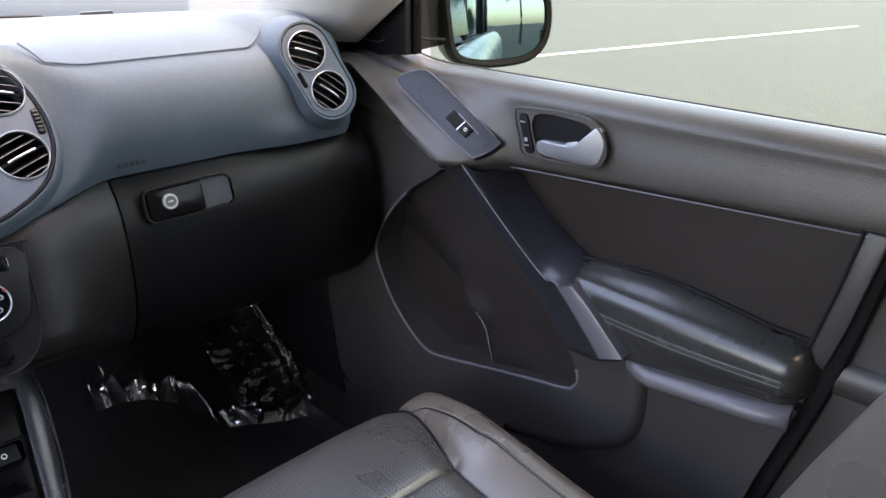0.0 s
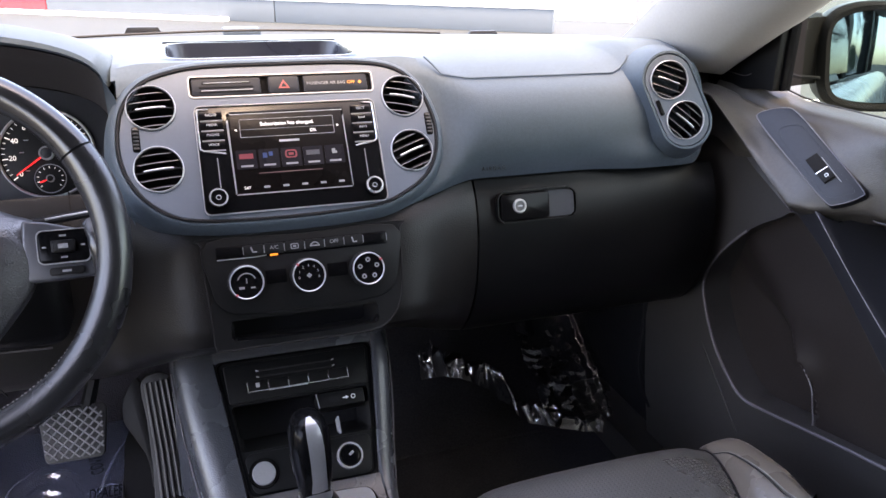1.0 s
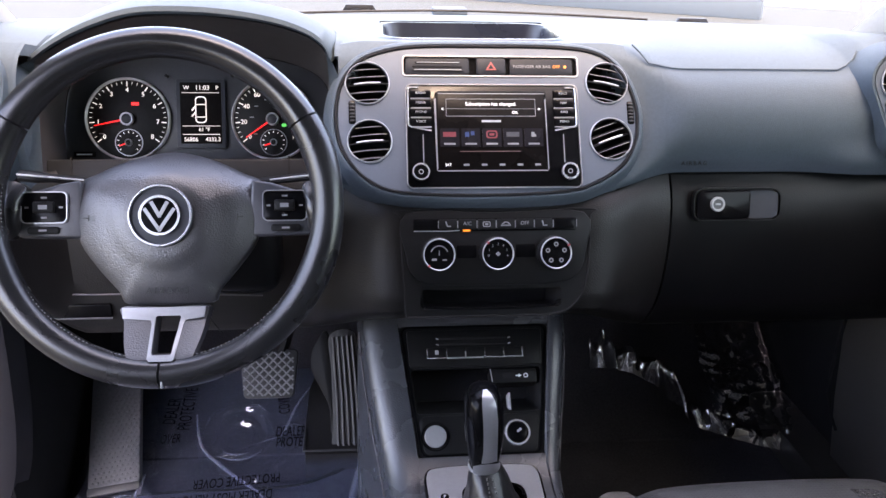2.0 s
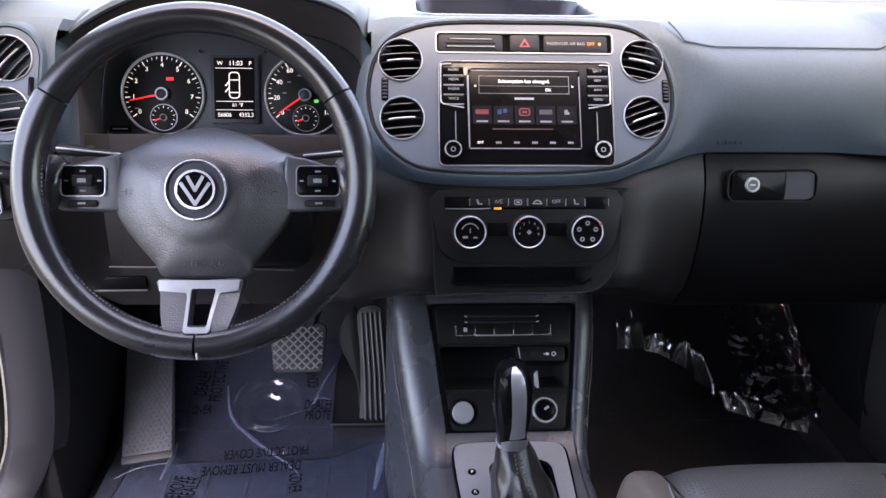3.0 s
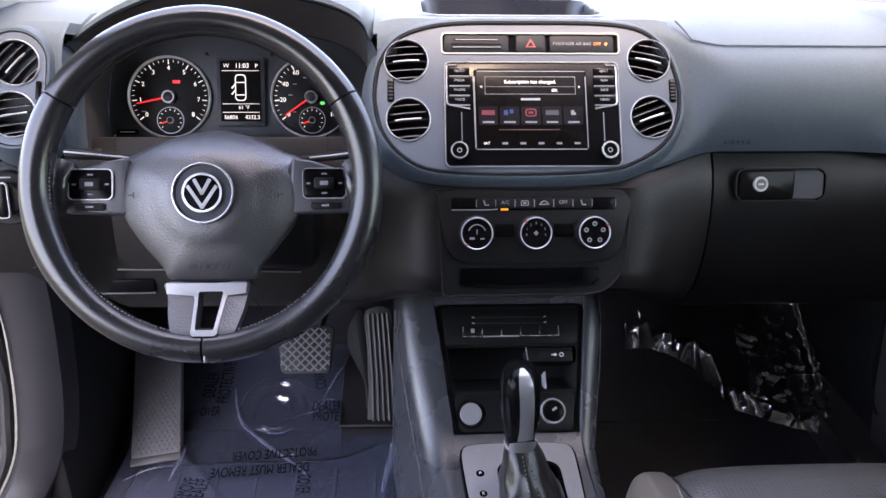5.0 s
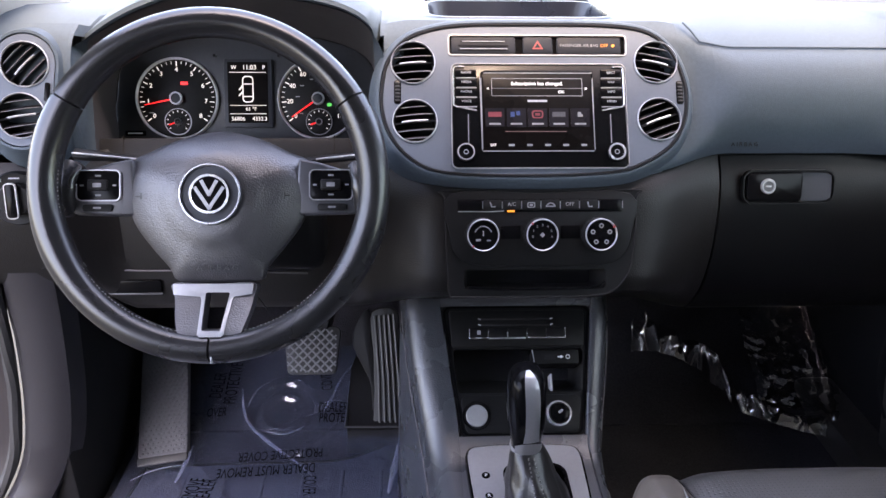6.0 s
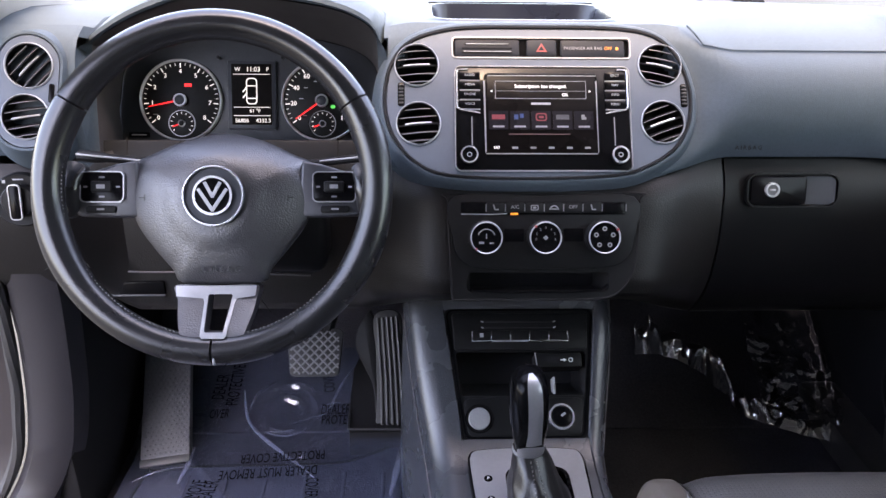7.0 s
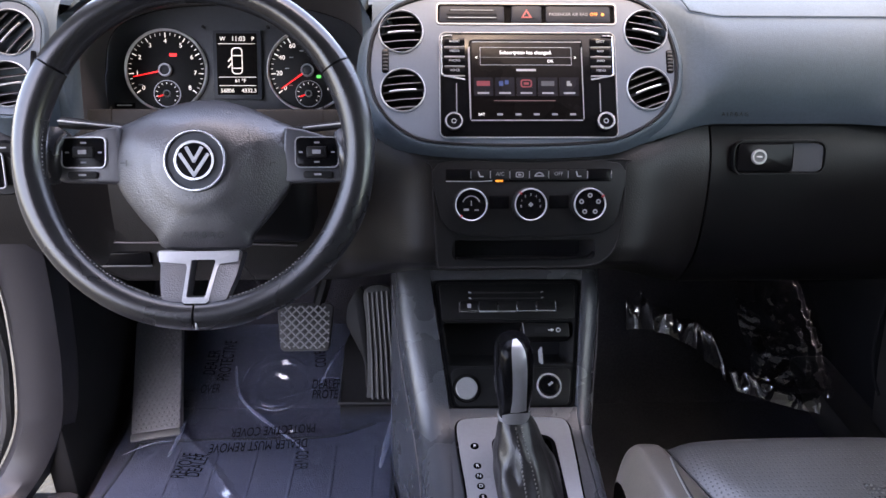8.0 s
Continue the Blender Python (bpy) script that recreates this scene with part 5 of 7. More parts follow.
for s in (-1, 1):
    sp = [(x * s, y) for x, y in ((0.090, 0.042), (0.112, 0.038), (0.134, 0.031), (0.156, 0.0265), (0.163, 0.004), (0.159, -0.015), (0.150, -0.0195), (0.120, -0.0205), (0.085, -0.021))]
    spk = part("spoke", moved(prism(sp, -0.018, -0.001, 0.0035, 3), HUB), spoke_plastic, wheel)
    part("spoke_cap", moved(pillow([tuple(p) for p in smooth_loop([(0.145 * s, 0.034), (0.166 * s, 0.040), (0.171 * s, 0.01), (0.167 * s, -0.02), (0.152 * s, -0.014), (0.150 * s, 0.01)], 4)], 0.012, 4, base=0.0), HUB), wheel_leather, spk)
    KP = HUB @ T(0.126 * s, 0.0085, 0.0)
    keys = part("button_pad", moved(prism(rrect(0.046, 0.032, 0.005, 0, 0.004), -0.004, 0.002, 0.001), KP), black_gloss, spk, "button pad with a silver frame")
    part("pad_frame", moved(frame_of(rrect(0.048, 0.034, 0.006, 0, 0.004), rrect(0.0460, 0.0320, 0.0055, 0, 0.004), -0.002, 0.0030, 0.0004), KP), silver, keys)
    part("rocker", moved(box(-0.011, 0.011, -0.006, 0.006, 0.001, 0.0055, 0.0015), KP @ T(0, 0.004)), black_matt, keys)
    part("rocker_print", moved(box(-0.0045, 0.0045, -0.0022, 0.0022, 0.0055, 0.006, 0), KP @ T(0, 0.004)), print_dim, keys)
    for dx, dy, w in ((0, 0.0145, 0.006), (0, -0.0068, 0.006), (-0.0175, 0.004, 0.004), (0.0175, 0.004, 0.004)):
        part("key_mark", moved(box(-w / 2, w / 2, -0.0009, 0.0009, 0.002, 0.0026, 0), KP @ T(dx, dy)), print_dim, keys)
    low = part("lower_key", moved(prism(rrect(0.032, 0.008, 0.003), -0.003, 0.0028, 0.001), KP @ T(0.001 * s, -0.0205)), black_matt, spk)
    part("key_mark", moved(box(-0.004, 0.004, -0.001, 0.001, 0.0028, 0.0034, 0), KP @ T(0.001 * s, -0.0205)), print_dim, low)
bs = [tuple(p) for p in smooth_loop([(-0.043, -0.0945), (0.0, -0.0965), (0.043, -0.0945), (0.0435, -0.110), (0.041, -0.128), (0.0345, -0.149), (0.024, -0.160), (0.003, -0.162), (-0.018, -0.160), (-0.0275, -0.149), (-0.036, -0.128), (-0.0405, -0.110)], 4)]
SLOT = [(-0.0080, -0.106), (-0.0065, -0.1045), (0.0165, -0.1045), (0.0180, -0.106), (0.0150, -0.1415), (0.0135, -0.143), (-0.0035, -0.143), (-0.0050, -0.1415)]


def swept(bm):
    """Brings the foot of the lower spoke forward to the rim."""
    for v in bm.verts:
        v.co.z += 0.037 * sstep(0.098, 0.156, -v.co.y)
    return bm


low_spoke = part("lower_spoke", moved(swept(plate([(x, y) for x, y in bs], [SLOT], -0.012, 0.010)), HUB), wheel_plastic, wheel)
tt = [(-0.043, -0.0955), (0.043, -0.0955), (0.042, -0.1065), (0.0230, -0.109), (0.0212, -0.113), (0.0185, -0.1465), (0.0160, -0.149), (-0.0060, -0.149), (-0.0085, -0.1465), (-0.0112, -0.113), (-0.0130, -0.109), (-0.042, -0.1065)]
part("spoke_trim", moved(swept(plate(tt, [SLOT], 0.006, 0.0122)), HUB), silver, low_spoke, "brushed silver trim")
part("hub_back", moved(lathe([(0.050, -0.012), (0.048, -0.035), (0.04, -0.055), (0, -0.06)], 40), HUB @ T(0, -0.02)), dash_hard, wheel)

# ---- stalks ----
for s in (-1, 1):
    stalk = thing("column_stalk", (-0.368 + 0.06 * s, -0.06, 0.99), "black steering column stalk with a metal-edged end", "column stalk", "column stalks")
    p0 = Vector((-0.368 + 0.05 * s, -0.075, 0.995))
    pts = [p0, p0 + Vector((0.05 * s, -0.006, 0.008)), p0 + Vector((0.105 * s, -0.012, 0.016)), p0 + Vector((0.125 * s, -0.013, 0.0185))]
    part("arm", tube(smooth_loop(pts, 4, False), [0.0065] * 8 + [0.009] * 5, 12, flat=0.7), black_matt, stalk)
    part("edge", tube([q + Vector((0, -0.008, 0.004)) for q in smooth_loop(pts[1:], 4, False)], 0.0011, 8), grey_print, stalk)

# ---- centre console ----
cons = thing("centre_console", (-0.007, -0.2, 0.38), "dark grey centre console with a black control panel", "centre console")
ST = [(0.10, 0.815, -0.172, 0.136), (0.05, 0.776, -0.170, 0.132), (0.02, 0.751, -0.167, 0.129), (-0.02, 0.712, -0.160, 0.122), (-0.06, 0.672, -0.151, 0.112), (-0.10, 0.633, -0.141, 0.104), (-0.125, 0.613, -0.136, 0.100), (-0.16, 0.603, -0.132, 0.097), (-0.25, 0.598, -0.127, 0.094), (-0.45, 0.596, -0.124, 0.092), (-0.90, 0.596, -0.124, 0.092)]


def panel_half(y):
    """How far the open middle of the console reaches to either side at y."""
    k = (0.022 - y) / 0.134
    return 0.108 - 0.024 * min(max(k, 0), 1.0)


for s in (-1, 1):
    rows = []
    for y, z, xl, xr in ST:
        xo = xl if s < 0 else xr
        xi = -0.007 + s * (panel_half(y) + 0.001)
        rr = min(0.028, abs(xo - xi) * 0.8)
        row = [Vector((xi, y + 0.002, z - 0.006)), Vector((xi + s * 0.002, y, z))]
        for k in range(6):
            a = radians(90 - 18 * k)
            row.append(Vector((xo - s * rr + s * rr * math.cos(a), y - 0.003 * (1 - math.sin(a)), z - rr + rr * math.sin(a) + 0.002 * math.sin(a))))
        row += [Vector((xo + s * 0.004, y, z - 0.09)), Vector((xo + s * 0.012, y, 0.372))]
        rows.append(row)
    part("bolster", loft(rows), cons_mat, cons, "grained grey console bolster", sharp=45)
    y0 = [(y, z, xl, xr) for y, z, xl, xr in ST]
    part("side_seam", tube([Vector(((xl if s < 0 else xr) + s * 0.0035, y, z - 0.050 - 0.04 * (0.1 - y))) for y, z, xl, xr in y0[1:-1]], 0.0010, 6), cap_plastic, cons, "fine pale seam along the console")
part("head_strip", loft([[Vector((x, y, z)) for x in (-0.13, -0.08, -0.007, 0.06, 0.11)] for y, z in ((0.10, 0.815), (0.05, 0.776), (0.0225, 0.7525), (0.021, 0.746))]), cons_mat, cons)
part("middle_strip", loft([[Vector((x, y, z)) for x in (-0.10, -0.05, -0.007, 0.04, 0.086)] for y, z in ((-0.113, 0.612), (-0.1145, 0.6205), (-0.125, 0.6125), (-0.16, 0.603), (-0.25, 0.598), (-0.9, 0.596))]), cons_mat, cons)


def trap(wt, wb, vt, vb, r):
    """A rounded trapezium."""
    out = []
    for cx, cy, a0 in ((wt / 2 - r, vt - r, 0), (-wt / 2 + r, vt - r, 90), (-wb / 2 + r, vb + r, 180), (wb / 2 - r, vb + r, 270)):
        for i in range(6):
            a = radians(a0 + 18 * i)
            out.append((cx + r * math.cos(a), cy + r * math.sin(a)))
    return out


pan = trap(0.214, 0.170, 0.079, -0.107, 0.012)
part("groove", moved(frame_of(grown(pan, 0.0022), grown(pan, -0.002), -0.008, -0.001), CONS), deep_black, cons)
binhole = trap(0.186, 0.176, 0.0155, -0.0475, 0.006)
panel = part("control_panel", moved(plate(grown(pan, -0.001), [binhole], -0.008, 0.0), CONS), black_matt, cons, "black control panel with an open bin")
part("panel_edge", moved(frame_of(grown(pan, -0.001), grown(pan, -0.0035), -0.001, 0.0016, 0.0006), CONS), black_gloss, cons)
rows = [[CONS @ Vector((x * g, (y + 0.016) * g - 0.016 + dv, w)) for x, y in binhole] for g, w, dv in ((1.0, 0.0, 0), (0.98, -0.03, 0.01), (0.96, -0.075, 0.03))]
b = loft(rows, close_u=True)
b.faces.new(list(b.verts)[-len(binhole):])
part("bin", b, deep_black, cons, "open storage bin")
up = part("upper_panel", moved(prism(trap(0.196, 0.190, 0.071, 0.0175, 0.004), 0.0, 0.003, 0.001), CONS), black_matt, cons)
for k in range(2):
    part("card_slot", moved(box(-0.054, 0.05, -0.0018, 0.0018, 0.002, 0.0034, 0.0006), CONS @ T(-0.002, 0.0585 - 0.0085 * k)), deep_black, up)
    for s in (-1, 1):
        part("slot_end", moved(box(-0.002, 0.002, -0.0008, 0.0008, 0.0034, 0.0042, 0.0003), CONS @ T(-0.002 + 0.052 * s, 0.0582 - 0.0085 * k, 0) @ pose(0, 0, 0, 0, 0, 20 * s)), grey_print, up)
for k in range(5):
    kx = -0.0555 + 0.0275 * k
    key = part("console_key", moved(box(-0.013, 0.013, -0.007, 0.007, 0.002, 0.0052, 0.001), CONS @ T(kx, 0.0375)), black_matt, up)
    if k == 0:
        part("key_print", moved(box(-0.0025, 0.0025, -0.003, 0.003, 0.0052, 0.0056, 0), CONS @ T(kx, 0.038)), grey_print, key)
part("key_rule", moved(join(box(-0.0695, 0.0685, -0.0007, 0.0007, 0.002, 0.0056, 0), *[box(x - 0.0006, x + 0.0006, 0, h, 0.002, 0.0054, 0) for x, h in [(-0.0692, 0.014), (-0.0417, 0.009), (-0.0142, 0.009), (0.0133, 0.009), (0.0408, 0.009), (0.0682, 0.014)]]), CONS @ T(0, 0.0297)), chrome, up, "thin silver rule")
usb = part("usb_port", moved(box(-0.032, 0.034, -0.011, 0.010, -0.03, 0.003, 0.002), CONS @ T(0.052, 0.003)), black_matt, cons, "charging port block under the panel")
part("port_slot", moved(box(-0.008, 0.008, -0.0035, 0.0035, 0.003, 0.0036, 0), CONS @ T(0.045, 0.002)), deep_black, usb)
part("port_print", moved(join(box(-0.005, 0.003, -0.0007, 0.0007, 0.003, 0.0036, 0), frame_of(circle(0.0032, 0.0095, 0, 14), circle(0.0022, 0.0095, 0, 14), 0.003, 0.0036), box(-0.001, 0.001, -0.002, 0.002, 0.003, 0.0036, 0)), CONS @ T(0.0605, 0.002)), white_print, usb)
part("port_edge", moved(box(-0.0007, 0.0007, -0.011, 0.010, 0.003, 0.0042, 0), CONS @ T(0.0205, 0.003) @ pose(0, 0, 0, 0, 0, 6)), silver, usb)
part("bin_divider", moved(box(-0.0012, 0.0012, -0.012, 0.012, -0.03, -0.006, 0.0005), CONS @ T(0.046, -0.032)), grey_print, cons)
low_p = part("lower_panel", moved(prism(trap(0.168, 0.158, -0.051, -0.103, 0.010), 0.0, 0.002, 0.001), CONS), black_matt, cons)
btn = part("start_button", moved(lathe([(0.0195, 0.0), (0.0195, 0.003), (0.0185, 0.0045)], 40), CONS @ T(-0.0625, -0.079)), black_gloss, low_p, "round silver push button")
part("button_cap", moved(lathe([(0.0150, 0.002), (0.0150, 0.0055), (0.0142, 0.0064), (0, 0.0061)], 40), CONS @ T(-0.0625, -0.079)), silver, btn)
part("cap_print", moved(box(-0.006, 0.006, -0.0008, 0.0008, 0.0062, 0.0066, 0), CONS @ T(-0.0625, -0.079)), grey_print, btn)
soc = part("power_socket", moved(lathe([(0.0185, 0.0), (0.0185, 0.004), (0.0172, 0.0058), (0.0150, 0.0058), (0.0143, 0.003), (0.0143, 0.001)], 40), CONS @ T(0.0515, -0.077)), chrome, low_p, "chrome-ringed power socket")
part("socket_cap", moved(lathe([(0.0142, 0.001), (0.0142, 0.004), (0.0125, 0.007), (0.006, 0.0085), (0, 0.0085)], 36), CONS @ T(0.0515, -0.077)), black_gloss, soc)
part("cap_print", moved(box(-0.0035, 0.0035, -0.0016, 0.0016, 0.0085, 0.009, 0), CONS @ T(0.053, -0.075) @ pose(0, 0, 0, 0, 0, 35)), grey_print, soc)

# ---- gear selector ----
gear = thing("gear_selector", (-0.012, -0.23, 0.60), "automatic gear selector with leather boot and silver-faced knob", "gear selector")
GP = axes((-0.012, -0.235, 0.612), (1, 0, 0), (0, -0.06, 1))
go = [tuple(p) for p in smooth_loop([(-0.072, 0.090), (-0.05, 0.0985), (0.0, 0.100), (0.052, 0.0985), (0.072, 0.090), (0.0735, 0.05), (0.070, -0.02), (0.064, -0.10), (0.03, -0.125), (-0.03, -0.125), (-0.062, -0.10), (-0.068, -0.02), (-0.073, 0.05)], 4)]
gi = rrect(0.082, 0.150, 0.018, 0.010, -0.010)
part("surround", moved(plate(go, [gi], -0.01, 0.004), GP), silver, gear, "brushed silver selector surround")
part("surround_edge", moved(frame_of(grown(go, 0.003), grown(go, -0.0002), -0.008, 0.002, 0.0006), GP), black_gloss, gear)
part("inner_rim", moved(frame_of(gi, grown(gi, -0.005), -0.008, 0.0052, 0.001), GP), black_gloss, gear)
part("well", moved(prism(grown(gi, -0.001), -0.02, -0.012), GP), deep_black, gear)
for k, (s, vy) in enumerate((("P", 0.046), ("R", 0.012), ("N", -0.005), ("D", -0.021), ("S", -0.038))):
    mk = part("position_mark", moved(prism(circle(0.0055 if k == 0 else 0.005, 0, 0, 20), 0.004, 0.0046), GP @ T(-0.053 + 0.001 * k, vy)), black_gloss, gear)
    part("position_letter", words(s, 0.0068, GP @ T(-0.053 + 0.001 * k, vy, 0.0048)), white_print, mk)
part("position_ring", moved(frame_of(rrect(0.010, 0.020, 0.003), rrect(0.008, 0.018, 0.002), 0.004, 0.0046), GP @ T(-0.041, -0.016)), grey_print, gear)
rows = []
for k in range(13):
    g = k / 12
    z = 0.612 + 0.082 * g
    cx, cy = -0.004 - 0.018 * g, -0.245 + 0.027 * g
    hx, hy = 0.024 * (1 - g) ** 0.9 + 0.0175, 0.056 * (1 - g) ** 0.8 + 0.0175
    row = []
    for i in range(40):
        a = 2 * math.pi * i / 40
        sq = 1 / max(abs(math.cos(a)), abs(math.sin(a))) ** (0.45 * (1 - g))
        fold = 1 + 0.06 * math.sin(a * 5 + g * 4) * math.sin(math.pi * min(g * 1.3, 1)) + 0.035 * math.sin(a * 11 - g * 9) * math.sin(math.pi * g)
        row.append(Vector((cx + hx * sq * fold * math.cos(a), cy + hy * sq * fold * math.sin(a), z + 0.004 * math.sin(3 * a + 9 * g) * math.sin(math.pi * g))))
    rows.append(row)
part("boot", loft(rows, close_u=True), leather, gear, "creased black leather boot", sharp=70)
st = []
for s in (-1, 1):
    for i in range(22):
        g = 0.1 + 0.85 * i / 21
        st.append(moved(box(-0.0007, 0.0007, -0.0005, 0.0005, -0.0016, 0.0016, 0), T(-0.004 - 0.018 * g + s * 0.006 * (1.5 - g) + 0.002, -0.245 + 0.027 * g - (0.056 * (1 - g) ** 0.8 + 0.0190), 0.612 + 0.082 * g)))
part("boot_stitching", join(*st), stitch_mat, gear)
KM = pose(-0.0225, -0.219, 0.692, 4, -3, 0)
rows = []
KNOB = ((0.0, 0.017, 0.018, 0, 68), (0.012, 0.0180, 0.0195, 0, 68), (0.021, 0.0195, 0.0215, 0, 52), (0.042, 0.0222, 0.026, 0.001, 38), (0.066, 0.0232, 0.029, 0.003, 36), (0.086, 0.0225, 0.029, 0.004, 38), (0.098, 0.0200, 0.026, 0.005, 42), (0.105, 0.0165, 0.021, 0.005, 46), (0.109, 0.0105, 0.014, 0.005, 52), (0.111, 0.003, 0.005, 0.005, 55))
for z, hx, hy, oy, half in KNOB:
    rows.append([KM @ Vector((hx * math.copysign(abs(math.cos(a)) ** 0.8, math.cos(a)), oy + hy * math.copysign(abs(math.sin(a)) ** 0.85, math.sin(a)), z)) for a in (2 * math.pi * i / 36 for i in range(36))])
part("knob", loft(rows, close_u=True, caps=True), black_gloss, gear, "glossy black selector knob", sharp=60)
rows = []
for z, hx, hy, oy, half in KNOB:
    row = []
    for i in range(9):
        a = radians(279 + (0.86 if half > 60 else 0.44) * half * (i - 4) / 4)
        row.append(KM @ Vector(((hx + 0.0012) * math.copysign(abs(math.cos(a)) ** 0.8, math.cos(a)), oy + (hy + 0.0014) * math.copysign(abs(math.sin(a)) ** 0.85, math.sin(a)), z + (0.0014 if z > 0.095 else 0))))
    rows.append(row)
part("knob_face", loft(rows), knob_silver, gear, "satin silver front of the knob", sharp=60)
part("knob_collar", moved(lathe([(0.0185, -0.004), (0.0195, 0.0), (0.0185, 0.004)], 36), KM), silver, gear)
part("knob_line", moved(box(-0.0145, 0.0145, -0.0232, -0.021, 0.0215, 0.0228, 0.0004), KM), black_gloss, gear)

# ---- pedals ----
def toe(x, y):
    """Height of the floor and its upward slope in front."""
    for (a, b), (c, d) in zip([(-9, 0.385), (0.12, 0.388), (0.22, 0.402), (0.33, 0.452), (0.47, 0.572), (0.56, 0.712)], [(0.12, 0.388), (0.22, 0.402), (0.33, 0.452), (0.47, 0.572), (0.56, 0.712), (0.6, 0.95)]):
        if y <= c:
            return b + (d - b) * (y - a) / (c - a)
    return 0.95


brake = thing("brake_pedal", (-0.335, 0.22, 0.55), "black rubber brake pedal with a diamond tread", "pedal", "pedals")
BP = axes((-0.336, 0.213, 0.553), (1, 0, 0), (0.0, -0.80, 0.60))
part("pad", moved(prism(trap(0.100, 0.088, 0.043, -0.042, 0.010), -0.012, 0.0, 0.003), BP), rubber, brake)
for d in (1, -1):
    for k in range(-5, 6):
        c = k * 0.0155
        xa = [-0.045 + 0.09 * i / 40 for i in range(41)]
        inside = [x for x in xa if abs(d * x + c) < 0.038 and abs(x) < 0.043]
        if len(inside) > 3:
            part("tread_rib", moved(tube([(inside[0], d * inside[0] + c, 0.001), (inside[-1], d * inside[-1] + c, 0.001)], 0.0017, 6), BP), tread_mat, brake)
part("arm", tube(smooth_loop([(-0.32, 0.235, 0.565), (-0.30, 0.27, 0.63), (-0.29, 0.30, 0.72), (-0.29, 0.33, 0.85)], 4, False), 0.011, 8), black_matt, brake)
acc = thing("accelerator_pedal", (-0.205, 0.17, 0.40), "tall black ribbed accelerator pedal", "pedal", "pedals")
AP = axes((-0.203, 0.205, 0.500), (1, 0, 0), (0.0, -0.90, 0.44)) @ pose(0, 0, 0, 0, 0, 4)
ao = [tuple(p) for p in smooth_loop([(-0.030, -0.112), (0.024, -0.112), (0.027, -0.05), (0.026, 0.05), (0.025, 0.118), (-0.020, 0.118), (-0.022, 0.05), (-0.026, -0.03)], 4)]
part("pad", moved(prism(ao, -0.014, 0.0, 0.003), AP), rubber, acc)
for k in range(5):
    part("rib", moved(tube([(-0.021 + 0.0098 * k, -0.100, 0.001), (-0.0155 + 0.0088 * k, 0.0, 0.0015), (-0.0145 + 0.0085 * k, 0.112, 0.001)], 0.0027, 8), AP), rib_rubber, acc)
part("base", moved(box(-0.036, 0.034, -0.135, -0.108, -0.02, 0.004, 0.004), AP), black_matt, acc)
part("housing", moved(prism([tuple(p) for p in smooth_loop([(-0.022, 0.11), (-0.05, 0.10), (-0.060, 0.06), (-0.045, 0.02), (-0.032, -0.02), (-0.034, -0.10), (-0.022, -0.10)], 4)], -0.052, -0.022, 0.006), AP), black_matt, acc, "rounded grey pedal housing")
part("housing_box", loft([[Vector((x0, y, toe(x0, y) - 0.02)), Vector((x0 + 0.002, y, toe(x0, y) + 0.034)), Vector((x1, y, toe(x1, y) + 0.034)), Vector((x1, y, toe(x1, y) - 0.02))] for x0, x1, y in ((-0.276, -0.182, 0.148), (-0.277, -0.182, 0.152), (-0.279, -0.19, 0.22), (-0.277, -0.20, 0.29), (-0.262, -0.20, 0.33))], caps=True), deep_black, acc)
part("box_edge", tube([(-0.278, 0.29, 0.434), (-0.277, 0.149, 0.434), (-0.175, 0.147, 0.434)], 0.0022, 6), rubber, acc)
foot = thing("footrest", (-0.59, 0.10, 0.40), "grey dimpled rubber footrest on the footwell wall", "footrest")
FP = axes((-0.592, 0.148, 0.455), (1, 0, 0), (0.0, -0.55, 0.835)) @ pose(0, 0, 0, 0, 0, 8)
part("pad", moved(prism(rrect(0.083, 0.215, 0.006, 0, 0.045), -0.02, 0.0, 0.004), FP), foot_rubber, foot)
part("lip", moved(box(-0.0415, 0.0415, -0.0755, -0.062, -0.004, 0.002, 0.002), FP), sill_mat, foot)
dm = []
for i in range(9):
    for j in range(24):
        dm.append(moved(lathe([(0.0027, 0), (0.0020, 0.0014), (0, 0.0018)], 6), FP @ T(-0.034 + 0.0085 * i + (0.004 if j % 2 else 0), -0.055 + 0.0079 * j)))
tagged(part("dimple_field", join(*dm), foot_rubber, foot), kind="stuff")

# ---- floor covers ----
def crumple(x0, x1, y0, y1, zf, nx, ny, amp, seed, lift=None):
    rows = []
    for j in range(ny + 1):
        row = []
        for i in range(nx + 1):
            x, y = x0 + (x1 - x0) * i / nx, y0 + (y1 - y0) * j / ny
            n1 = noise.noise(Vector((x * 9 + seed, y * 9, seed)))
            n2 = abs(noise.noise(Vector((x * 24 + seed, y * 20, 3.3))))
            row.append(Vector((x + 0.004 * n1, y + 0.004 * n2, zf(x, y) + amp * (n1 + 0.8 * (0.4 - n2)) + (lift(x, y) if lift else 0))))
        rows.append(row)
    return loft(rows)


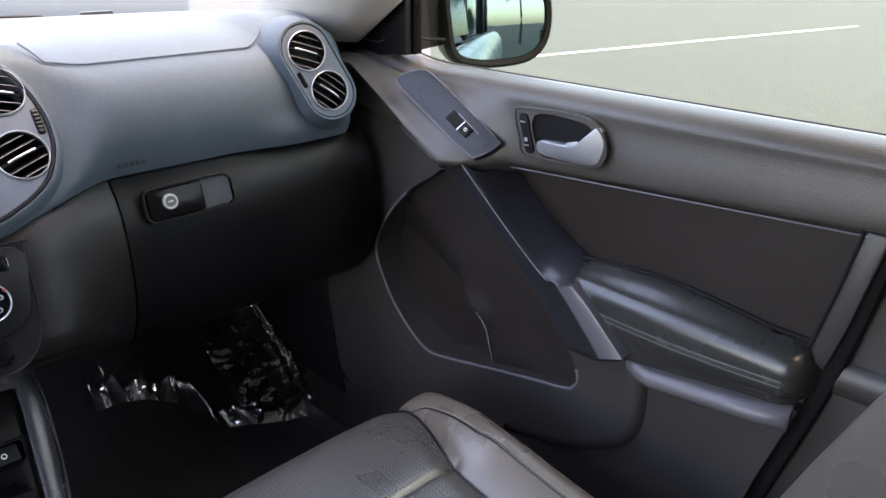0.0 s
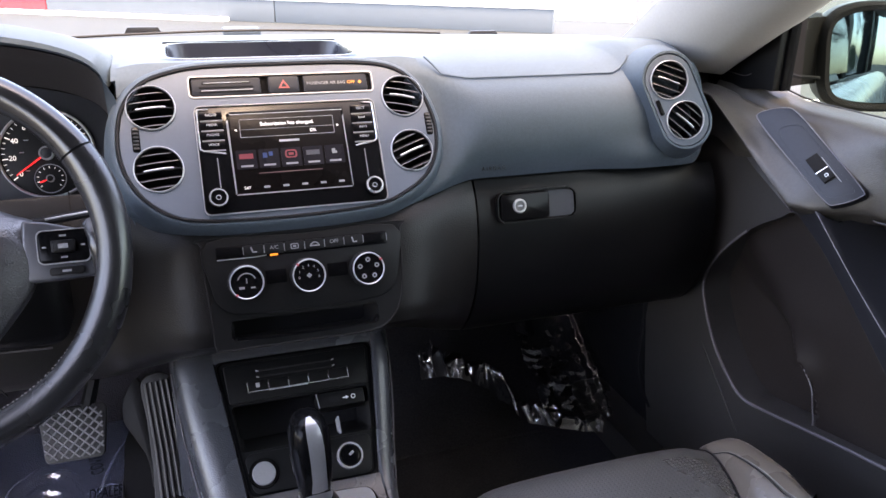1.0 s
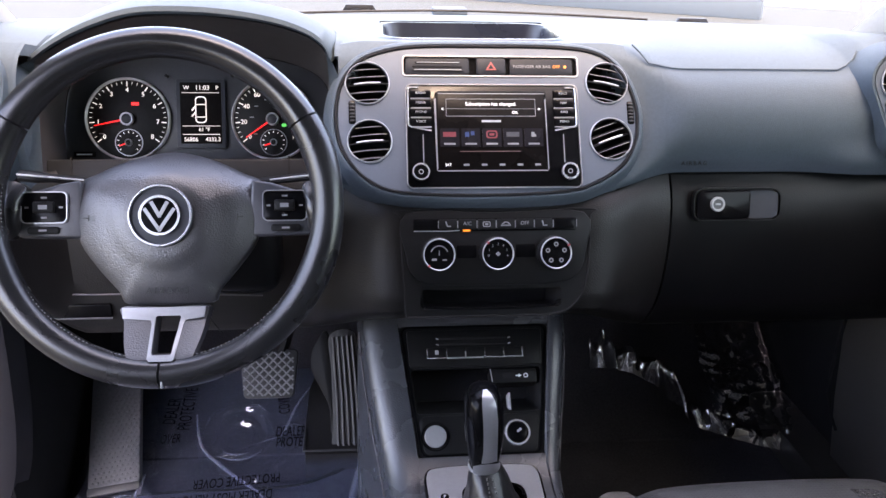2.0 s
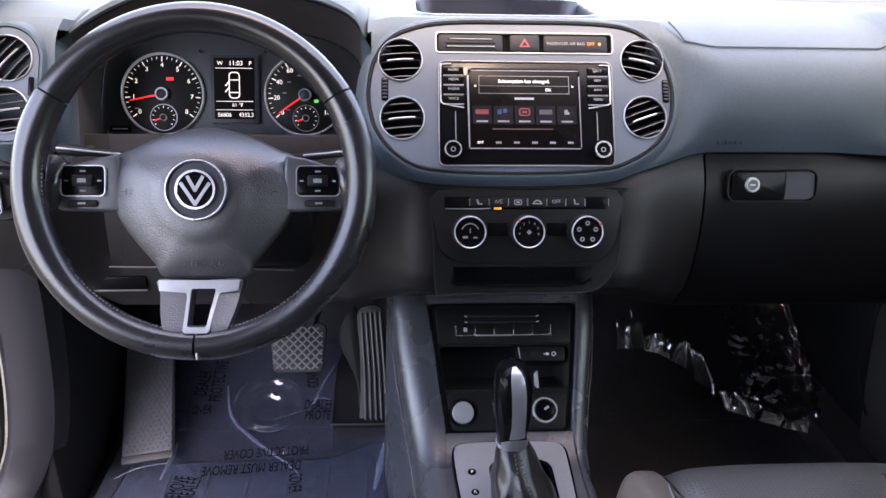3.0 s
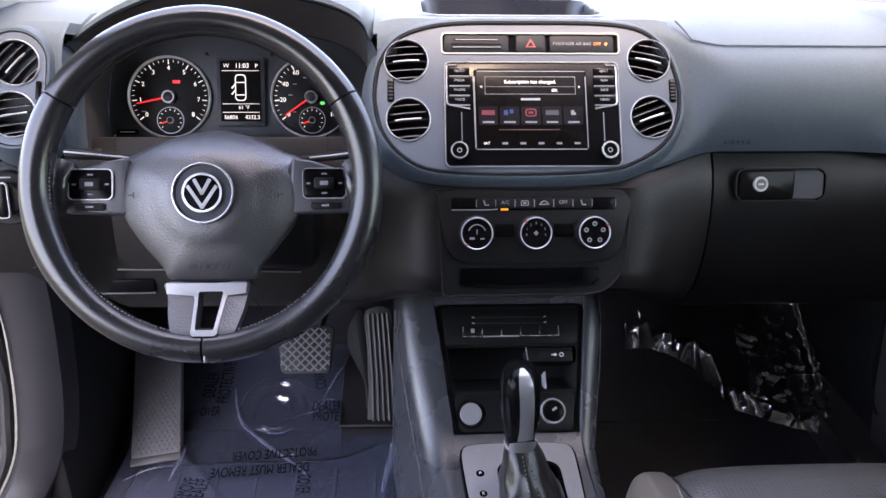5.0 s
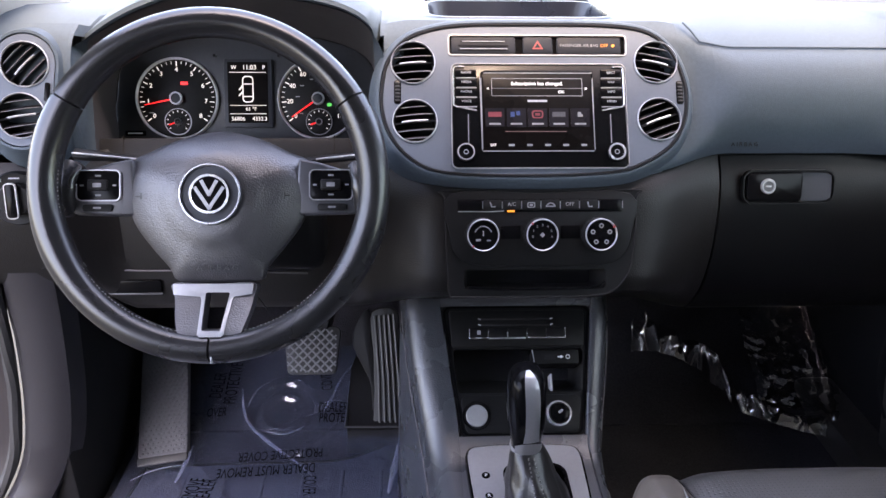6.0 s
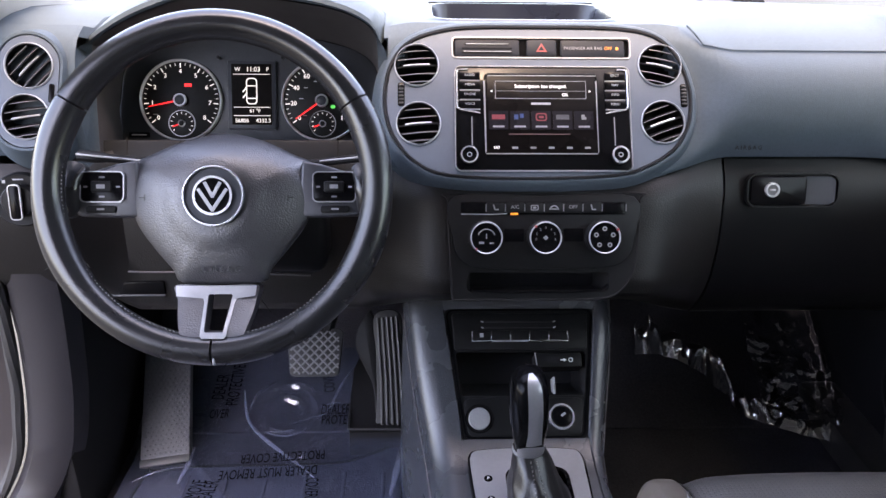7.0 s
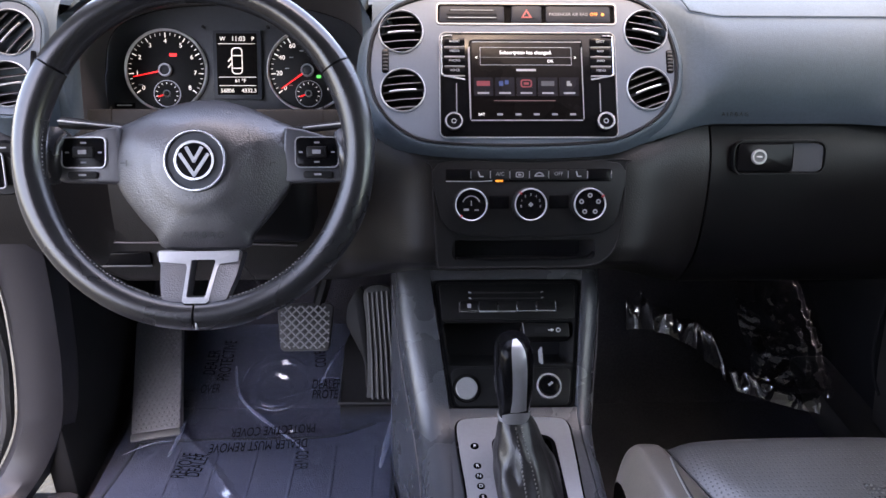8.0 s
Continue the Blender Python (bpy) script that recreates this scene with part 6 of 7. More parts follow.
mat_d = thing("floor_mat", (-0.40, 0.0, 0.385), "dark carpet floor mat in the driver's footwell", "floor mat")
mo = [tuple(p) for p in smooth_loop([(-0.62, -0.30), (-0.62, 0.06), (-0.60, 0.095), (-0.52, 0.105), (-0.36, 0.106), (-0.28, 0.112), (-0.22, 0.14), (-0.185, 0.15), (-0.180, -0.1), (-0.185, -0.30)], 5)]
part("carpet_pad", prism(mo, 0.383, 0.392, 0.002), mat("mat_blue_carpet", (0.046, 0.051, 0.072), 0.85, grain=0.8, gscale=420, var=0.3), mat_d)
for i in range(6):
    part("mat_rib", box(-0.545 + 0.066 * i, -0.539 + 0.066 * i, -0.29, 0.085, 0.390, 0.3945, 0.002), MATS["mat_blue_carpet"], mat_d)
part("mat_edge", tube([(x, y, 0.391) for x, y in mo], 0.0035, 6, closed=True), black_matt, mat_d)
cover = thing("floor_cover", (-0.40, 0.0, 0.395), "clear printed plastic protective film over the floor mat", "plastic film")


def swirl(x, y):
    """Rings and long creases pressed into the film."""
    r = math.hypot(x + 0.398, (y - 0.205) * 0.9)
    ring = 0.0045 * math.sin(r * 230) * math.exp(-((r - 0.045) / 0.025) ** 2)
    k = (x + 0.50) * 0.8 + (y - 0.05) * 0.6
    m = (x + 0.30) * 0.75 - (y - 0.16) * 0.66
    return ring + 0.010 * math.exp(-(k / 0.006) ** 2) + 0.008 * math.exp(-(m / 0.006) ** 2) * (y > 0.1)


part("film", crumple(-0.64, -0.172, -0.32, 0.34, lambda x, y: toe(x, y) + 0.022, 110, 150, 0.004, 4.2, swirl), film_clear, cover)


def floor_text(s, x, y, size, rz):
    tilt = math.degrees(math.atan2(toe(x, y + 0.03) - toe(x, y - 0.03), 0.06))
    part("film_print", words(s, size, pose(x, y, toe(x, y) + 0.031, tilt, 0, 0) @ pose(0, 0, 0, 0, 0, rz) @ Matrix.Diagonal((0.47, 1, 1, 1)), 0.0001), dark_print, cover, "black printed words")


for s, x, y, size, rz in (("DEALER MUST REMOVE", -0.402, 0.058, 0.033, 184), ("PROTECTIVE COVER", -0.384, 0.097, 0.033, 184), ("DEALER", -0.522, 0.258, 0.033, 86), ("PROTECTIVE", -0.4945, 0.262, 0.033, 88), ("OVER", -0.515, 0.201, 0.030, 2), ("DEALER", -0.304, 0.209, 0.033, 0), ("PROTECTIVE", -0.284, 0.183, 0.033, 0), ("COVER", -0.320, 0.266, 0.030, 98), ("DEALER", -0.490, 0.012, 0.033, 84), ("REMOVE", -0.512, 0.012, 0.033, 84), ("COVER", -0.327, 0.020, 0.030, -86)):
    floor_text(s, x, y, size, rz)


def fold(pts, r):
    line = smooth_loop([Vector((x, y, toe(x, y) + 0.030)) for x, y in pts], 8, False)
    n = len(line)
    part("film_fold", tube(line, [r * (0.25 + 0.75 * math.sin(math.pi * (i + 0.5) / n)) * (1 + 0.3 * noise.noise(Vector((i * 0.7, r * 900, 0)))) for i in range(n)], 6, flat=0.4), film_fold, cover, "whitish fold in the film")


for pts, r in (([(-0.477, 0.251), (-0.466, 0.205), (-0.445, 0.165), (-0.387, 0.107), (-0.350, 0.072), (-0.322, 0.040)], 0.0040), ([(-0.387, 0.174), (-0.345, 0.192), (-0.319, 0.208), (-0.292, 0.271), (-0.241, 0.338)], 0.0022), ([(-0.540, 0.125), (-0.541, 0.080), (-0.545, 0.034)], 0.0042), ([(-0.175, 0.144), (-0.187, 0.074), (-0.198, 0.0)], 0.0060), ([(-0.62, 0.040), (-0.585, 0.066), (-0.545, 0.075)], 0.0020), ([(-0.425, 0.158), (-0.400, 0.148), (-0.375, 0.150), (-0.352, 0.166)], 0.0024), ([(-0.415, 0.166), (-0.395, 0.158), (-0.372, 0.164)], 0.0020), ([(-0.462, 0.215), (-0.448, 0.250), (-0.415, 0.272)], 0.0018), ([(-0.335, 0.215), (-0.305, 0.226), (-0.282, 0.222)], 0.0026), ([(-0.40, 0.262), (-0.37, 0.266), (-0.345, 0.248)], 0.0016)):
    fold(pts, r)
pcover = thing("crumpled_film", (0.5, 0.3, 0.40), "crumpled clear plastic film in the dark passenger footwell", "plastic film")


def ridge(u, v, k):
    return 1 - 2 * abs(noise.noise(Vector((u, v, k))))


rows = []
for j in range(121):
    v = j / 120
    lo = Vector((0.512 - 0.012 * v, 0.425 - 0.225 * v))
    hi = Vector((0.660 + 0.03 * math.sin(2.2 * v) - 0.05 * v * v, 0.420 - 0.26 * v))
    row = []
    for i in range(65):
        u = i / 64
        p = lo.lerp(hi, u)
        crease = 0.009 * ridge(u * 1.6 + 1.5 * v, v * 7.5 + 0.8 * u, 2.0) + 0.007 * ridge(u * 4, v * 17, 5.0) * (1.1 - 0.8 * u) + 0.0025 * ridge(u * 9, v * 34, 8.0) + 0.010 * math.exp(-((u - 0.88) / 0.05) ** 2) + 0.007 * math.exp(-((u - 0.72) / 0.05) ** 2) * sstep(0.3, 0.5, v)
        row.append(Vector((p.x, p.y, toe(p.x, p.y) + 0.022 + crease * (0.5 + 0.5 * v))))
    rows.append(row)
part("sheet", loft(rows), film_dark, pcover, sharp=60)
path = smooth_loop([Vector((x, y, 0)) for x, y in ((0.285, 0.345), (0.31, 0.346), (0.345, 0.342), (0.391, 0.319), (0.435, 0.271), (0.463, 0.219), (0.498, 0.196), (0.561, 0.165), (0.608, 0.150), (0.632, 0.155))], 12, False)
rows = []
for i, c in enumerate(path):
    g = i / (len(path) - 1)
    pl = abs(noise.noise(Vector((g * 9.0, 0.3, 1.7)))) * 2
    row = []
    for k in range(9):
        h = k / 8
        y = c.y + 0.045 * (h - 0.25)
        z = toe(c.x, y) + 0.010 + 0.034 * math.sin(math.pi * h) * (0.15 + pl) + 0.008 * ridge(g * 20, h * 1.5, 4.0) * math.sin(math.pi * h)
        row.append(Vector((c.x + 0.012 * noise.noise(Vector((g * 20, h * 2, 9))), y, z)))
    rows.append(row)
part("rolled_edge", loft(rows), film_dark, pcover, sharp=50)


# ---- passenger door ----
door = thing("passenger_door", (0.70, -0.3, 0.45), "closed passenger door with black trim, armrest and window switch", "car door")


def DX(x):
    """The frame of an upright plane at x: rearwards, up, into the cabin."""
    return axes((x, 0, 0), (0, -1, 0), (-1, 0, 0))


def fl(pts, n=4, smooth=True):
    o = [(-y, z) for y, z in pts]
    return [tuple(p) for p in smooth_loop(o, n)] if smooth else o


def zt(y):
    return 0.972 + (-0.27 - y) * 0.058


rows = []
for y in (0.06, 0.03, 0.0, -0.04, -0.08, -0.11, -0.15, -0.182, -0.21, -0.235, -0.26, -0.29, -0.33, -0.40, -0.50, -0.60, -0.70, -0.735):
    if y > -0.27:
        k = sstep(-0.27, -0.19, y)
        zr = 0.964 + (y + 0.182) * 0.60 if y > -0.182 else 0.964 + 0.008 * (-0.182 - y) / 0.09
        zr = min(zr, 1.075)
        xr = 0.684 + (0.626 - 0.684) * k
    else:
        zr, xr = zt(y), 0.684
    top = 1.0815 + 0.020 * sstep(-0.10, 0.05, y)
    xt = 0.700 - 0.01 * sstep(-0.12, 0.03, y)
    m1 = Vector((xr, 0, zr)).lerp(Vector((xt, 0, top)), 0.33)
    m2 = Vector((xr, 0, zr)).lerp(Vector((xt, 0, top)), 0.66)
    bulge = 0.010
    row = [(xr + 0.032 - 0.010 * sstep(-0.10, -0.02, y), zr - 0.014 - 0.042 * sstep(-0.10, -0.02, y)), (xr + 0.010, zr - 0.003), (xr + 0.001, zr + 0.002), (xr - 0.004, zr + 0.010), (m1.x - bulge * 0.9, m1.z), (m2.x - bulge, m2.z), (xt - 0.016, top - 0.017), (xt - 0.007, top - 0.005), (xt + 0.008, top + 0.001), (xt + 0.031, top + 0.001), (xt + 0.05, top - 0.03)]
    rows.append(smooth_loop([Vector((x, y, z)) for x, z in row], 3, False))
part("upper_trim", loft(rows), door_soft, door, "grained soft upper door trim", sharp=50)
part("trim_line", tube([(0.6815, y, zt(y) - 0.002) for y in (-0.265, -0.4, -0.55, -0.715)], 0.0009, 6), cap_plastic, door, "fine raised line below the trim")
part("window_seal", tube([(0.7335, y, 1.0835 + 0.020 * sstep(-0.10, 0.05, y)) for y in (0.0, -0.03, -0.06, -0.1, -0.3, -0.5, -0.74)], 0.0015, 8), rubber, door, "black window seal")
SK = [(0.004, 1.030), (-0.040, 1.010), (-0.080, 0.988), (-0.158, 0.950), (-0.213, 0.955), (-0.290, 0.881), (-0.377, 0.809), (-0.440, 0.762), (-0.489, 0.772), (-0.497, 0.735), (-0.497, 0.690), (-0.486, 0.660), (-0.462, 0.638), (-0.399, 0.607), (-0.300, 0.585), (-0.25, 0.43), (0.085, 0.43), (0.113, 0.535), (0.132, 0.647), (0.129, 0.716), (0.100, 0.76), (0.07, 0.80), (0.06, 0.893), (0.06, 0.979), (0.06, 1.03)]
HO = [(-0.172, 0.949), (-0.140, 0.934), (-0.085, 0.896), (-0.030, 0.835), (-0.008, 0.785), (-0.020, 0.742), (-0.054, 0.691), (-0.095, 0.655), (-0.135, 0.636), (-0.190, 0.645), (-0.257, 0.660), (-0.330, 0.676), (-0.398, 0.690), (-0.415, 0.700), (-0.419, 0.719), (-0.398, 0.755), (-0.354, 0.801), (-0.295, 0.855), (-0.236, 0.906)]
part("lower_skin", moved(plate(fl(SK, smooth=False), [fl(HO, 4)], -0.056, 0.0), DX(0.655)), door_hard, door, "black hard-plastic lower door trim with a map pocket")


def edge_roll(pts, steps, x):
    """A rounded edge along a line of the door: each step goes outwards and back from the line."""
    L = smooth_loop([Vector((-y, z, 0)) for y, z in pts], 5, False)
    rows = []
    for d, w in steps:
        row = []
        for i, q in enumerate(L):
            t = (L[min(i + 1, len(L) - 1)] - L[max(i - 1, 0)]).normalized()
            row.append(DX(x) @ Vector((q.x - t.y * d, q.y + t.x * d, w)))
        rows.append(row)
    return loft(rows)


part("pocket_shoulder", edge_roll([(-0.300, 0.585), (-0.399, 0.607), (-0.462, 0.638), (-0.486, 0.660), (-0.497, 0.690), (-0.497, 0.735), (-0.489, 0.772)], ((0.010, 0.0004), (0.0, 0.0006), (-0.007, -0.001), (-0.013, -0.004), (-0.017, -0.009), (-0.020, -0.018)), 0.655), door_hard, door, "rounded shoulder of the pocket", sharp=70)
part("rear_skin", moved(prism(fl([(-0.435, 0.79), (-0.50, 0.79), (-0.690, 0.79), (-0.660, 0.680), (-0.639, 0.582), (-0.60, 0.44), (-0.10, 0.43), (-0.10, 0.60), (-0.435, 0.62)], smooth=False), -0.02, 0.0), DX(0.668)), door_hard, door, "flat rear part of the lower trim")
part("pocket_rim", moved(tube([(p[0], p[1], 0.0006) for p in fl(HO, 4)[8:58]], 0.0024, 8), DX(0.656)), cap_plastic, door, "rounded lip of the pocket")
# the hollow of the pocket, with the bottle holder's curved wall
HOLD = smooth_loop([Vector((-0.045, 0.850, 0)), Vector((-0.117, 0.801, 0)), Vector((-0.192, 0.749, 0)), Vector((-0.233, 0.717, 0)), Vector((-0.246, 0.683, 0)), Vector((-0.253, 0.655, 0)), Vector((-0.256, 0.58, 0))], 5, False)


def hollow(y, z):
    """How deep the pocket lies at a point: shallow before the holder's edge, deep within it."""
    a, b = next(((a, b) for a, b in zip(HOLD, HOLD[1:]) if z >= b.y), (HOLD[-2], HOLD[-1]))
    slope = (b.x - a.x) / (b.y - a.y)
    off = (y - a.x - slope * (z - a.y)) / math.hypot(1, slope)
    w = 0.003 + 0.045 * sstep(0.735, 0.82, z)
    swell = 0.010 * math.exp(-((y + 0.205) / 0.035) ** 2 - ((z - 0.735) / 0.03) ** 2)
    return 0.676 - swell + 0.032 * sstep(-w, w, off)


def within(o, a, b):
    """Whether a point lies inside an outline."""
    hit = False
    for (ax_, ay), (bx, by) in zip(o, o[1:] + o[:1]):
        if (ay > b) != (by > b) and a < ax_ + (b - ay) / (by - ay) * (bx - ax_):
            hit = not hit
    return hit


mouth = [tuple(q) for q in grown(fl(HO, 4), 0.034)]
bm = loft([[Vector((hollow(0.02 - 0.46 * i / 92, 0.60 + 0.37 * j / 74), 0.02 - 0.46 * i / 92, 0.60 + 0.37 * j / 74)) for i in range(93)] for j in range(75)])
bmesh.ops.delete(bm, geom=[f for f in bm.faces if not within(mouth, -f.calc_center_median().y, f.calc_center_median().z)], context="FACES")
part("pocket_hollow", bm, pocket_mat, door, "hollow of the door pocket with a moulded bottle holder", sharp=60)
part("holder_edge", tube([Vector((0.6745, p.x, p.y)) for p in HOLD[11:-3]], 0.0011, 6), cap_plastic, door)
for line, xx, r, m in (([(-0.025, 0.680), (-0.081, 0.627), (-0.136, 0.574)], 0.6545, 0.0011, pocket_mat), ([(0.139, 0.80), (0.139, 0.722), (0.136, 0.62), (0.132, 0.549), (0.110, 0.505), (0.085, 0.483)], 0.653, 0.0028, deep_black)):
    part("trim_seam", tube(smooth_loop([Vector((xx, y, z)) for y, z in line], 5, False), r, 6), m, door)
# vinyl insert, dished behind the door pull
PULL_R = ((0.98, -0.205), (0.955, -0.232), (0.904, -0.289), (0.871, -0.345), (0.847, -0.392), (0.80, -0.44))


def pull_back(z):
    for (za, ya), (zb, yb) in zip(PULL_R, PULL_R[1:]):
        if z >= zb:
            return ya + (yb - ya) * (za - z) / (za - zb)
    return PULL_R[-1][1]


rows = []
for j in range(25):
    row = []
    for i in range(41):
        u, v = i / 40, j / 24
        yr = -0.690 - 0.045 * v
        y = -0.225 + (yr + 0.225) * u ** 1.3
        z = 0.795 + (zt(min(y, -0.2)) + 0.006 - 0.795) * v
        dish = 1 - sstep(0.0, 0.060, pull_back(z) - y)
        row.append(Vector((0.695 + 0.032 * dish, y, z)))
    rows.append(row)
part("insert", loft(rows), door_insert, door, "smooth dark brown vinyl insert", sharp=70)
# armrest
rows = []
for g in range(29):
    k = g / 28
    y = -0.380 - 0.318 * k
    nose = math.sqrt(min(1, k / 0.10) * (2 - min(1, k / 0.10)))
    tail = math.sqrt(max(0.0, 1 - max(0.0, (k - 0.93) / 0.07) ** 2))
    full = max(nose * tail, 0.02)
    zb = 0.8640 + 0.012 * math.sin(math.pi * min(1, k * 1.15 + 0.05)) - 0.004 * k
    zf = 0.857 - 0.006 * k
    zs = 0.827 - 0.007 * math.sin(math.pi * k)
    zl = 0.757 + 0.042 * k
    sec = [(0.693, zb), (0.687, zb + 0.003), (0.674, zb * 0.55 + zf * 0.45 + 0.005), (0.662, zf + 0.0055), (0.654, zf + 0.001), (0.649, zf - 0.007), (0.6465, zf - 0.016), (0.6475, zs + 0.003), (0.6468, zs - 0.003), (0.6485, zs - 0.014), (0.652, zl + 0.011), (0.657, zl + 0.001), (0.700, zl)]
    mz = 0.82
    rows.append(smooth_loop([Vector((0.694 + (x - 0.694) * full, y, mz + (z - mz) * (0.55 + 0.45 * full))) for x, z in sec], 3, False))
part("armrest", loft(rows, caps=True), arm_leather, door, "padded leather armrest with double seam", sharp=75)
for d in (-0.0032, 0.0032):
    st = []
    for i in range(74):
        k = 0.10 + 0.82 * i / 73
        zs = 0.827 - 0.007 * math.sin(math.pi * k) + d
        st.append(box(0.6458, 0.6475, -0.380 - 0.318 * k - 0.0015, -0.380 - 0.318 * k + 0.0015, zs - 0.0006, zs + 0.0006, 0))
    part("armrest_stitching", join(*st), stitch_mat, door, "row of thread stitches")
part("armrest_groove", tube([(0.6925, -0.385 - 0.308 * k, 0.8675 + 0.012 * math.sin(math.pi * min(1, k * 1.15 + 0.05)) - 0.004 * k) for k in [i / 16 for i in range(17)]], 0.0030, 6), deep_black, door)
# pull handle
PL = ((-0.166, 0.952), (-0.236, 0.906), (-0.354, 0.801), (-0.376, 0.777), (-0.398, 0.753))
PB = ((-0.214, 0.970), (-0.291, 0.905), (-0.362, 0.851), (-0.388, 0.844), (-0.459, 0.770))
PR = ((-0.232, 0.958), (-0.291, 0.907), (-0.345, 0.872), (-0.411, 0.855), (-0.493, 0.784))


def strand(pts, a, b):
    return smooth_loop([Vector((0, y, z)) for y, z in pts], 6, False)[a * 6:b * 6 + 1]


rows = []
for a, b, c in zip(strand(PL, 0, 3), strand(PB, 0, 3), strand(PR, 0, 3)):
    rows.append([Vector((x, q.y, q.z)) for x, q in ((0.672, a), (0.6555, a), (0.6475, a.lerp(b, 0.5)), (0.6405, a.lerp(b, 0.94)), (0.6393, b), (0.6405, b.lerp(c, 0.12) + Vector((0, 0, 0.001))), (0.650, b.lerp(c, 0.6)), (0.664, c), (0.700, c + Vector((0, -0.004, 0.004))), (0.728, c + Vector((0, -0.006, 0.006))))])
part("pull_handle", loft(rows), pull_mat, door, "slanting black door pull", sharp=40)
# the highlight on the pull's ridge, laid on as a paler rod
part("pull_glint", tube([Vector((0.6395, q.y, q.z)) for q in strand(PB, 0, 3)], 0.0010, 6), cap_plastic, door, "fine pale line drawn as the highlight along the door pull's edge")
part("pull_foot", loft([[Vector((x, q.y, q.z)) for x, q in ((0.672, a), (0.6555, a), (0.6475, a.lerp(b, 0.5)), (0.6395, b))] for a, b in zip(strand(PL, 3, 4), strand(PB, 3, 4))]), pull_mat, door, sharp=40)
part("pull_cap", loft([[Vector((x, q.y, q.z)) for x, q in ((0.660, b), (0.6376, b), (0.6352, b.lerp(c, 0.12)), (0.6335, b.lerp(c, 0.88)), (0.6355, c), (0.672, c))] for b, c in zip(strand(PB, 3, 4), strand(PR, 3, 4))], caps=True), cap_plastic, door, "grey plastic cap at the foot of the door pull", sharp=40)
part("pull_seam", tube(smooth_loop([Vector((0.6545, -0.396, 0.753)), Vector((0.648, -0.430, 0.7575)), Vector((0.6385, -0.457, 0.766)), Vector((0.6375, -0.489, 0.780))], 4, False), 0.0012, 6), deep_black, door)
rows = []
for y, zo, g in ((-0.483, 0.777, 0.2), (-0.490, 0.771, 0.6), (-0.503, 0.766, 0.85), (-0.522, 0.763, 1.0), (-0.60, 0.772, 1.0), (-0.65, 0.778, 1.0), (-0.676, 0.781, 0.8), (-0.686, 0.782, 0.2)):
    rows.append([Vector((0.662 + (x - 0.662) * g if x < 0.662 else x, y, zo + dz)) for x, dz in ((0.690, 0.016), (0.668, 0.013), (0.655, 0.0085), (0.648, 0.004), (0.6455, -0.003), (0.648, -0.009), (0.656, -0.016), (0.669, -0.021))])
part("ledge", loft(rows), cap_plastic, door, "narrow grey ledge below the armrest", sharp=50)
part("edge_seam", tube([(0.681, -0.7095, 1.0), (0.681, -0.698, 0.93), (0.681, -0.6815, 0.852)], 0.0022, 6), deep_black, door)
part("rear_edge_trim", moved(prism(fl([(-0.712, 1.0), (-0.733, 1.0), (-0.716, 0.90), (-0.702, 0.84), (-0.684, 0.852)], smooth=False), -0.02, 0.004, 0.002), DX(0.685)), door_hard, door)
part("door_gap", tube(smooth_loop([(0.70, -0.738, 1.06), (0.70, -0.733, 0.99), (0.70, -0.710, 0.85), (0.70, -0.687, 0.752), (0.70, -0.655, 0.634), (0.70, -0.62, 0.5)], 4, False), 0.010, 8), deep_black, door, "dark rubber-lined door gap")
# inner release
hb = [tuple(p) for p in smooth_loop([(0.278, 1.050), (0.300, 1.0565), (0.376, 1.059), (0.405, 1.049), (0.420, 1.026), (0.412, 1.003), (0.38, 0.997), (0.300, 0.994), (0.287, 1.017)], 4)]
HBM = DX(0.6745)
rel = part("release_bezel", moved(plate(hb, [[tuple(p) for p in smooth_loop([(0.309, 1.049), (0.376, 1.0525), (0.399, 1.044), (0.411, 1.026), (0.404, 1.008), (0.37, 1.003), (0.322, 1.000)], 4)]], -0.012, 0.003), HBM), door_soft, door, "bezel of the inner door release")
part("release_edge", moved(tube([(x, y, 0.003) for x, y in hb], 0.0014, 6, closed=True), HBM), door_hard, rel)
part("release_cup", moved(prism(hb, -0.004, -0.0015), HBM), black_matt, rel)
lev = [tuple(p) for p in smooth_loop([(0.318, 1.017), (0.345, 1.021), (0.372, 1.022), (0.388, 1.027), (0.398, 1.044), (0.407, 1.048), (0.416, 1.030), (0.410, 1.008), (0.395, 1.001), (0.36, 1.000), (0.322, 1.002)], 4)]
part("release_lever", moved(pillow(lev, 0.006, 4, base=0.004), HBM), knob_silver, rel, "satin chrome lever")
lk = part("lock_rocker", moved(prism([tuple(p) for p in smooth_loop([(0.286, 1.046), (0.299, 1.0475), (0.306, 1.025), (0.313, 1.003), (0.301, 1.000), (0.294, 1.02)], 3)], 0, 0.0062, 0.0015), HBM), black_matt, rel)
part("rocker_trim", moved(join(box(0.2895, 0.2975, 1.038, 1.0395, 0.006, 0.0066, 0), box(0.297, 0.305, 1.0085, 1.010, 0.006, 0.0066, 0), box(0.2975, 0.3025, 1.014, 1.019, 0.006, 0.0066, 0)), HBM), grey_print, lk)
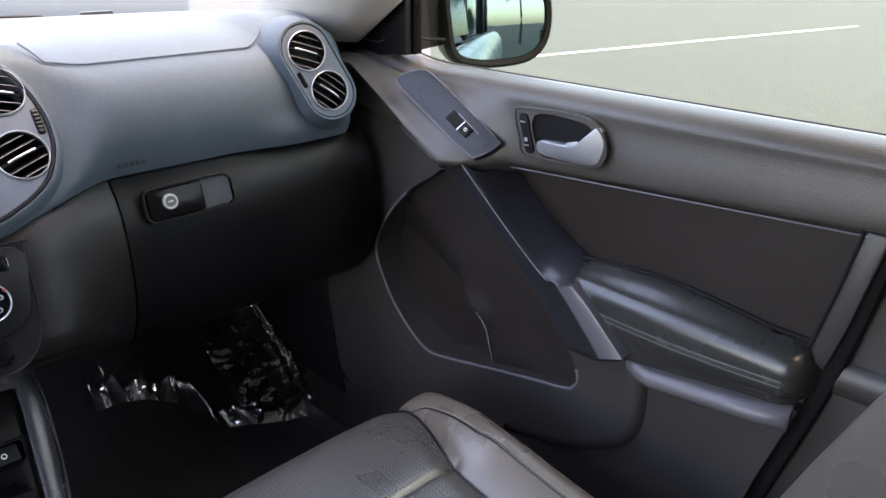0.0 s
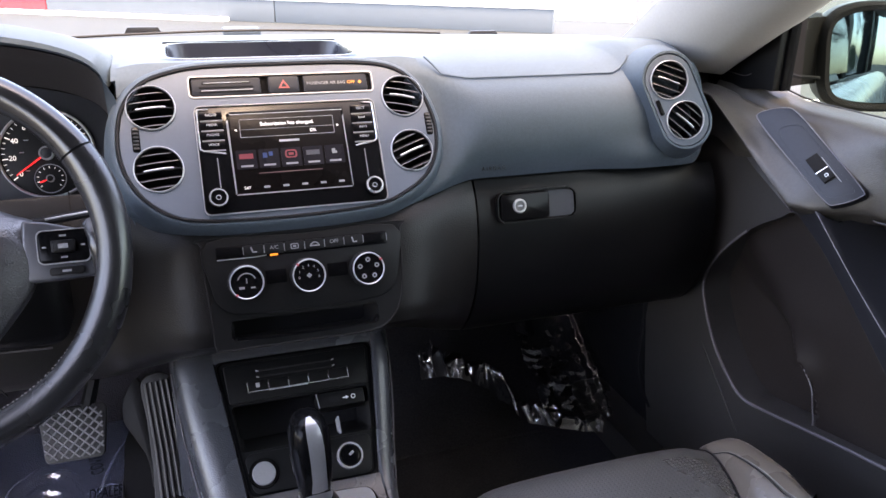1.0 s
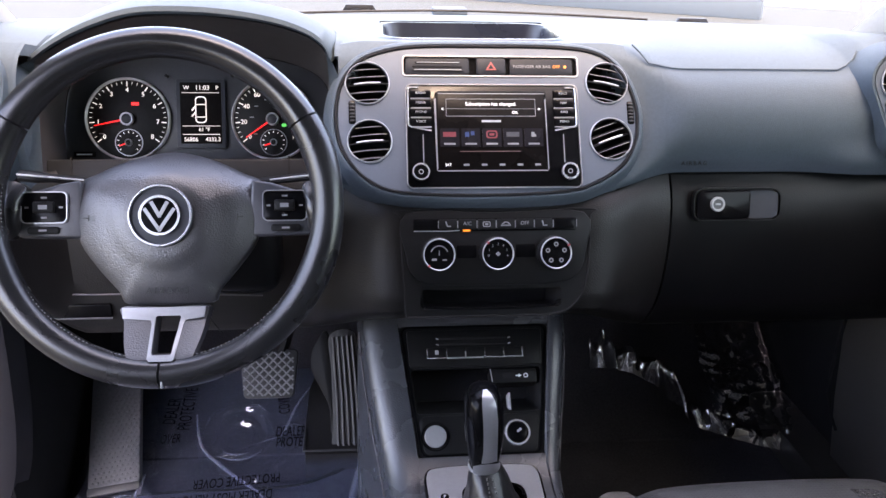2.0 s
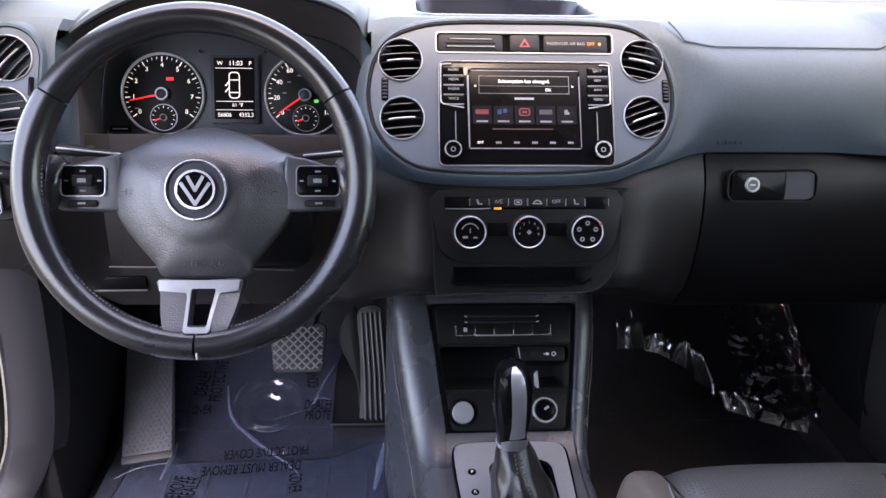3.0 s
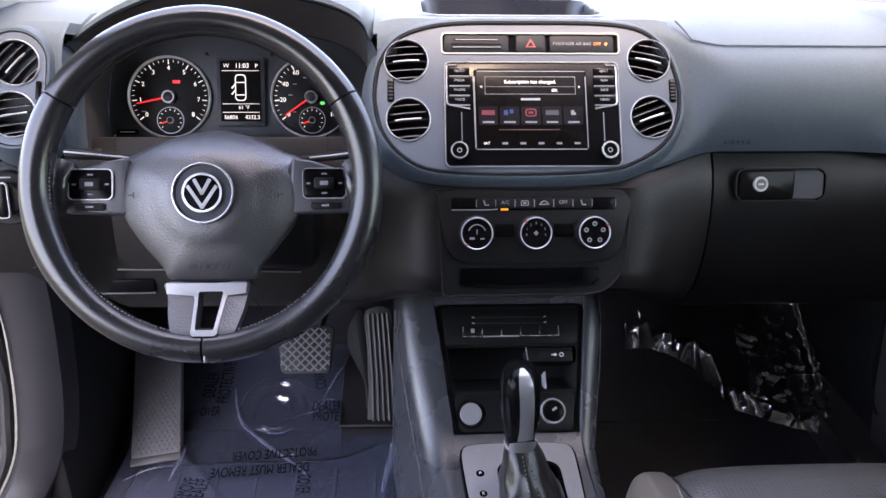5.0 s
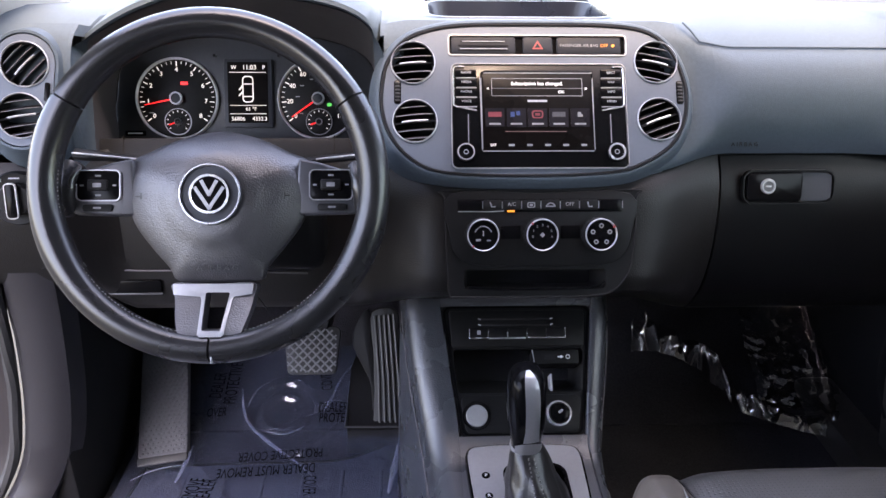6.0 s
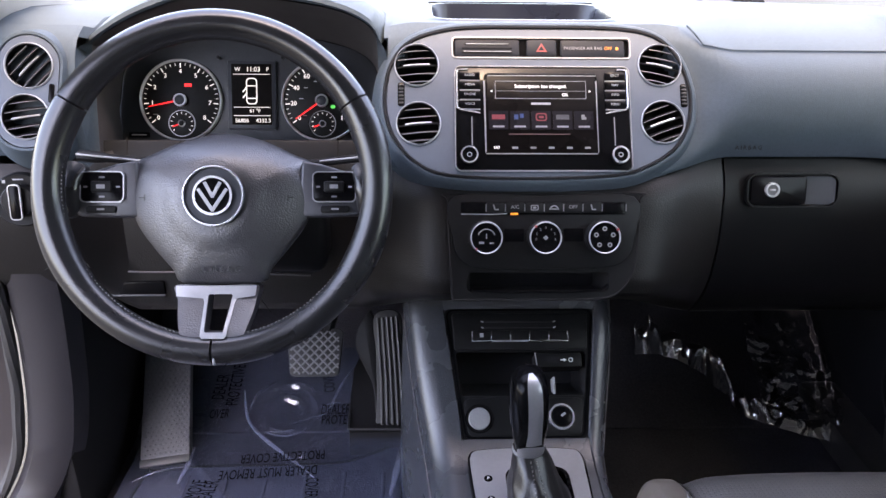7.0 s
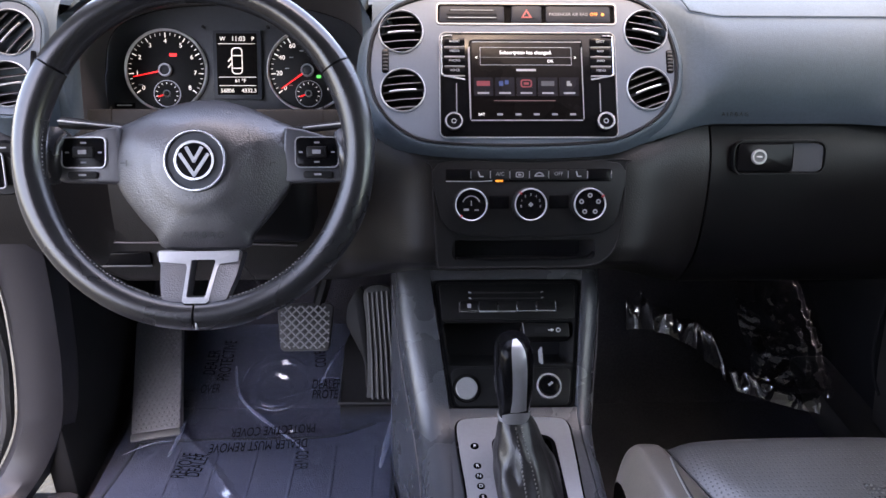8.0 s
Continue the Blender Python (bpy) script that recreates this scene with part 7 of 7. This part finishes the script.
# window switch panel, lying on the sloped front of the trim
q1, q2, q3, q4 = Vector((0.634, -0.066, 1.071)), Vector((0.666, -0.128, 1.082)), Vector((0.659, -0.268, 1.005)), Vector((0.631, -0.206, 0.992))
up_n = (q4 - q1).cross(q2 - q1)
if up_n.x > 0:
    up_n = -up_n
SW = axes((q1 + q2 + q3 + q4) / 4, (q4 - q1) + (q3 - q2), up_n) @ T(0, 0, -0.0025)
so = [tuple(p) for p in smooth_loop([(-0.090, -0.013), (-0.074, 0.0145), (-0.054, 0.0235), (0.02, 0.0257), (0.088, 0.0258), (0.098, 0.020), (0.090, -0.008), (0.075, -0.0165), (0.0, -0.0195), (-0.077, -0.0208)], 4)]
sw = part("switch_panel", moved(prism(so, -0.012, 0.0012, 0.0008), SW), strip_grey, door, "rounded blue-grey window switch panel")
part("panel_line", moved(tube([(x, y, 0.0012) for x, y in so], 0.0007, 6, closed=True), SW), cap_plastic, sw)
hol = [tuple(p) for p in smooth_loop([(-0.050, -0.006), (-0.042, 0.0125), (-0.028, 0.0190), (0.03, 0.0195), (0.084, 0.0190), (0.086, 0.010), (0.074, -0.011), (0.03, -0.0125), (-0.03, -0.0125)], 3)]
part("panel_hollow", moved(frame_of(hol, grown(hol, -0.0012), 0.0008, 0.0016, 0.0002), SW), strip_grey, sw)
ws_ = part("window_switch", moved(box(0.040, 0.057, -0.004, 0.0115, 0.001, 0.0045, 0.0015), SW), black_matt, sw, "window switch with chrome tip")
part("switch_slot", moved(box(0.0125, 0.0395, -0.005, 0.0115, 0.001, 0.0018, 0.0004), SW), deep_black, ws_)
part("switch_tip", moved(box(0.0390, 0.0408, -0.0052, 0.0115, 0.003, 0.0052, 0.0005), SW), chrome, ws_)
part("switch_mark", moved(frame_of(rrect(0.0045, 0.0045, 0.001, n=2), rrect(0.0028, 0.0028, 0.0006, n=2), 0.0045, 0.0049), SW @ T(0.049, 0.004)), white_print, ws_)
part("slot_edge", moved(box(0.022, 0.0665, 0.0122, 0.0130, 0.001, 0.0021, 0.0002), SW), grey_print, ws_)
# corner panel and window frame
part("corner_panel", moved(prism(fl([(0.12, 1.07), (0.10, 1.108), (0.028, 1.172), (-0.055, 1.24), (-0.055, 1.095), (-0.03, 1.095)], smooth=False), -0.02, 0.0, 0.002), DX(0.682)), black_matt, door, "black corner panel by the mirror")
part("corner_line", tube(smooth_loop([Vector((0.681, y, z)) for y, z in ((0.084, 1.112), (0.045, 1.111), (0.007, 1.109), (-0.009, 1.114))], 4, False), 0.0007, 6), cap_plastic, door)
part("window_post", box(0.694, 0.712, -0.060, -0.049, 1.095, 1.50, 0.003), black_gloss, door, "black window guide post")
wg = part("window_glass", thicken(loft([[Vector((0.738 - 0.12 * (z - 1.08), y, z)) for z in (1.075, 1.25, 1.45)] for y in (-0.056, -0.4, -0.8, -0.98)]), 0.003), tinted_pane, door)
wg.visible_shadow = False
part("front_post_trim", loft([[Vector((0.60, 0.07, 1.112)), Vector((0.626, 0.045, 1.08)), Vector((0.628, 0.055, 1.0)), Vector((0.64, 0.075, 0.90)), Vector((0.655, 0.10, 0.76))], [Vector((0.70, 0.09, 1.112)), Vector((0.70, 0.09, 1.08)), Vector((0.70, 0.09, 1.0)), Vector((0.70, 0.10, 0.90)), Vector((0.70, 0.13, 0.76))]]), door_hard, door)

# trim behind the door
bp = thing("pillar_trim", (0.71, -0.8, 0.42), "dark grey plastic trim of the centre pillar with a raised step", "pillar trim", kind="structure")
part("lower_cover", moved(prism(fl([(-0.742, 1.045), (-0.737, 0.99), (-0.715, 0.85), (-0.690, 0.752), (-0.658, 0.634), (-0.62, 0.40), (-1.0, 0.40), (-1.0, 1.045)], smooth=False), -0.04, 0.0, 0.003), DX(0.705)), pillar_dark, bp)
rows = [[Vector((x, y, z)) for x, z in ((0.704, 0.848), (0.697, 0.842), (0.694, 0.825), (0.698, 0.812), (0.705, 0.806))] for y in (-0.705, -0.72, -0.76, -0.85, -1.0)]
part("step", loft(rows), pillar_dark, bp, sharp=60)

# ---- outside mirror ----
mir = thing("door_mirror", (0.80, 0.05, 1.06), "black outside door mirror on the passenger side", "door mirror")
MN = Vector((-0.43, -0.90, 0.06))
MR = axes((0.948, -0.004, 1.122), (0.902, -0.431, 0), MN)
go_ = [(p[0] * 0.90 + 0.001, p[1] * 0.90 + 0.003) for p in smooth_loop([(-0.100, 0.055), (-0.07, 0.078), (-0.01, 0.083), (0.05, 0.075), (0.088, 0.048), (0.098, 0.005), (0.090, -0.040), (0.060, -0.066), (0.0, -0.074), (-0.06, -0.070), (-0.088, -0.052), (-0.098, 0.0)], 5)]
gl_rows = [[Vector((p[0] * g, p[1] * g, (0.0118 - (p[0] ** 2 + p[1] ** 2) * g * g) / 2.8)) for p in go_] for g in (1.0, 0.85, 0.7, 0.55, 0.4, 0.25, 0.1)]
gl_b = loft(gl_rows, close_u=True)
gl_b.faces.new(list(gl_b.verts)[-len(go_):])
part("glass", moved(gl_b, MR), mirror_mat, mir, "curved mirror glass showing the car's flank", sharp=180)
part("rim", moved(loft([[Vector((*p, w)) for p in grown(go_, d)] for d, w in ((0.0, -0.004), (0.002, 0.006), (0.009, 0.008), (0.014, 0.002), (0.016, -0.012))], close_u=True), MR), mirror_black, mir, sharp=60)
rows = [[Vector((p[0] * g + ox, p[1] * g, w)) for p in grown(go_, 0.016)] for g, w, ox in ((1.0, -0.012, 0), (1.01, -0.03, 0), (0.96, -0.06, 0), (0.82, -0.085, 0.0), (0.5, -0.10, 0), (0.05, -0.104, 0))]
hs = loft(rows, close_u=True)
part("housing", moved(hs, MR), mat("mirror_shell", (0.014, 0.013, 0.012), 0.4, spec=0.15), mir, "dark mirror shell", sharp=60)
part("foot", loft([[Vector((x, y + oy, z + oz)) for oy, oz in ((0.05, -0.045), (0.05, 0.06), (-0.03, 0.06), (-0.03, -0.045))] for x, y, z in ((0.71, 0.06, 1.13), (0.78, 0.075, 1.125), (0.90, 0.085, 1.13))], close_u=True, caps=True), mirror_black, mir)
part("foot_trim", tube([(0.735, -0.02, 1.115), (0.78, 0.0, 1.105), (0.83, 0.01, 1.10)], 0.003, 6), mirror_black, mir)

# ---- seats ----
def seat(name, cx, yf, label, back=0.12):
    s = thing(name, (cx, yf - 0.25, 0.38), label, "car seat", "front seats")
    half = 0.222

    def parting(y):
        """Half the width of the middle panel, which narrows towards the back."""
        return 0.162 - 0.044 * sstep(-0.03, -0.19, y) - 0.012 * sstep(-0.19, -0.40, y)

    def cush(k0, k1, nx, line=False):
        """Rows over the cushion: k from -1 to 1 over the middle panel, from 1 to 2 over a bolster."""
        rows = []
        for i in range(nx + 1):
            k = k0 + (k1 - k0) * i / (nx or 1)
            q = 1 if k >= 0 else -1
            row = []
            for y, z in ((0.02, 0.50), (0.004, 0.56), (0.0, 0.60), (0.002, 0.635), (-0.010, 0.668), (-0.030, 0.684), (-0.06, 0.690), (-0.11, 0.691), (-0.150, 0.6895), (-0.161, 0.6870), (-0.165, 0.6835), (-0.169, 0.6860), (-0.185, 0.6850), (-0.24, 0.676), (-0.34, 0.664), (-0.46, 0.655), (-0.54, 0.650), (-0.66, 0.648)):
                w = sstep(0.60, 0.67, z)
                b = parting(y)
                dx = abs(k) * b if abs(k) <= 1 else b + (half - b) * (abs(k) - 1)
                e = max(0.0, abs(k) - 1)
                if abs(k) > 1:                            # the bolster has no cross seam
                    z += sstep(0.0, 0.05, e) * {-0.150: -0.0010, -0.161: 0.0010, -0.165: 0.0043, -0.169: 0.0016, -0.185: 0.0012}.get(y, 0.0)
                rise = 0.022 * math.sin(min(1.0, e / 0.8) * math.pi / 2) - 0.074 * max(0.0, (e - 0.60) / 0.40) ** 2.2
                seam = -0.007 * math.exp(-((abs(k) - 1.0) / 0.10) ** 2)
                front = 0.046 * (dx / half) ** 3 + 0.020 * max(0.0, (e - 0.7) / 0.3) ** 2
                row.append(Vector((cx + q * dx * (1 + 0.02 * (y < -0.1)), yf + y - front * (1 - 0.4 * w), z + (rise * (0.5 + 0.5 * sstep(-0.02, -0.16, y)) + seam) * w)))
            rows.append(smooth_loop(row, 2, False))
        return rows[0] if line else loft(rows)

    part("cushion", cush(-1.0, 1.0, 32), seat_perf, s, "perforated leather cushion")
    for q in (-1, 1):
        part("bolster", cush(*sorted((q * 1.0, q * 2.0)), 18), seat_leather, s, "smooth leather side bolster")
        part("seam", tube([p + Vector((0, 0, 0.0012)) for p in cush(q * 1.0, q * 1.0, 0, True)[4:]], 0.0016, 6), leather, s, "dark parting seam")
        for d in (0.0, 0.04):
            line = []
            for i in range(11, 35):
                k = 1.03 + (0.44 + d) * (1 - math.exp(-(i - 11) / 2.2))
                line.append(cush(q * k, q * k, 0, True)[i] + Vector((0, 0, 0.0006)))
            line = smooth_loop(line, 3, False)
            part("piping", tube(line, 0.0011, 6), leather if d == 0 else stitch_mat, s, "stitched seam along the bolster")
        part("side_cover", box(*sorted((cx + q * 0.215, cx + q * 0.232)), yf - 0.52, yf - 0.04, 0.42, 0.60, 0.006), black_matt, s)
    part("seat_base", box(cx - 0.2, cx + 0.2, yf - 0.5, yf - 0.03, 0.40, 0.60, 0.01), black_matt, s)
    # backrest
    for q, x0, x1, nm, m in ((0, -0.15, 0.15, "backrest", seat_perf), (-1, -0.235, -0.151, "back_bolster", seat_leather), (1, 0.151, 0.235, "back_bolster", seat_leather)):
        rows = []
        n = 16 if q == 0 else 10
        for i in range(n + 1):
            dx = x0 + (x1 - x0) * i / n
            u = abs(dx) / 0.235
            bol = 0.055 * sstep(0.60, 0.82, u) - 0.11 * max(0, (u - 0.86) / 0.14) ** 2
            row = []
            for k in range(12):
                g = k / 11
                z = 0.66 + 0.64 * g
                y = yf - 0.50 - back - 0.20 * g - 0.10 * g * g - (0.04 * sstep(0.9, 1, g))
                row.append(Vector((cx + dx * (1 - 0.18 * sstep(0.55, 1.0, g)), y + bol * (1 - 0.6 * sstep(0.6, 1, g)), z)))
            rows.append(row)
        part(nm, thicken(loft(rows), -0.02), m, s, sharp=60)
    part("back_shell", loft([[Vector((cx + 0.20 * a, yf - 0.62 - back - 0.20 * g - 0.10 * g * g - 0.02 * (1 - a * a), 0.62 + 0.66 * g)) for a in (-1, -0.5, 0, 0.5, 1)] for g in (0, 0.3, 0.6, 1)]), black_matt, s)
    return s


seat("passenger_seat", 0.312, -0.234, "black perforated leather front passenger seat with stitched bolsters", 0.03)
seat("driver_seat", -0.36, -0.330, "black perforated leather driver's seat")

# ---- trees behind the car ----
def tree(x, y, h, seed, label, crown=1.3, n=700, base=0.45):
    rnd = random.Random(seed)
    t = thing("tree", (x, y, 0), label, "tree", "parking lot trees")
    limbs = []
    trunk = [Vector((x, y, 0)), Vector((x + 0.05, y, h * 0.3)), Vector((x - 0.05, y + 0.05, h * 0.65)), Vector((x + 0.1, y, h))]
    limbs.append(tube(smooth_loop(trunk, 4, False), [0.10 - 0.085 * i / 12 for i in range(13)], 8))
    tips = []
    for i in range(16):
        a, g = rnd.uniform(0, 6.28), rnd.uniform(base, 0.95)
        p = Vector((x, y, h * g))
        e = p + Vector((math.cos(a), math.sin(a), rnd.uniform(0.1, 0.8))) * crown * rnd.uniform(0.5, 1.0) * (1.15 - 0.5 * g)
        mid_ = p.lerp(e, 0.5) + Vector((0, 0, 0.1))
        limbs.append(tube([p, mid_, e], [0.035, 0.022, 0.008], 5))
        tips += [e, mid_.lerp(e, 0.5)]
    part("trunk", join(*limbs), bark, t)
    bm = bmesh.new()
    for i in range(n):
        c = rnd.choice(tips) + Vector((rnd.gauss(0, 0.22), rnd.gauss(0, 0.22), rnd.gauss(0, 0.2)))
        q = Euler((rnd.uniform(0, 6), rnd.uniform(0, 6), rnd.uniform(0, 6))).to_matrix()
        L = rnd.uniform(0.05, 0.12)
        vs = [bm.verts.new(c + q @ Vector(v) * L) for v in ((-1, 0, 0), (0, -0.45, 0.1), (1, 0, 0), (0, 0.45, 0.1))]
        bm.faces.new(vs)
    tagged(part("crown", bm, leaf_mat, t), kind="stuff")
    return t


def bush(x, y, r, h, seed):
    rnd = random.Random(seed)
    b = thing("bush", (x, y, 0), "round clipped green bush at the edge of the lot", "bush")
    part("stem", join(*[tube([(x, y, 0), (x + rnd.uniform(-0.3, 0.3), y + rnd.uniform(-0.3, 0.3), h * 0.6)], 0.03, 5) for _ in range(6)]), bark, b)
    bm = bmesh.new()
    for i in range(3500):
        a, c = rnd.uniform(0, 6.28), rnd.uniform(-0.4, 1)
        k = math.sqrt(1 - c * c) if c > -1 else 0
        d = rnd.uniform(0.75, 1.05)
        p = Vector((x + r * k * math.cos(a) * d, y + r * k * math.sin(a) * d, h * 0.45 + h * 0.5 * c * d))
        q = Euler((rnd.uniform(0, 6), rnd.uniform(0, 6), rnd.uniform(0, 6))).to_matrix()
        L = rnd.uniform(0.04, 0.10)
        bm.faces.new([bm.verts.new(p + q @ Vector(v) * L) for v in ((-1, 0, 0), (0, -0.5, 0.1), (1, 0, 0), (0, 0.5, 0.1))])
    tagged(part("foliage", bm, leaf_mat, b), kind="stuff")


bush(3.6, -9.5, 1.3, 1.5, 3)
tree(1.8, -16.0, 5.0, 5, "young street tree with thin foliage", 1.6)
tree(5.2, -18.0, 5.5, 9, "young street tree with thin foliage", 1.8)
